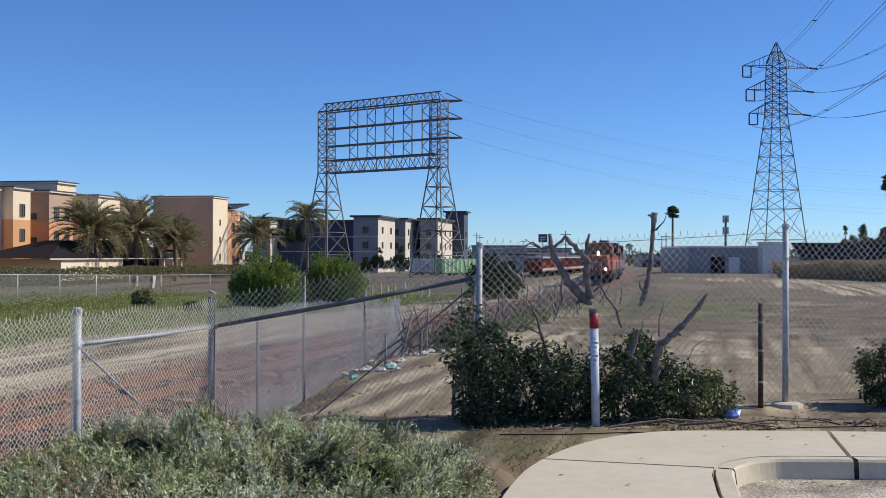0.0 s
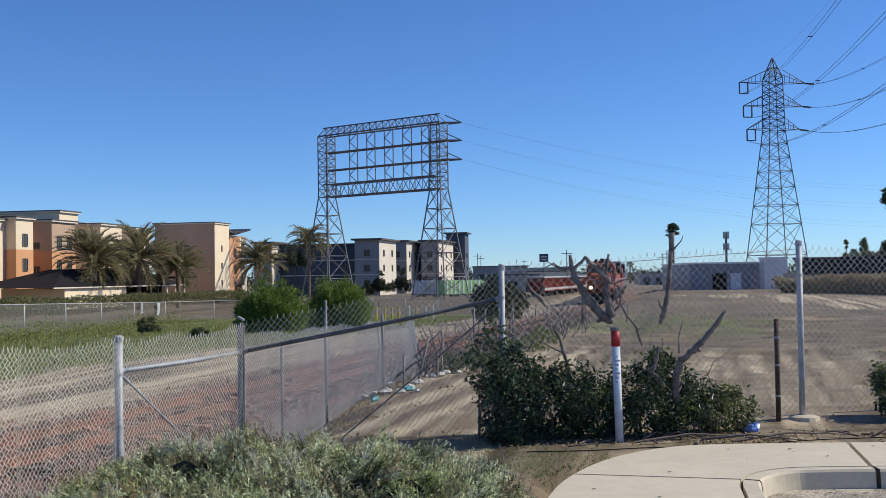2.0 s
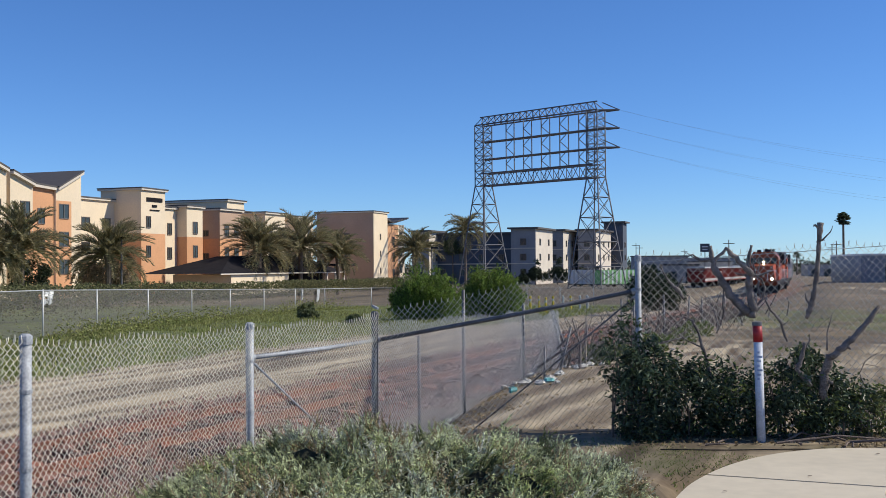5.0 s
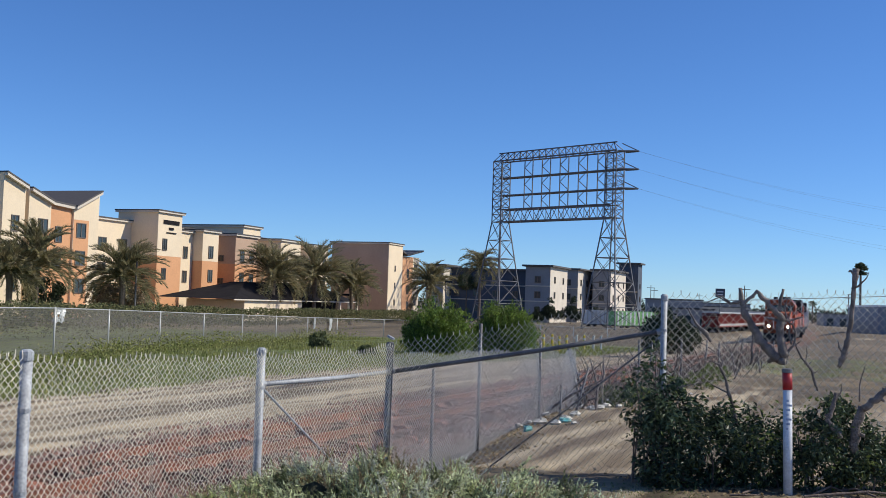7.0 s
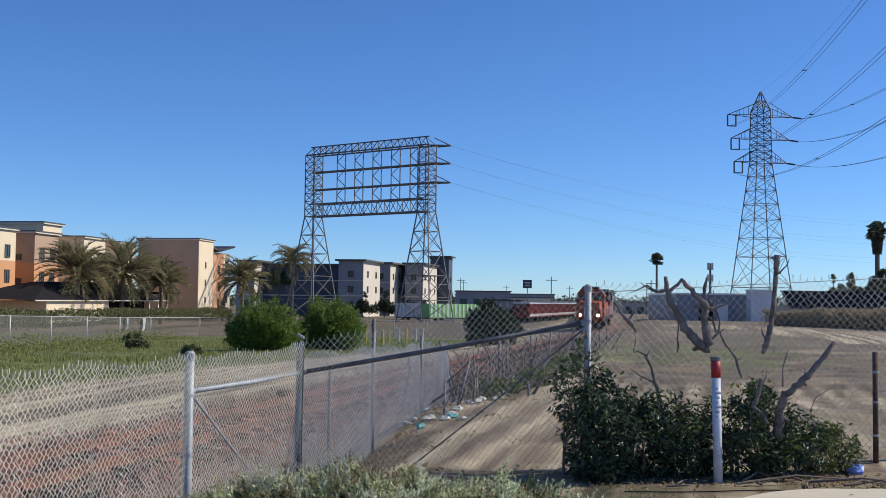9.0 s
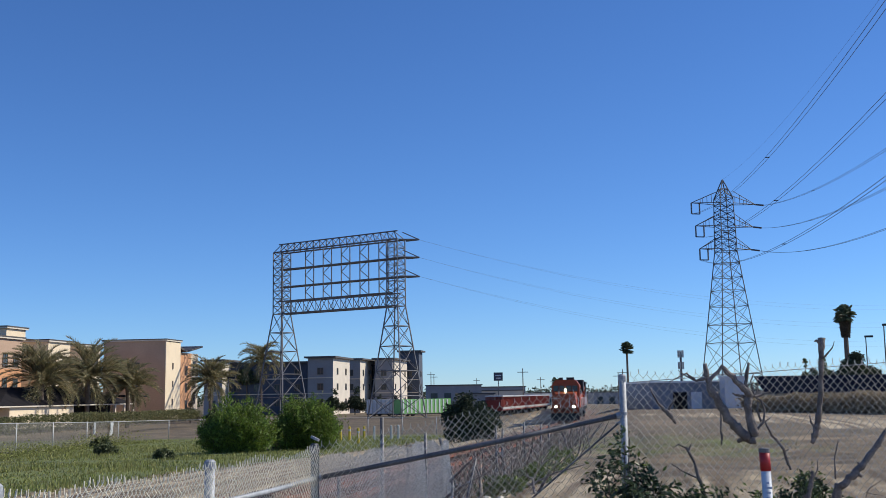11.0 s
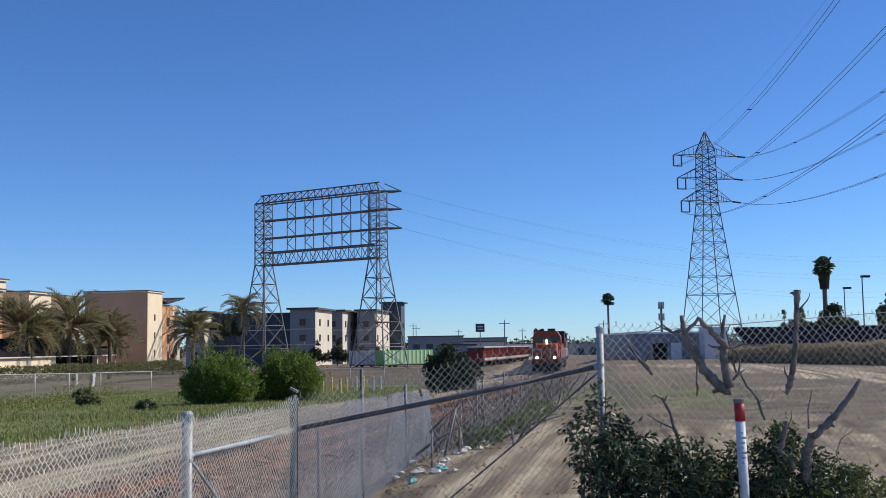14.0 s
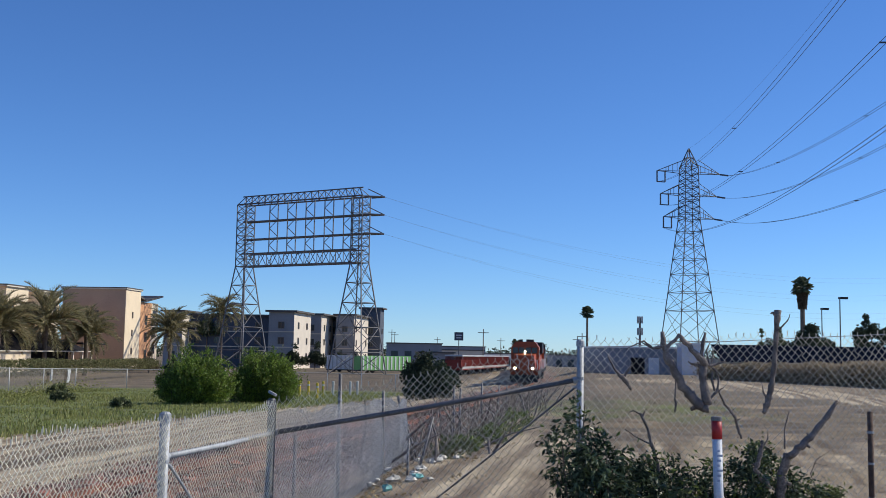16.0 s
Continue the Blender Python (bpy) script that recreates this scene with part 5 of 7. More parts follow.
    # leaf litter on the pavement and in the gutter
    for k in range(40):
        gut = k < 22
        x, y = (rng.uniform(2.7, 3.9), rng.uniform(8.55, 8.85)) if gut else (rng.uniform(0.9, 4.2), rng.uniform(7.6, 10.2))
        z = -0.105 if gut else 0.054
        if not gut and y < 9.1 and x > 1.9:
            continue
        g = crumple(rng, rng.uniform(0.006, 0.018))
        ob = one("dry_leaf", g, BARK, "small brown dry leaf on the concrete", "leaf", "dry leaves")
        ob.location = (x, y, z + 0.006)
        ob.scale = (1.5, 0.7, 0.3)


def crumple(rng, r):
    g = Geo()
    n, m = 7, 4
    for j in range(m + 1):
        for i in range(n):
            a, b = 2 * math.pi * i / n, math.pi * j / m - math.pi / 2
            k = r * rng.uniform(0.6, 1.25)
            g.v.append((k * math.cos(a) * math.cos(b), k * math.sin(a) * math.cos(b), 0.55 * k * math.sin(b)))
    g.f = [(j * n + i, j * n + (i + 1) % n, (j + 1) * n + (i + 1) % n, (j + 1) * n + i) for j in range(m) for i in range(n)]
    return g


scatter()
for k, (x, y, a, b) in enumerate(((1.7, 10.9, 1.2, 0.25), (2.4, 11.0, 1.0, -0.2), (2.7, 10.85, 1.3, 0.3))):
    g = branch(Geo(), [(0, 0, 0.03), (a * 0.5, b * 0.5, 0.09), (a, b, 0.04)], [0.014, 0.011, 0.005], np.random.default_rng(40 + k))
    ob = one("fallen_branch", g, BARK, "long dead branch lying on the earth", "branch", "fallen branches")
    ob.location = (x, y, land(x, y))
hose = Geo().tube([(x, 10.55 + 0.05 * math.sin(x * 4.1) + 0.07 * math.sin(x * 1.9) + 0.16 * (x - 1.5), land(x, 10.6) + 0.012) for x in np.linspace(0.55, 2.6, 24)], 0.006, 6)
one("drip_hose", hose, ROOFDARK, "thin black drip hose across the earth", "hose")
hose = Geo().tube([(x, 11.0 + 0.13 * math.sin(x * 1.7), land(x, 11.0) + 0.012) for x in np.linspace(3.2, 6.5, 24)], 0.006, 6)
one("drip_hose", hose, ROOFDARK, "thin black drip hose across the earth", "hose")


# ---- power lines ----
NEXT = Vector((4, -100, 0))
axis = Vector((70.9, 228.6, 0))
lead = (NEXT - axis)
across = Vector((-lead.y, lead.x, 0)).normalized()
if across.x < 0:
    across = -across
for k, tip in enumerate(PYLON_TIPS):
    s = -1 if k % 2 == 0 else 1
    reach = (7.4, 6.7, 6.1)[k // 2]
    end = NEXT + across * s * reach + Vector((0, 0, tip.z))
    cable(tip, end, 13.0, 0.027, "sagging twin-bundle overhead power line", 44, 0.22)
    # spacers on the bundle
    for f in (0.17, 0.33, 0.5):
        c = tip.lerp(end, f) - Vector((0, 0, 13 * 4 * f * (1 - f)))
        g = Geo().box((-0.26, -0.03, -0.05), (0.26, 0.03, 0.05))
        ob = one("line_spacer", g, CABLE, "small spacer clamp on a power line", "spacer", "line spacers")
        ob.matrix_world = Matrix.Translation(c) @ pose(0, 0, 0, 0, 0, math.degrees(math.atan2(across.y, across.x)))
cable(PYLON_TOP, NEXT + Vector((0, 0, 46.6)), 10.0, 0.014, "thin overhead earth wire from the pylon top", 44)
for k, a in enumerate(GANTRY_TIPS):
    b = Vector((190, 262, 31.0 - 4.5 * k))
    cable(a, b, 11.5, 0.009, "faint thin power line from the gantry arm", 40)
    cable(a + Vector((0, 2.5, 0.3)), b + Vector((0, 6, 1.2)), 11.0, 0.009, "faint thin power line from the gantry arm", 40)


# ---- railway track ----
def track_point(y, side, z):
    d = Vector((track_x(y + 0.5) - track_x(y - 0.5), 1, 0)).normalized()
    n = Vector((d.y, -d.x, 0))
    return Vector((track_x(y), y, z)) + n * side, d, n


def bed(y):
    return interp(y, [(0, -1.15), (41, -1.15), (90, -1.5), (200, -2.0), (400, -2.4)])


def build_track():
    tr = thing("railway_track", (0, 0, 0), "old railway track with rusty rails on dark ties", "track", kind="structure")
    for side in (-0.7525, 0.7525):
        g = Geo()
        prof = [(-0.07, 0), (0.07, 0), (0.07, 0.015), (0.012, 0.03), (0.012, 0.115), (0.036, 0.125), (0.036, 0.165), (-0.036, 0.165), (-0.036, 0.125), (-0.012, 0.115), (-0.012, 0.03), (-0.07, 0.015)]
        ys = list(np.arange(-8, 60, 1.0)) + list(np.arange(60, 330, 5.0))
        for y in ys:
            p, d, n = track_point(y, side, bed(y) + 0.06)
            for a, b in prof:
                g.v.append(tuple(p + n * a + Vector((0, 0, b))))
        m = len(prof)
        g.f = [(i * m + k, i * m + (k + 1) % m, (i + 1) * m + (k + 1) % m, (i + 1) * m + k) for i in range(len(ys) - 1) for k in range(m)]
        part("rail", g, RUST, tr, "rust-orange steel rail")
    rng = np.random.default_rng(9)
    tie = mesh_of("tie", Geo().box((-1.3, -0.11, -0.1), (1.3, 0.11, 0.075)), TIE)
    for k in range(170):
        y = 2 + k * 0.52
        p, d, n = track_point(y, 0, bed(y) - 0.02)
        ob = new("tie", tie)
        ob.parent = tr
        ob.matrix_world = Matrix.Translation(p + Vector((rng.normal(0, 0.03), 0, rng.normal(0, 0.012)))) @ pose(0, 0, 0, 0, 0, math.degrees(math.atan2(n.y, n.x)) + rng.normal(0, 1.2))
    # ballast stones over the bed
    n = 60000
    y = 4 + 46 * rng.random(n) ** 1.4
    side = rng.normal(0, 1.6, n)
    x = np.array([track_x(v) for v in y]) + side
    z = np.array([bed(v) for v in y]) + 0.02 - np.clip(np.abs(side) - 1.6, 0, 3) * 0.03
    c = np.stack([x, y, z], 1)
    r = rng.uniform(0.02, 0.075, n) * np.where(rng.random(n) < 0.05, 1.8, 1)
    z = z + np.where((np.abs(np.abs(side) - 0.75) < 0.3) & (np.sin(y * 1.3) + np.sin(y * 0.53 + side) > 0.9), 0.07, 0)
    c = np.stack([x, y, z], 1)
    corner = np.array([(1, 0, -0.4), (-0.5, 0.87, -0.4), (-0.5, -0.87, -0.4), (0.1, 0.1, 0.8)])
    v = c[:, None] + (corner[None] + rng.normal(0, 0.25, (n, 4, 3))) * r[:, None, None]
    i = np.arange(n) * 4
    f = np.concatenate([np.stack([i, i + 1, i + 3], 1), np.stack([i + 1, i + 2, i + 3], 1), np.stack([i + 2, i, i + 3], 1)])
    m = 900
    yy = 5 + 30 * rng.random(m) ** 1.3
    sd = rng.choice((-1.2, -0.3, 0.3, 1.3), m) + rng.normal(0, 0.35, m)
    xx = np.array([track_x(a) for a in yy]) + sd
    zz = np.array([bed(a) for a in yy]) + 0.03
    rr = rng.uniform(0.06, 0.17, m)
    box = np.array([(1, 1, -1), (-1, 1, -1), (-1, -1, -1), (1, -1, -1), (0.7, 0.7, 1), (-0.7, 0.7, 1), (-0.7, -0.7, 1), (0.7, -0.7, 1)]) * (1.2, 0.8, 0.42)
    lv = np.stack([xx, yy, zz], 1)[:, None] + (box[None] + rng.normal(0, 0.22, (m, 8, 3))) * rr[:, None, None]
    li = np.arange(m)[:, None] * 8
    lf = np.concatenate([li + np.array(q)[None] for q in ((4, 5, 6, 7), (0, 1, 5, 4), (1, 2, 6, 5), (2, 3, 7, 6), (3, 0, 4, 7))])
    lumps = new("rubble", leaf_object("rubble", lv.reshape(-1, 3), lf, material("red_rubble", (0.30, 0.12, 0.075), 0.9, 0, 0.3, 1.2, 0.3, 20, (0.12, 0.08, 0.07), 0.6)))
    tagged(lumps, "rust-red broken lumps strewn along the track", "rubble", kind="stuff")
    ob = new("ballast", leaf_object("ballast", v.reshape(-1, 3), f, BALLAST))
    tagged(ob, "reddish brown broken ballast stones between the rails", "ballast", kind="stuff")


build_track()


# ---- far boundary fence, hedge, grass ----
FAR = [(-21.5, 30), (-22.6, 41), (-24.2, 49), (-25.1, 57), (-25.7, 65), (-26.0, 73), (-26.1, 81), (-25.9, 89), (-25.4, 97), (-22.5, 104), (-17.0, 106)]
FARZ = [1.0, 0.92, 0.76, 0.6, 0.43, 0.27, 0.10, -0.06, -0.21, -0.3, -0.35]
LINE = FAR + [(-10.5, 106.2), (-4.0, 105.5), (2.5, 104.6), (8.0, 103.6)]
LINEZ = FARZ + [-0.38, -0.40, -0.42, -0.45]
pale_pipe = material("pale_pipe", (0.55, 0.55, 0.53), 0.5, 0.2, 0.1)
far_wire = material("far_wire", (0.20, 0.19, 0.17), 0.6, 0.2, 0.1)
for k in range(len(LINE) - 1):
    (x0, y0), (x1, y1) = LINE[k], LINE[k + 1]
    n = 1 if k < 9 else 2
    for j in range(n):
        x, y = mix(x0, x1, j / n), mix(y0, y1, j / n)
        z1 = mix(LINEZ[k], LINEZ[k + 1], j / n)
        t = thing("far_fence_post", (x, y, land(x, y)), "pale steel post of the far boundary fence", "fence post", "far fence posts")
        part("pipe", Geo().tube([(0, 0, -0.2), (0, 0, z1 - land(x, y))], 0.04, 8), pale_pipe, t, smooth=True)
        part("cap", Geo().tube([(0, 0, z1 - land(x, y)), (0, 0, z1 - land(x, y) + 0.05)], [0.05, 0.02], 8), pale_pipe, t)
    a, b = Vector((x0, y0, LINEZ[k])), Vector((x1, y1, LINEZ[k + 1]))
    one("far_fence_rail", Geo().tube([a, b], 0.022, 6), pale_pipe, "pale top rail of the far boundary fence", "fence rail", "far fence rails")
    g = Geo()
    length = (b - a).length
    m = int(length / 0.085)
    d = (b - a) / length
    za, zb = land(x0, y0), land(x1, y1)
    for j in range(-20, m + 20):
        for s in (-1, 1):
            h = 1.8
            p0, p1 = j * 0.085, j * 0.085 + s * h
            lo, hi = 0.0, 1.0
            if p1 > length:
                hi = (length - p0) / (p1 - p0)
            if p1 < 0:
                hi = -p0 / (p1 - p0)
            if p0 < 0:
                lo = -p0 / (p1 - p0)
            if p0 > length:
                lo = (length - p0) / (p1 - p0)
            if hi <= lo or lo < 0 or hi > 1 or hi < 0:
                continue
            q = []
            for w in (lo, hi):
                sft = mix(p0, p1, w)
                base = a + d * sft
                zbot = mix(za, zb, sft / length)
                q.append(Vector((base.x, base.y, mix(zbot, base.z, w))))
            g.tube(q, 0.0042, 3, False)
    one("far_chain_link", g, far_wire, "grey chain-link fabric of the far boundary fence", "chain-link", "far chain-link")


for k, (x, y, w, h) in enumerate(((-22.75, 41.4, 0.9, 0.6), (-25.7, 90.0, 0.5, 1.0), (-25.5, 94.5, 0.9, 1.2))):
    rng = np.random.default_rng(300 + k)
    top = float(np.interp(y, [p[1] for p in FAR], FARZ)) - 0.05
    g = Geo()
    nx, nz = 7, 6
    for side in (0, 0.01):
        for j in range(nz + 1):
            for i in range(nx + 1):
                drop = h * j / nz * (0.6 + 0.4 * math.sin(i * 2.1 + k)) if j == nz else h * j / nz
                g.v.append((x + 0.12 + side + 0.05 * math.sin(i * 1.9 + j), y + w * (i / nx - 0.5) + rng.normal(0, 0.02), top - drop))
    m = (nx + 1) * (nz + 1)
    for j in range(nz):
        for i in range(nx):
            if (i * 7 + j * 3 + k) % 5 == 0 and j > 1:
                continue
            a = j * (nx + 1) + i
            g.f += [(a, a + 1, a + nx + 2, a + nx + 1), (m + a, m + a + nx + 1, m + a + nx + 2, m + a + 1)]
    one("torn_cloth", g, pale_pipe, "torn pale cloth hanging on the far boundary fence", "cloth", "torn cloths")


def scatter_leaves(name, label, category, n, size, mat, place, seed, kind="stuff", aspect=0.5):
    rng = np.random.default_rng(seed)
    pts = np.array([place(rng) for _ in range(n)])
    v, f = leaves(pts, size, rng, aspect)
    return tagged(new(name, leaf_object(name, v, f, mat)), label, category, kind=kind)


def far_x(y):
    return float(np.interp(y, [p[1] for p in FAR], [p[0] for p in FAR]))


def hedge_place(rng):
    y = rng.uniform(28, 150)
    x = far_x(min(y, 97)) - 7 - rng.random() * 3.0 + (0.1 * max(y - 97, 0))
    top = interp(y, [(28, 1.15), (60, 0.8), (100, 0.4), (150, 0.15)]) + 0.35 * wobble(x, y, 0.4)
    return x, y, mix(-1.3, top, rng.random() ** 0.5)


scatter_leaves("clipped_hedge", "long low olive-green hedge behind the boundary fence", "hedge", 26000, 0.22, LEAF_HEDGE, hedge_place, 31)


def weeds_place(rng):
    y = rng.uniform(30, 96)
    x = far_x(y) + rng.normal(1.0, 1.2)
    return x, y, land(x, y) + rng.random() ** 2 * 0.75 * (0.5 + wobble(x, y, 0.3) + 0.4)


scatter_leaves("weeds", "green weeds growing along the far fence foot", "weeds", 11000, 0.15, GRASS, weeds_place, 32)


def grass_field():
    rng = np.random.default_rng(33)
    n = 42000
    y = 24 + 76 * rng.random(n) ** 0.8
    lo, hi = np.array([far_x(v) + 0.3 for v in y]), np.array([track_x(v) - 9.0 for v in y])
    x = lo + (hi - lo) * rng.random(n) ** 1.0
    x = x + rng.normal(0, 0.3, n)
    z = np.array([land(a, b) for a, b in zip(x, y)])
    h = 0.16 * rng.uniform(0.5, 1.8, n) * (0.7 + 0.6 * np.array([wobble(a, b, 0.25) for a, b in zip(x, y)]))
    a = rng.uniform(0, math.pi, n)
    w = 0.03
    d = np.stack([np.cos(a) * w, np.sin(a) * w, np.zeros(n)], 1)
    c = np.stack([x, y, z - 0.02], 1)
    tip = c + np.stack([rng.normal(0, 0.05, n), rng.normal(0, 0.05, n), h], 1)
    v = np.stack([c - d, c + d, tip], 1).reshape(-1, 3)
    i = np.arange(n) * 3
    f = np.stack([i, i + 1, i + 2], 1)
    tagged(new("grass", leaf_object("grass", v, f, GRASS)), "short patchy green grass beside the dirt road", "grass", kind="stuff")
    # sparse dry grass near the pavement and over the lot
    for name, mat, n, x0, x1, y0, y1, hh, label in (("thin_grass", LEAF_LIGHT, 7000, -0.4, 2.4, 9.0, 11.2, 0.022, "thin olive grass on the bare earth"), ("dry_grass", LEAF_DRY, 16000, -1.0, 34, 12.6, 75, 0.035, "sparse dry grass over the bare lot"),
                                                    ("green_grass", LEAF_OLIVE, 9000, 1.0, 15.0, 27, 58, 0.05, "thin green grass patch on the lot")):
        y = y0 + (y1 - y0) * rng.random(n)
        x = x0 + (x1 - x0) * rng.random(n)
        keep = np.array([noise.noise(Vector((a * 0.16, b * 0.8, 5.0))) + 0.5 * noise.noise(Vector((a * 0.7, b * 2.2, 1.0))) > 0.12 and a > fence_x(b) + 0.9 for a, b in zip(x, y)]) if name == "dry_grass" else np.array([wobble(a, b, 0.5) + wobble(a, b, 0.12) > (-0.15 if name != "green_grass" else 0.9 * math.hypot((a - 8) / 7, (b - 42) / 16) - 0.5) and a > fence_x(b) + 0.4 for a, b in zip(x, y)])
        if name == "thin_grass":
            keep &= np.array([b > 10.5 + 0.0 * a or a < 0.75 + (b - 8.7) * 0.55 for a, b in zip(x, y)])
        x, y = x[keep], y[keep]
        m = len(x)
        z = np.array([land(a, b) for a, b in zip(x, y)])
        a = rng.uniform(0, math.pi, m)
        w = 0.006 if name == "thin_grass" else 0.013
        d = np.stack([np.cos(a) * w, np.sin(a) * w, np.zeros(m)], 1)
        c = np.stack([x, y, z - 0.01], 1)
        tip = c + np.stack([rng.normal(0, 0.03, m), rng.normal(0, 0.03, m), hh * rng.uniform(0.5, 1.8, m)], 1)
        v = np.stack([c - d, c + d, tip], 1).reshape(-1, 3)
        i = np.arange(m) * 3
        tagged(new(name, leaf_object(name, v, np.stack([i, i + 1, i + 2], 1), mat)), label, "grass", kind="stuff")
    # clods and stones on the bare lot
    n = 2400
    y = 11 + 45 * rng.random(n) ** 1.5
    x = np.array([fence_x(v) + 0.5 for v in y]) + rng.random(n) * (3 + 0.55 * y)
    z = np.array([land(a, b) for a, b in zip(x, y)])
    r = rng.uniform(0.006, 0.022, n) * (1 + y / 40)
    corner = np.array([(1, 0, -0.4), (-0.5, 0.87, -0.4), (-0.5, -0.87, -0.4), (0.1, 0.1, 0.6)])
    v = np.stack([x, y, z], 1)[:, None] + (corner[None] + rng.normal(0, 0.25, (n, 4, 3))) * r[:, None, None]
    i = np.arange(n) * 4
    f = np.concatenate([np.stack([i, i + 1, i + 3], 1), np.stack([i + 1, i + 2, i + 3], 1), np.stack([i + 2, i, i + 3], 1)])
    tagged(new("clods", leaf_object("clods", v.reshape(-1, 3), f, material("clod", (0.30, 0.22, 0.15), 0.95, 0, 0.2, 2, 0, 20, None, 0.4))), "clods and small stones on the bare earth", "stones", kind="stuff")


grass_field()


def bush_lumps(x, y, r, top, seed):
    """A wide base, a rounded body and many uneven upright tufts for a dense bush."""
    g = np.random.default_rng(seed)
    z0 = land(x, y)
    h = top - z0
    out = [(x, y, z0 + h * 0.45, r * 0.70, r * 0.68, h * 0.36), (x - r * 0.3, y, z0 + h * 0.30, r * 0.68, r * 0.7, h * 0.32), (x + r * 0.3, y, z0 + h * 0.30, r * 0.68, r * 0.7, h * 0.32)]
    for k in range(26):
        a, e = g.uniform(0, 2 * math.pi), math.asin(g.uniform(0.0, 1.0))
        f = g.uniform(0.80, 1.0)
        out.append((x + r * f * math.cos(a) * math.cos(e), y + r * f * math.sin(a) * math.cos(e), z0 + h * 0.36 + h * 0.54 * f * math.sin(e), g.uniform(0.35, 0.62), g.uniform(0.35, 0.62), g.uniform(0.45, 0.85)))
    return out


shrub("round_shrub", bush_lumps(-11.1, 67.5, 2.25, 1.75, 61), 34000, 0.17, LEAF_BRIGHT, 51, "dense rounded bright green shrub on the grass", 6, light=0.12, light_mat=LEAF_LIGHT, up=0.7)
shrub("round_shrub", bush_lumps(-7.3, 71.5, 2.2, 1.95, 62), 34000, 0.17, LEAF_BRIGHT, 52, "dense rounded bright green shrub on the grass", 6, light=0.16, light_mat=LEAF_LIGHT, up=0.7)
shrub("dark_bush", [(3.6, 76.5, 0.0, 1.7, 1.5, 1.5), (4.6, 76.5, -0.4, 1.2, 1.3, 1.2), (2.8, 76.0, -0.5, 1.2, 1.2, 1.0)], 6000, 0.26, LEAF_FAR, 53, "dark green bush beside the track", 5)
for k, (x, y, s) in enumerate(((-13.5, 58, 0.6), (-19.5, 70, 0.8), (-12.0, 72.5, 0.7), (-9, 74, 0.8), (-23.5, 84, 0.9))):
    shrub("weed_clump", [(x, y, land(x, y) + 0.25 * s, 0.9 * s, 0.8 * s, 0.55 * s)], 1200, 0.2, LEAF_OLIVE, 60 + k, "low green weed clump in the grass", 4, group="weed clumps")
# tangle of dry stalks, fallen branches and weeds along the old trackside fence
TANGLE = material("dry_brush", (0.36, 0.30, 0.24), 0.9, 0, 0.25, 6, 0, 40, (0.20, 0.16, 0.13), 0.45)
rng = np.random.default_rng(71)
for k in range(22):
    y = 19.6 + 27 * (k / 21) ** 1.15
    x = fence_x(y) + rng.uniform(-0.5, 0.5)
    t = thing("dry_brush", (x, y, land(x, y)), "tangle of bare grey-brown stalks against the old fence", "dry brush", "dry brush")
    g = Geo()
    for j in range(20):
        p = Vector((rng.normal(0, 0.4), rng.normal(0, 0.6), -0.05))
        lean = Vector((rng.normal(0, 0.45), rng.normal(0, 0.35), rng.uniform(0.35, 1.25)))
        bend = Vector((rng.normal(0, 0.14), rng.normal(0, 0.14), rng.uniform(0.0, 0.15)))
        q = p + lean
        g.tube([p, p.lerp(q, 0.35) + bend * 0.8, p.lerp(q, 0.7) + bend, q - Vector((0, 0, rng.uniform(0, 0.2)))], [0.011, 0.009, 0.007, 0.003], 4, False)
        r = p.lerp(q, rng.uniform(0.4, 0.8)) + bend
        g.tube([r, r + Vector((rng.normal(0, 0.25), rng.normal(0, 0.2), rng.uniform(0, 0.3)))], [0.005, 0.002], 3, False)
    part("brushwood", g, TANGLE, t)["kind"] = "stuff"
    for j in range(3):
        p = Vector((rng.normal(0.2, 0.5), rng.normal(0, 0.6), 0.0))
        q = p + Vector((rng.normal(0.1, 0.6), rng.normal(0, 0.5), rng.uniform(0.3, 1.2)))
        part("branch", branch(Geo(), [p, p.lerp(q, 0.5) + Vector((0.08, 0, 0.1)), q], [0.028, 0.02, 0.008], rng, 1), DEADWOOD, t)
for k in range(6):
    y = 20.3 + 9 * (k / 5) ** 1.2
    x = fence_x(y) + rng.uniform(0.5, 1.2)
    w = rng.uniform(0.25, 0.5)
    shrub("weed_clump", [(x, y, land(x, y) + 0.12, w, w * 1.2, rng.uniform(0.12, 0.3))], 700, 0.075, LEAF_LIGHT if k % 3 else LEAF_OLIVE, 80 + k, "green weeds along the old fence line", 4, group="weed clumps", up=0.5)

# bollards by the crossing
yel = material("yellow_paint", (0.62, 0.46, 0.05), 0.6, 0, 0.15)
for k, (x, y, m) in enumerate(((-5.9, 90, yel), (-5.2, 90.5, yel), (-4.3, 84, yel), (-4.0, 90, yel), (-3.2, 91, pale_pipe), (-2.6, 92, yel), (-1.8, 91, pale_pipe), (-6.6, 90, pale_pipe), (-1.2, 93, pale_pipe))):
    t = thing("bollard", (x, y, land(x, y)), "yellow steel bollard at the crossing" if m is yel else "pale steel bollard at the crossing", "bollard", "bollards")
    part("pipe", Geo().tube([(0, 0, -0.1), (0, 0, 1.15), (0, 0, 1.2)], [0.1, 0.1, 0.05], 10), m, t)
    part("band", Geo().tube([(0, 0, 0.8), (0, 0, 0.95)], 0.104, 10), pale_pipe, t)


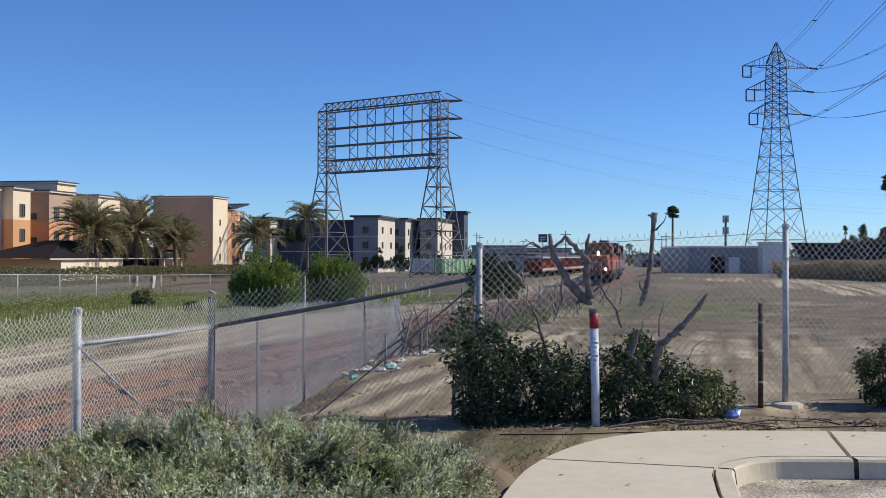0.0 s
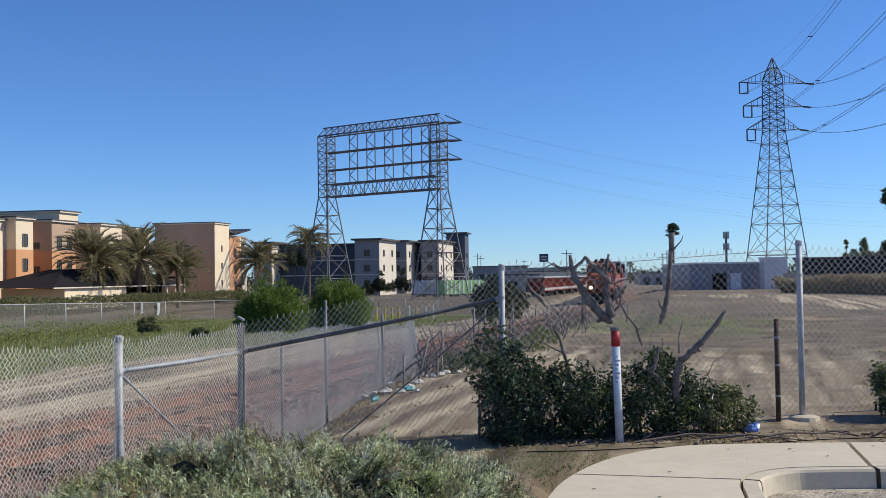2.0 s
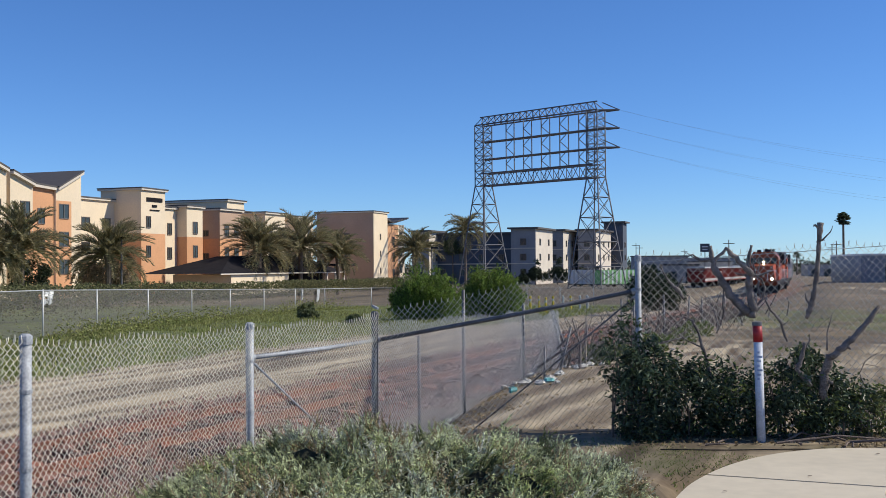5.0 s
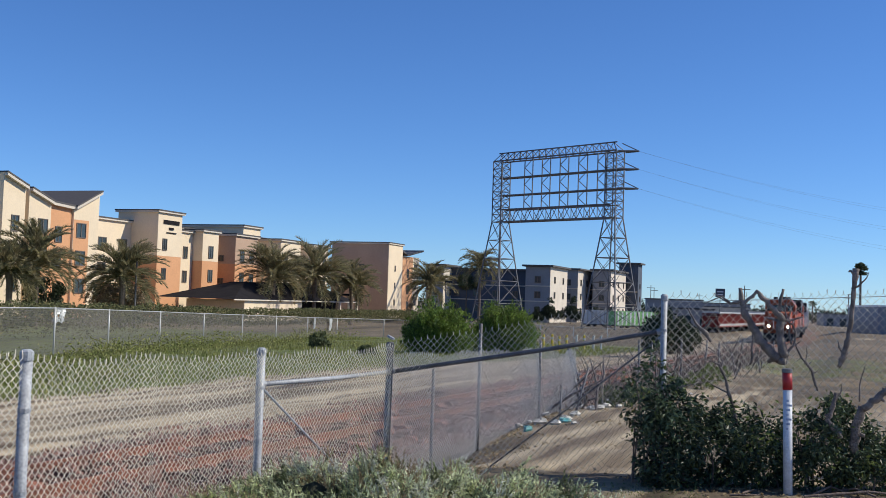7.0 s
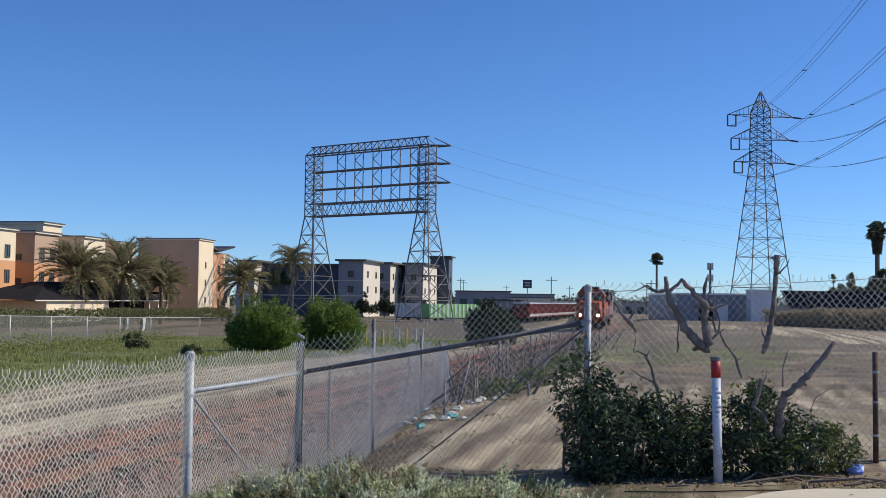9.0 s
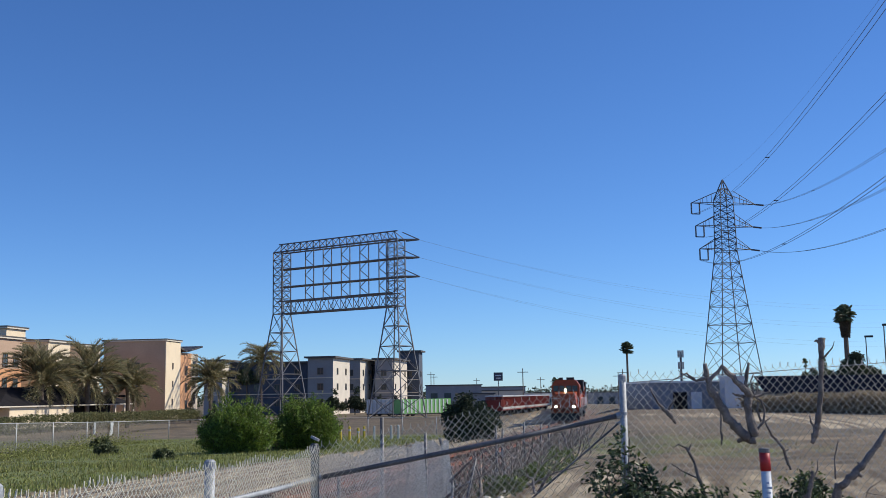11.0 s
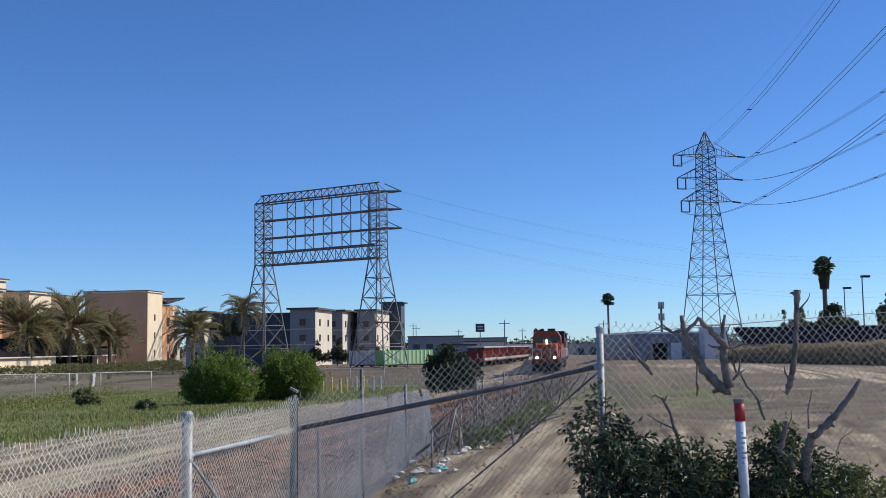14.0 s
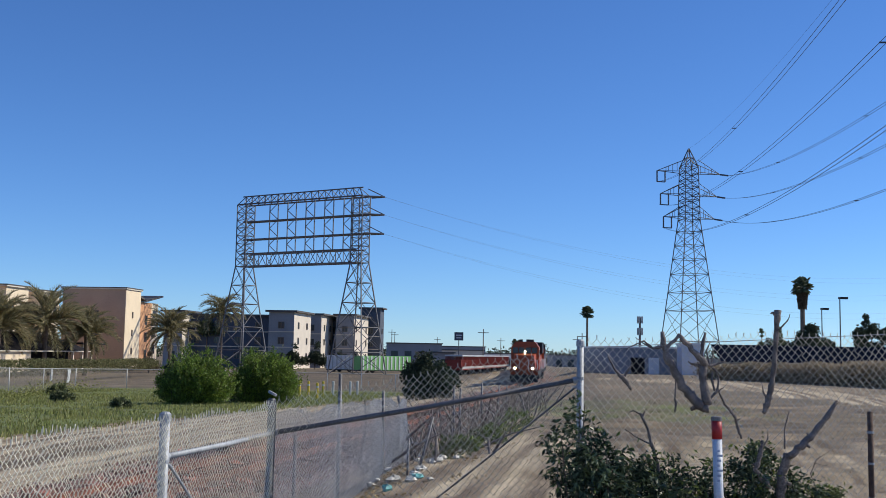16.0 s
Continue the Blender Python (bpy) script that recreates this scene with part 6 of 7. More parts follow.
# ---- palms ----
def date_palm(at, trunk_h, crown, seed, label="feather-leaved date palm in front of the hotel", spread=1.0, fronds=95, name="date_palm", droop=0.62):
    rng = np.random.default_rng(seed)
    t = thing(name, at, label, "palm tree", "palms")
    g = Geo()
    g.tube([(0, 0, -0.3), (0.05, 0, trunk_h * 0.3), (0, 0.05, trunk_h * 0.8), (0, 0, trunk_h)], [0.36, 0.28, 0.30, 0.42], 10)
    part("trunk", g, TRUNK, t)
    vs, fs = [], []
    for k in range(fronds):
        a = rng.uniform(0, 2 * math.pi)
        el = math.radians(rng.uniform(8, 86) if k % 5 else rng.uniform(-30, 8))
        L = crown * rng.uniform(0.85, 1.15)
        d = np.array([math.cos(a), math.sin(a)])
        pts = []
        n = 9
        x = z = 0.0
        e = el
        for j in range(n + 1):
            pts.append((d[0] * x, d[1] * x, trunk_h + z))
            x += L / n * math.cos(e) * spread
            z += L / n * math.sin(e)
            e -= (0.10 + 0.035 * j) * droop
        pts = np.array(pts)
        side = np.array([-d[1], d[0], 0])
        for j in range(n):
            p, q = pts[j], pts[j + 1]
            ax = (q - p) / np.linalg.norm(q - p)
            up = np.cross(side, ax)
            b = len(vs)
            vs += [p - side * 0.03, p + side * 0.03, q + side * 0.02, q - side * 0.02]
            fs += [(b, b + 1, b + 2), (b, b + 2, b + 3)]
            for m in range(7):
                c = p + (q - p) * (m / 7)
                frac = (j + m / 7) / n
                ll = crown * 0.15 * (0.3 + 1.1 * math.sin(math.pi * min(frac * 0.88 + 0.08, 1)))
                for s in (-1, 1):
                    dirv = side * s * 0.5 + ax * 0.75 + up * 0.35 * np.sign(up[2] + 1e-6) + rng.normal(0, 0.10, 3)
                    w = np.cross(dirv, rng.normal(0, 1, 3))
                    w *= 0.034 / (np.linalg.norm(w) + 1e-6)
                    b = len(vs)
                    vs += [c - w, c + w, c + dirv * ll]
                    fs.append((b, b + 1, b + 2))
    ob = new("crown", leaf_object("crown", np.array(vs), np.array(fs), FROND))
    ob.parent = t
    return t


for k, (x, y, z, cr) in enumerate(((-53.3, 92.9, 4.2, 3.5), (-48.9, 101.6, 3.4, 3.5), (-44.0, 134.6, 4.4, 4.0), (-40.9, 143.2, 4.8, 4.4), (-37.3, 150.0, 3.6, 3.3), (-54.2, 90.0, 3.2, 2.6), (-30.7, 177.0, 4.5, 3.6))):
    base = land(x, y) - 0.1
    date_palm((x, y, base), z - base - 0.2, cr * 1.32, 100 + k)
date_palm((-28.7, 228, -2.5), 11.6, 5.6, 120, "tall feather-leaved palm beyond the tracks", 1.0, 80, droop=0.9)


def fan_palm(at, h, r, crown, seed, label, skirt=0.0, fronds=70):
    rng = np.random.default_rng(seed)
    t = thing("fan_palm", at, label, "palm tree", "palms")
    part("trunk", Geo().tube([(0, 0, -0.3), (0, 0, h * 0.5), (0, 0, h)], [r * 1.3, r, r * 0.9], 10), TRUNK, t)
    vs, fs = [], []
    for k in range(fronds):
        a, el = rng.uniform(0, 2 * math.pi), math.radians(rng.uniform(-40, 85))
        d = np.array([math.cos(a) * math.cos(el), math.sin(a) * math.cos(el), math.sin(el)])
        c = np.array([0, 0, h]) + d * crown * rng.uniform(0.15, 0.65)
        side = np.cross(d, [0, 0, 1.0])
        side /= np.linalg.norm(side) + 1e-6
        up = np.cross(side, d)
        for j in range(11):
            b = math.radians(-85 + 17 * j)
            dirv = d * math.cos(b) + side * math.sin(b)
            tip = c + dirv * crown * 0.42 - np.array([0, 0, 0.12 * crown])
            w = np.cross(dirv, up) * 0.045 * crown
            i = len(vs)
            vs += [c, c + dirv * crown * 0.25 + w, tip, c + dirv * crown * 0.25 - w]
            fs += [(i, i + 1, i + 2), (i, i + 2, i + 3)]
        i = len(vs)
        vs += [np.array([0, 0, h - 0.1]) - side * 0.03, np.array([0, 0, h - 0.1]) + side * 0.03, c]
        fs.append((i, i + 1, i + 2))
    ob = new("crown", leaf_object("crown", np.array(vs), np.array(fs), FANLEAF))
    ob.parent = t
    if skirt:
        n = 1500
        a, z = rng.uniform(0, 2 * math.pi, n), rng.random(n)
        rad = r * 1.5 + z * r * 1.0
        pts = np.stack([np.cos(a) * rad, np.sin(a) * rad, h - skirt + z * skirt], 1)
        v, f = leaves(pts, 0.6, rng, 0.22, 1.3)
        ob = new("dead_skirt", leaf_object("dead_skirt", v, f, LEAF_SKIRT))
        ob.parent = t
        ob["label"] = "skirt of dead brown fronds"
    return t


fan_palm((79.5, 190, -1.4), 16.0, 0.42, 2.5, 130, "fan palm with a shaggy skirt of dead fronds", 3.8)
fan_palm((63.7, 297.5, -2), 15.5, 0.3, 2.4, 131, "tall slender fan palm on the skyline")
for k, (x, y, h) in enumerate(((62, 420, 8.5), (65.5, 430, 9), (69, 450, 8.0), (73, 420, 7.5))):
    fan_palm((x, y, -2.6), h, 0.3, 2.0, 140 + k, "distant fan palm on the skyline", 0, 30)


def tree(at, h, blobs, seed, label, mat=None, n=5000, size=0.45, trunk=0.25):
    rng = np.random.default_rng(seed)
    t = thing("tree", at, label, "tree", "trees")
    g = Geo()
    g.tube([(0, 0, -0.4), (0.05, 0, h * 0.25), (0, 0, h * 0.6)], [trunk, trunk * 0.8, trunk * 0.3], 8)
    for b in blobs:
        g.tube([(0, 0, h * 0.3), (b[0] * 0.5, b[1] * 0.5, (h * 0.3 + b[2]) / 2), (b[0], b[1], b[2])], [trunk * 0.5, trunk * 0.3, trunk * 0.1], 6)
    part("trunk", g, BARK, t)
    pts, d = in_blobs(blobs, n, rng, 0.4, 0.4)
    v, f = leaves(pts, size, rng, outward=d * 0.3)
    ob = new("crown", leaf_object("crown", v, f, mat or LEAF_FAR))
    ob.parent = t
    return t


tree((58.6, 140, -0.9), 8, [(0, 0, 4.6, 3.0, 3.0, 2.4), (2.4, 0, 4.2, 2.2, 2.4, 2.0), (-2.6, 0, 3.6, 2.0, 2.0, 1.9), (0.6, 0, 6.5, 1.9, 1.6, 1.3), (-1.0, -0.5, 5.8, 1.4, 1.4, 1.2)], 150, "broad dark green tree beside the fan palm", None, 22000, 0.34)
tree((58.6, 150, -0.9), 9, [(0, 0, 6.0, 1.0, 1.0, 2.4), (-1.2, 0, 4.6, 1.0, 1.0, 1.8), (0.6, 0, 4.2, 1.6, 1.6, 1.6)], 151, "thin pale-leaved tree beside the lot", LEAF_OLIVE, 4500, 0.3)
tree((57.0, 152, -0.9), 7, [(0, 0, 6.3, 0.5, 0.5, 1.6), (0, 0, 4.2, 0.9, 0.9, 1.6)], 156, "slim pale conifer beside the lot", LEAF_OLIVE, 2200, 0.28)
tree((76.4, 160, -1.0), 10, [(0, 0, 8.6, 1.1, 1.1, 2.1), (-0.6, 0, 6.4, 1.9, 1.9, 2.0), (1.4, 0, 7.0, 1.8, 1.8, 2.0), (3.6, 0, 6.2, 2.0, 2.0, 2.4), (5.2, 0, 7.6, 1.3, 1.3, 2.2), (1.0, 0, 4.0, 4.6, 2.2, 2.4)], 152, "dark conifers standing together beyond the lot", None, 22000, 0.38)
tree((74.2, 158, -1.0), 8, [(0, 0, 7.4, 0.5, 0.5, 1.6), (0, 0, 5.4, 0.9, 0.9, 1.8), (0, 0, 3.4, 1.3, 1.3, 1.6)], 153, "small dark conifer beyond the lot", None, 5000, 0.34)
tree((-72, 190, -1), 15, [(0, 0, 11, 1.6, 1.6, 3.6), (0.5, 0, 8, 2.0, 2.0, 2.4)], 154, "dark cypress rising behind the hotel", None, 2500, 0.6)
tree((-34.5, 250, -2), 12, [(0, 0, 8.5, 3.4, 3.4, 3.0), (2.5, 0, 7.5, 2.6, 2.6, 2.4)], 155, "grey-green tree between the buildings", LEAF_OLIVE, 3000, 0.6)
for k, (x, y, h) in enumerate(((-29, 170, 3.2), (-33.5, 175, 4.0), (-46, 126, 2.6), (-52, 110, 3.0), (-14, 232, 6.5), (-9.5, 236, 7.0), (-4.5, 240, 5.0), (-16.5, 228, 4.0), (-1, 225, 4.5))):
    tree((x, y, land(x, y)), h, [(0, 0, h * 0.38, h * 0.34, h * 0.34, h * 0.40), (h * 0.25, 0, h * 0.28, h * 0.28, h * 0.28, h * 0.30), (-h * 0.25, 0, h * 0.26, h * 0.26, h * 0.26, h * 0.28), (h * 0.05, 0, h * 0.74, h * 0.2, h * 0.2, h * 0.26)], 160 + k, "dark leafy tree near the buildings", LEAF_BROWN if k == 1 else None, 3500, 0.4, 0.12)
for k, (x, y, w) in enumerate(((-50.0, 103.5, 3.4), (-52.5, 108, 3.0), (-54, 96, 2.4))):
    shrub("hotel_shrub", [(x, y, 0.6, w, w * 0.7, 1.9)], 3000, 0.35, LEAF_BROWN if k == 0 else LEAF_FAR, 180 + k, "dark brownish shrub in front of the hotel", 5)


# ---- train ----
LOCO = material("orange_loco_paint", (0.40, 0.075, 0.018), 0.45, 0, 0.12, 1.5, 0, 8)
LOCODARK = material("dark_loco_paint", (0.022, 0.02, 0.02), 0.5, 0, 0.2, 1, 0, 8)
STEELDARK = material("dark_steel", (0.03, 0.028, 0.027), 0.6, 0.3, 0.3, 2, 0, 12)
HEAD = lamp_glow("headlight", (1.0, 0.86, 0.55), 30.0)


def wheelset(parent, x, y, r=0.5):
    for s in (-0.75, 0.75):
        w = part("wheel", Geo().tube([(s - 0.07, y, r), (s + 0.07, y, r)], r, 16), STEELDARK, parent)
        part("hub", Geo().tube([(s + 0.07, y, r), (s + 0.12, y, r)], 0.13, 8), STEELDARK, w)


def place_on_track(t, y):
    p, d, n = track_point(y, 0, bed(y) + 0.215)
    t.matrix_world = Matrix.Translation(p) @ pose(0, 0, 0, 0, 0, math.degrees(math.atan2(n.y, n.x)))


def locomotive(y, lights):
    t = thing("locomotive", (0, 0, 0), "orange and dark diesel freight locomotive" + (" with lit headlights" if lights else " coupled behind"), "locomotive", "locomotives")
    part("underframe", Geo().box((-1.5, 0.3, 1.0), (1.5, 22, 1.45)), STEELDARK, t)
    nose = Geo()
    nose.add([(-1.25, 0.9, 1.45), (1.25, 0.9, 1.45), (1.25, 2.6, 1.45), (-1.25, 2.6, 1.45), (-1.0, 1.2, 3.0), (1.0, 1.2, 3.0), (1.25, 2.6, 3.2), (-1.25, 2.6, 3.2)],
             [(0, 3, 2, 1), (4, 5, 6, 7), (0, 1, 5, 4), (1, 2, 6, 5), (2, 3, 7, 6), (3, 0, 4, 7)])
    part("nose", nose, LOCO, t, "orange wide nose")
    cab = Geo()
    cab.add([(-1.52, 2.45, 1.45), (1.52, 2.45, 1.45), (1.52, 5.6, 1.45), (-1.52, 5.6, 1.45), (-1.52, 2.6, 3.9), (1.52, 2.6, 3.9), (1.52, 5.6, 3.9), (-1.52, 5.6, 3.9), (-1.05, 2.75, 4.5), (1.05, 2.75, 4.5), (1.05, 5.6, 4.5), (-1.05, 5.6, 4.5)],
            [(0, 3, 2, 1), (0, 1, 5, 4), (1, 2, 6, 5), (2, 3, 7, 6), (3, 0, 4, 7), (4, 5, 9, 8), (5, 6, 10, 9), (6, 7, 11, 10), (7, 4, 8, 11), (8, 9, 10, 11)])
    c = part("cab", cab, LOCO, t, "orange cab")
    for x0, x1 in ((-1.3, -0.75), (-0.65, -0.08), (0.08, 0.65), (0.75, 1.3)):
        part("windscreen", Geo().box((x0, 2.46, 3.25), (x1, 2.56, 3.85)), GLASS, c)
    for s in (-1, 1):
        part("side_window", Geo().box((s * 1.53 - 0.02, 3.2, 2.9), (s * 1.53 + 0.02, 4.9, 3.6)), GLASS, c)
    part("roof_fittings", Geo().box((-0.7, 3.0, 4.5), (-0.3, 3.6, 4.72)).box((0.1, 3.2, 4.5), (0.9, 4.4, 4.75)), LOCODARK, c)
    hood = part("hood", Geo().box((-1.0, 5.62, 1.45), (1.0, 20.5, 3.9)), LOCO, t, "orange long hood")
    part("hood_roof", Geo().box((-0.9, 5.62, 3.904), (0.9, 20.5, 4.45)), LOCODARK, t, "dark hood top")
    part("radiator", Geo().box((-1.45, 16.2, 3.3), (1.45, 20.2, 4.6)), LOCODARK, t, "dark radiator housing")
    for k in range(6):
        part("hood_door", Geo().box((0.99, 6.2 + k * 1.5, 1.7), (1.03, 7.5 + k * 1.5, 3.5)), LOCO, hood)
    part("fuel_tank", Geo().box((-1.35, 8.0, 0.35), (1.35, 14.5, 1.0)), STEELDARK, t)
    for y0 in (2.4, 16.0):
        b = part("bogie", Geo().box((-1.2, y0, 0.35), (-1.05, y0 + 4.4, 0.85)).box((1.05, y0, 0.35), (1.2, y0 + 4.4, 0.85)).box((-1.05, y0 + 1.9, 0.4), (1.05, y0 + 2.5, 0.8)), STEELDARK, t)
        for k in range(3):
            wheelset(b, 0, y0 + 0.5 + k * 1.7)
    plow = Geo()
    plow.add([(-1.5, 0.5, 0.15), (0, 0.05, 0.15), (1.5, 0.5, 0.15), (-1.5, 0.6, 0.95), (0, 0.4, 0.95), (1.5, 0.6, 0.95), (-1.5, 0.9, 0.15), (1.5, 0.9, 0.15), (-1.5, 0.9, 0.95), (1.5, 0.9, 0.95)],
             [(0, 1, 4, 3), (1, 2, 5, 4), (2, 7, 9, 5), (0, 3, 8, 6), (6, 8, 9, 7), (3, 4, 5, 9, 8), (0, 6, 7, 2, 1)])
    part("plow", plow, STEELDARK, t, "dark snow plow")
    part("platform_face", Geo().box((-1.5, 0.3, 0.955), (1.5, 0.45, 1.5)), LOCO, t)
    part("coupler", Geo().box((-0.14, -0.35, 0.75), (0.14, 0.28, 1.0)), STEELDARK, t)
    for s in (-1, 1):
        g = Geo()
        g.tube([(s * 1.45, 0.35, 1.5), (s * 1.45, 0.35, 2.5), (s * 0.5, 0.35, 2.5), (s * 0.5, 0.35, 1.5)], 0.025, 5)
        g.tube([(s * 1.48, 5.6, 2.5), (s * 1.48, 21.5, 2.5)], 0.02, 5)
        for k in range(9):
            g.tube([(s * 1.48, 5.8 + k * 1.95, 1.45), (s * 1.48, 5.8 + k * 1.95, 2.5)], 0.02, 5)
        part("handrail", g, WHITE, t)
    lamps = ((-0.95, 0.28, 1.62, 0.13), (0.95, 0.28, 1.62, 0.13), (-0.0, 2.44, 3.42, 0.1), (0.0, 2.44, 3.15, 0.1))
    for x, yy, z, r in lamps:
        lamp = part("headlight", Geo().tube([(x, yy - 0.02, z), (x, yy + 0.15, z)], r * 1.3, 12), LOCODARK, t)
        if lights:
            part("lens", Geo().tube([(x, yy - 0.06, z), (x, yy - 0.025, z)], r, 12), HEAD, lamp, "glowing warm lens")
    place_on_track(t, y)
    return t


LOCO_Y = 116.0
locomotive(LOCO_Y, True)
locomotive(LOCO_Y + 22.6, False)
hopper_mat = material("pale_hopper", (0.52, 0.52, 0.52), 0.6, 0, 0.12, 1, 0, 6)


def hopper(y):
    t = thing("hopper_wagon", (0, 0, 0), "pale grey covered hopper wagon behind the locomotives", "wagon", "hopper wagons")
    g = Geo()
    prof = [(-1.5, 1.4), (-1.55, 3.8), (-1.1, 4.4), (0, 4.6), (1.1, 4.4), (1.55, 3.8), (1.5, 1.4)]
    for yy in (0.8, 16.2):
        g.v += [(x, yy, z) for x, z in prof]
    m = len(prof)
    g.f = [(k, (k + 1) % m, m + (k + 1) % m, m + k) for k in range(m)] + [tuple(range(m))[::-1], tuple(range(m, 2 * m))]
    part("body", g, hopper_mat, t)
    for k in range(9):
        for s in (-1.6, 1.5):
            part("rib", Geo().box((s, 1.2 + k * 1.8, 1.4), (s + 0.1, 1.32 + k * 1.8, 3.8)), hopper_mat, t)
    part("chutes", Geo().box((-0.9, 3, 0.4), (0.9, 6, 1.4)).box((-0.9, 7, 0.4), (0.9, 10, 1.4)).box((-0.9, 11, 0.4), (0.9, 14, 1.4)), hopper_mat, t)
    for yy in (1.5, 14.0):
        b = part("bogie", Geo().box((-1.1, yy, 0.3), (1.1, yy + 2.2, 0.7)), STEELDARK, t)
        for k in (0.3, 1.9):
            wheelset(b, 0, yy + k, 0.42)
    place_on_track(t, y)


for k in range(6):
    hopper(LOCO_Y + 45.4 + k * 17.2)

# standing red wagons on a siding
RED = material("red_wagon_paint", (0.26, 0.045, 0.03), 0.7, 0, 0.2, 1, 0, 6)


def red_wagon(x, y, ang):
    t = thing("rack_wagon", (0, 0, 0), "dull red slatted wagon with a pale roof standing on a siding", "wagon", "standing wagons")
    part("floor", Geo().box((-1.5, 0, 0.9), (1.5, 14, 1.5)), RED, t)
    part("roof", Geo().box((-1.55, -0.05, 3.3), (1.55, 14.05, 3.55)), pale_pipe, t, "pale roof edge")
    for k in range(15):
        for s in (-1.5, 1.4):
            part("post", Geo().box((s, k * 0.98 + 0.02, 1.504), (s + 0.1, k * 0.98 + 0.2, 3.296)), RED, t)
    part("inner_wall", Geo().box((-1.3, 0.1, 1.504), (1.3, 13.9, 2.7)), RED, t)
    part("sill", Geo().box((-1.56, 0, 1.1), (-1.504, 14, 1.5)).box((1.504, 0, 1.1), (1.56, 14, 1.5)), pale_pipe, t)
    for yy in (1.2, 11.0):
        b = part("bogie", Geo().box((-1.1, yy, 0.3), (1.1, yy + 1.9, 0.85)), STEELDARK, t)
        for k in (0.2, 1.7):
            wheelset(b, 0, yy + k, 0.4)
    t.matrix_world = Matrix.Translation((x, y, land(x, y) + 0.1)) @ pose(0, 0, 0, 0, 0, -ang)


for k in range(5):
    red_wagon(16.2 + k * 3.75, 190 + k * 14.2, 14.8)


def trailer(x, y, length, mat, stripe, label, ang):
    t = thing("trailer", (0, 0, 0), label, "trailer", "trailers")
    part("box", Geo().box((0, 0, 0.5), (length, 2.5, 3.2)), mat, t)
    for k in range(int(length / 0.95)):
        part("rib", Geo().box((0.3 + k * 0.95, -0.05, 0.6), (0.62 + k * 0.95, -0.004, 3.1)), stripe, t)
    part("sill", Geo().box((0, -0.06, 0.3), (length, 2.56, 0.496)), STEELDARK, t)
    for xx in (1.5, 2.8, length - 1.5):
        part("wheel", Geo().tube([(xx, 0.1, 0.45), (xx, 0.4, 0.45)], 0.45, 12), STEELDARK, t)
    t.matrix_world = Matrix.Translation((x, y, land(x, y))) @ pose(0, 0, 0, 0, 0, ang)


GREEN = material("green_trailer", (0.22, 0.50, 0.16), 0.6, 0, 0.1)
trailer(0.2, 205, 11.8, GREEN, WHITE, "bright green ribbed trailer with white ribs", 35)
trailer(-6.5, 214, 6.5, WHITE, pale_pipe, "pale silver ribbed trailer", -30)
sgn = thing("road_sign", (28.1, 300.8, -2.4), "small dark rectangular sign on a tall pole", "sign")
part("pole", Geo().tube([(0, 0, 0), (0, 0, 9.5)], 0.12, 8), LATTICE, sgn)
part("board", Geo().box((-1.25, -0.1, 7.6), (1.25, 0.1, 9.9)), SLATE, sgn)
part("lettering", Geo().box((-0.8, -0.13, 8.9), (0.8, -0.11, 9.2)).box((-0.7, -0.13, 8.2), (0.7, -0.11, 8.45)), WHITE, sgn, "pale lettering, drawn as bars")


# ---- warehouse side ----
def warehouse(x0, x1, y, depth, z1, mat, label, ang=0, door=None):
    t = thing("warehouse", (0, 0, 0), label, "warehouse", "warehouses")
    z0 = land((x0 + x1) / 2, y) - 0.5
    part("wall", Geo().box((x0, y, z0), (x1, y + depth, z1)), mat, t)
    part("roof", Geo().box((x0 - 0.2, y - 0.2, z1 + 0.004), (x1 + 0.2, y + depth, z1 + 0.25)), WHITE, t)
    n = int((x1 - x0) / 1.5)
    for k in range(n):
        part("panel_rib", Geo().box((x0 + k * 1.5, y - 0.06, z0), (x0 + k * 1.5 + 0.1, y - 0.004, z1)), mat, t)
    if door:
        for a, b, m in door:
            part("door", Geo().box((a, y - 0.1, z0), (b, y - 0.065, z1 - 1.4)), m, t)
    return t


bluegrey = material("blue_grey_cladding", (0.21, 0.24, 0.285), 0.6, 0, 0.08, 0.5, 0, 4)
warehouse(36.6, 50.4, 160, 20, 2.9, bluegrey, "long low blue-grey metal warehouse with a dark doorway", 0, ((39.9, 42.0, ROOFDARK), (42.6, 44.2, WHITE), (45.5, 48.5, GREYST)))
warehouse(46.8, 50.2, 157, 2.5, 3.5, WHITE, "white end bay of the warehouse")
solar = material("solar_panel", (0.008, 0.010, 0.02), 0.9, 0, 0.2, 1, 0, 6, None, 0.0, 0.0)
t = thing("solar_canopy", (55, 132, land(55, 132)), "long dark solar panel canopy over parked cars", "canopy")
for i in range(14):
    for j in range(3):
        g = Geo()
        x, z = -11.0 + i * 1.72, 2.0 + j * 0.72
        y = j * 1.35
        g.add([(x, y, z), (x + 1.68, y, z), (x + 1.68, y + 1.3, z + 0.7), (x, y + 1.3, z + 0.7), (x, y, z - 0.05), (x + 1.68, y, z - 0.05), (x + 1.68, y + 1.3, z + 0.65), (x, y + 1.3, z + 0.65)],
              [(0, 1, 2, 3), (7, 6, 5, 4), (0, 4, 5, 1), (1, 5, 6, 2), (2, 6, 7, 3), (3, 7, 4, 0)])
        part("panel", g, solar, t)
for i in range(4):
    part("post", Geo().tube([(-9 + i * 6.5, 2, 0), (-9 + i * 6.5, 2, 2.9)], 0.14, 8), GALV, t)
part("back_wall", Geo().box((-12, 4.3, -0.3), (14, 4.5, 2.2)), PALE, t)


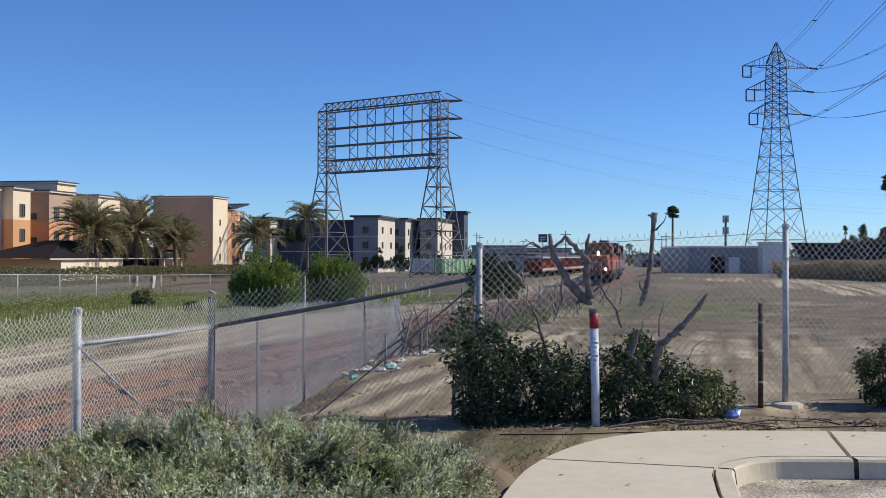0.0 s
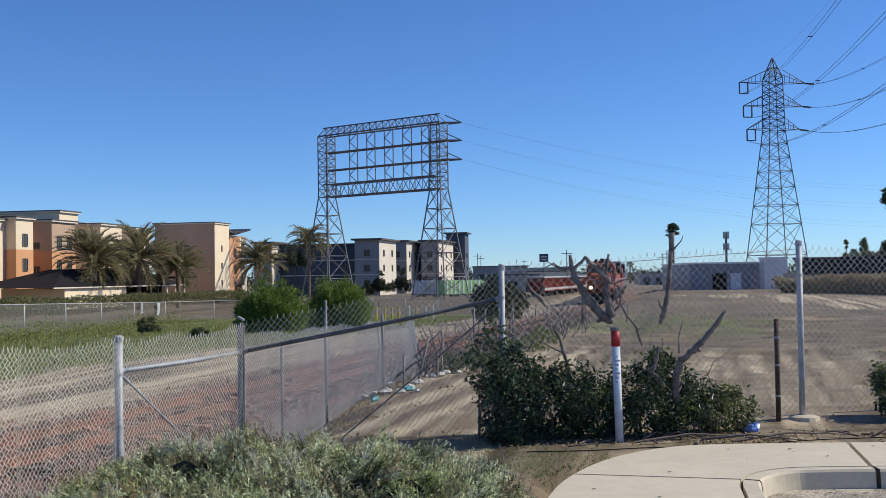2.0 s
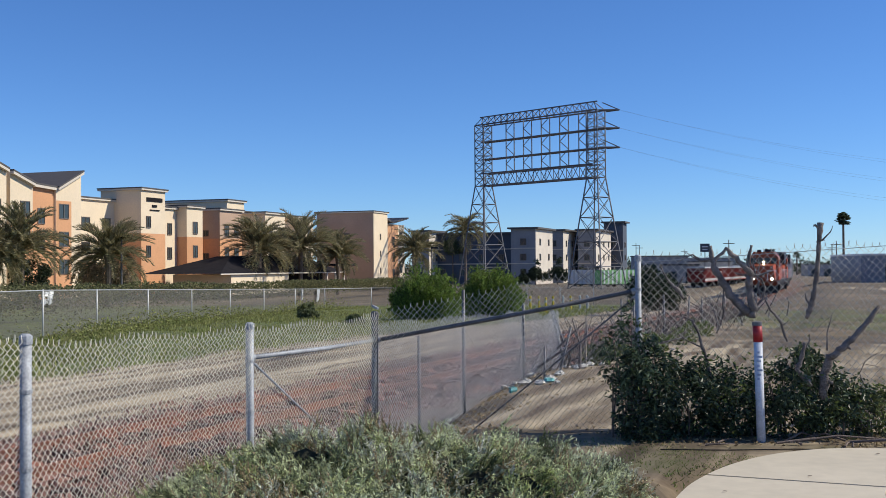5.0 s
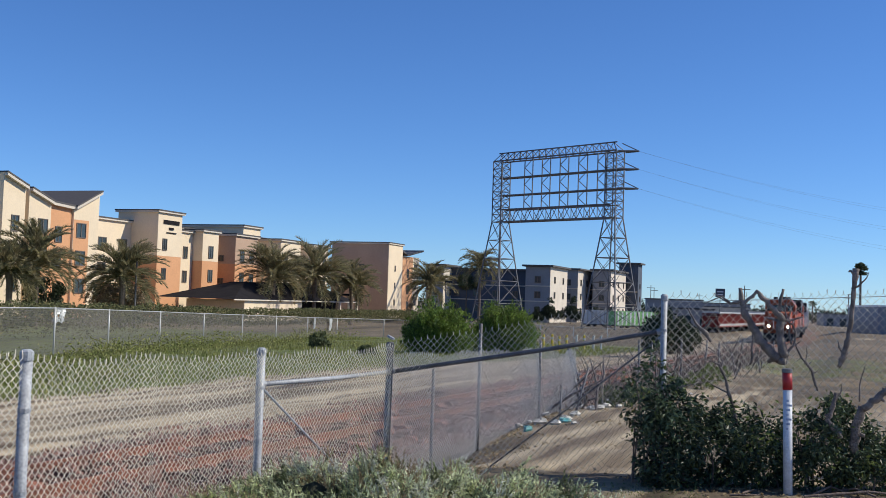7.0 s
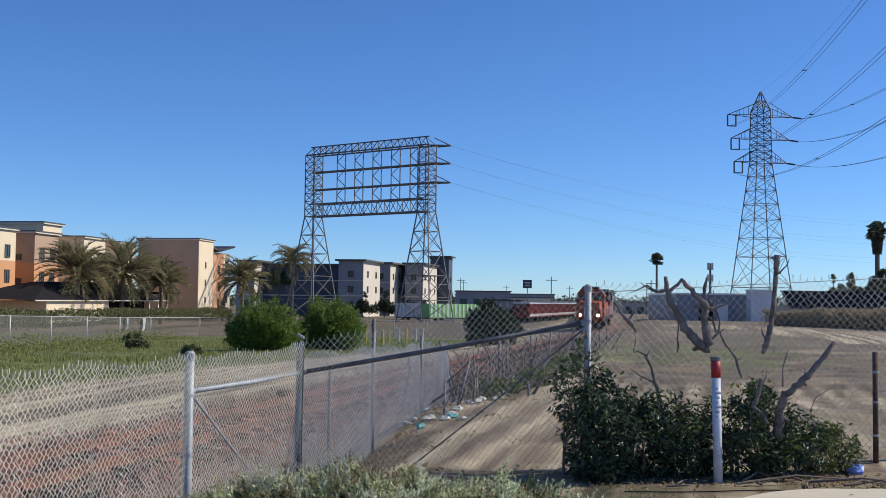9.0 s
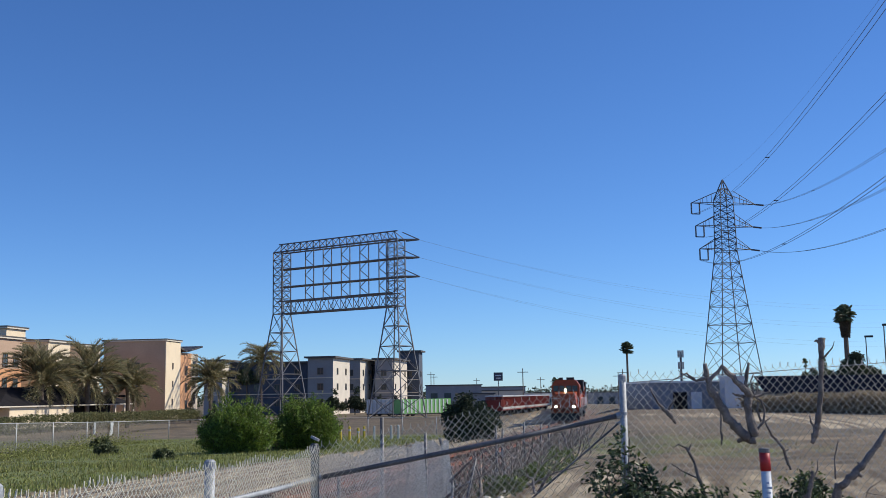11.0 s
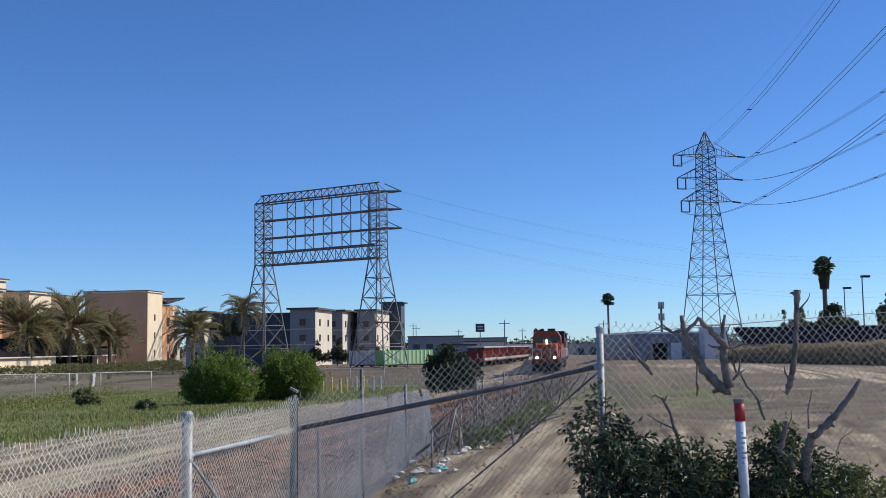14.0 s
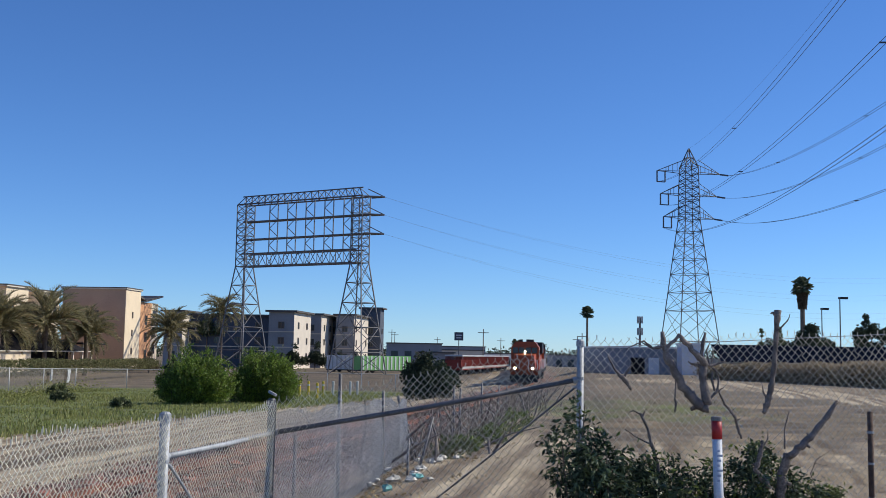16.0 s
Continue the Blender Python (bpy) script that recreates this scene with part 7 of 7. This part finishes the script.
def car(x, y, mat, ang, label):
    t = thing("car", (0, 0, 0), label, "car", "parked cars")
    body = Geo()
    prof = [(-2.2, 0.35), (-2.25, 0.75), (-1.5, 0.92), (-0.8, 1.42), (0.8, 1.45), (1.6, 0.95), (2.2, 0.85), (2.25, 0.35)]
    m = len(prof)
    for s in (-0.85, 0.85):
        body.v += [(a, s * (0.85 if b > 1.2 else 1), b) for a, b in prof]
    body.f = [(k, (k + 1) % m, m + (k + 1) % m, m + k) for k in range(m)] + [tuple(range(m))[::-1], tuple(range(m, 2 * m))]
    part("body", body, mat, t)
    part("side_glass", Geo().box((-0.75, -0.87, 0.98), (0.85, -0.82, 1.3)).box((-0.75, 0.82, 0.98), (0.85, 0.87, 1.3)), GLASS, t)
    for wx in (-1.4, 1.4):
        for s in (-0.82, 0.82):
            w = part("wheel", Geo().tube([(wx, s - 0.1, 0.33), (wx, s + 0.1, 0.33)], 0.33, 14), ROOFDARK, t)
            part("rim", Geo().tube([(wx, s - 0.11, 0.33), (wx, s + 0.11, 0.33)], 0.2, 10), GALV, w)
    t.matrix_world = Matrix.Translation((x, y, land(x, y))) @ pose(0, 0, 0, 0, 0, ang)


for k, x in enumerate((45.5, 48.2, 50.6, 53.6)):
    car(x, 127, WHITE if k != 2 else bluegrey, 3, "pale parked car by the solar canopy")



def brown_place(rng):
    s = rng.random()
    x = mix(36, 46, s) + rng.normal(0, 0.4)
    y = mix(116, 44, s) + rng.normal(0, 0.7)
    top = 0.9 + 1.6 * s + 0.45 * wobble(x, y, 0.35)
    return x, y, mix(-0.5, top, rng.random() ** 0.6)


scatter_leaves("brown_hedge", "long dry brown hedge along the edge of the lot", "hedge", 22000, 0.3, LEAF_BROWN, brown_place, 41)
g = Geo()
n = 30
for k in range(n + 1):
    s = k / n
    x, y = mix(36.6, 46.8, s), mix(117, 44, s)
    g.v += [(x, y, -0.8), (x, y, 0.7 + 1.5 * s)]
g.f = [(2 * k, 2 * k + 2, 2 * k + 3, 2 * k + 1) for k in range(n)]
for v in list(g.v):
    g.v.append((v[0] + 0.2, v[1] + 0.2, v[2]))
m = 2 * (n + 1)
g.f += [(m + 2 * k, m + 2 * k + 1, m + 2 * k + 3, m + 2 * k + 2) for k in range(n)] + [(2 * k + 1, 2 * k + 3, m + 2 * k + 3, m + 2 * k + 1) for k in range(n)]
one("screen_fence", g, material("brown_screen", (0.28, 0.20, 0.13), 0.95, 0, 0.2, 1.5, 0, 10), "brown screened fence behind the dry hedge", "fence")


def lamp_post(x, y, h, label):
    t = thing("street_lamp", (x, y, land(x, y)), label, "street lamp", "street lamps")
    part("pole", Geo().tube([(0, 0, 0), (0, 0, h)], [0.12, 0.08], 8), DARKPIPE, t)
    part("lamp_head", Geo().box((-0.1, -0.3, h - 0.15), (1.1, 0.3, h + 0.16)), LOCODARK, t)


lamp_post(67.8, 150, 11.4, "tall parking lot lamp with a flat dark head")
lamp_post(74.1, 170, 10.9, "tall parking lot lamp with a flat dark head")
lamp_post(-47.2, 101, 7.0, "dark lamp post in front of the hotel")
lamp_post(-27, 171, 7.0, "dark lamp post in front of the hotel")
# mobile phone mast and utility poles
t = thing("phone_mast", (67.7, 257, -2), "slender mobile phone mast with panel antennas", "mast")
part("pole", Geo().tube([(0, 0, 0), (0, 0, 13)], [0.35, 0.25], 8), PYLON, t)
for z in (9.2, 12.0):
    part("platform", Geo().box((-0.5, -0.5, z), (0.5, 0.5, z + 0.12)), PYLON, t)
    for a in range(6):
        x, y = 0.62 * math.cos(a * math.pi / 3), 0.62 * math.sin(a * math.pi / 3)
        part("antenna", Geo().box((x - 0.11, y - 0.11, z - 0.4), (x + 0.11, y + 0.11, z + 1.3)), pale_pipe, t)
for x, y, h in ((52, 250, 8.5), (53.5, 262, 8.0), (27.5, 240, 9.5), (10.5, 330, 11), (12, 345, 10.5), (44, 330, 9), (30, 400, 10)):
    t = thing("utility_pole", (x, y, land(x, y)), "distant wooden utility pole with a crossarm", "utility pole", "utility poles")
    part("pole", Geo().tube([(0, 0, 0), (0, 0, h)], [0.16, 0.1], 6), BARK, t)
    part("crossarm", Geo().box((-1.2, -0.07, h - 0.9), (1.2, 0.07, h - 0.75)), BARK, t)
# low sheds and trees along the skyline
for k, (x, y, w, h, m) in enumerate(((9, 320, 16, 7.2, GREYST), (14, 250, 8, 4.6, GREYST), (26, 340, 14, 5.5, PALE), (38, 360, 22, 4.6, WHITE), (-2, 340, 10, 6.5, PALE), (75, 300, 40, 4.2, PALE), (18, 400, 30, 7, GREYST), (66, 360, 16, 4.5, GREYST))):
    t = thing("industrial_shed", (x, y, -3), "low distant industrial shed on the skyline", "shed", "distant sheds")
    part("wall", Geo().box((0, 0, 0), (w, 12, h)), m, t)
    part("roof", Geo().box((-0.3, -0.3, h + 0.004), (w + 0.3, 12.3, h + 0.3)), TRIM, t)
    for j in range(int(w / 4)):
        part("door", Geo().box((1 + j * 4, -0.06, 0.5), (3 + j * 4, -0.004, h * 0.7)), GLASS, t)


def skyline_place(rng):
    x = rng.uniform(-260, 420)
    y = rng.uniform(430, 560)
    top = 2.6 + 3.0 * wobble(x, 0, 0.05) + 2.6 * wobble(x, y, 0.21)
    return x, y, mix(-3, max(top, 0.4) + 1.0, rng.random() ** 0.6)


scatter_leaves("distant_trees", "far dark tree line on the skyline", "trees", 26000, 1.3, LEAF_FAR, skyline_place, 44)
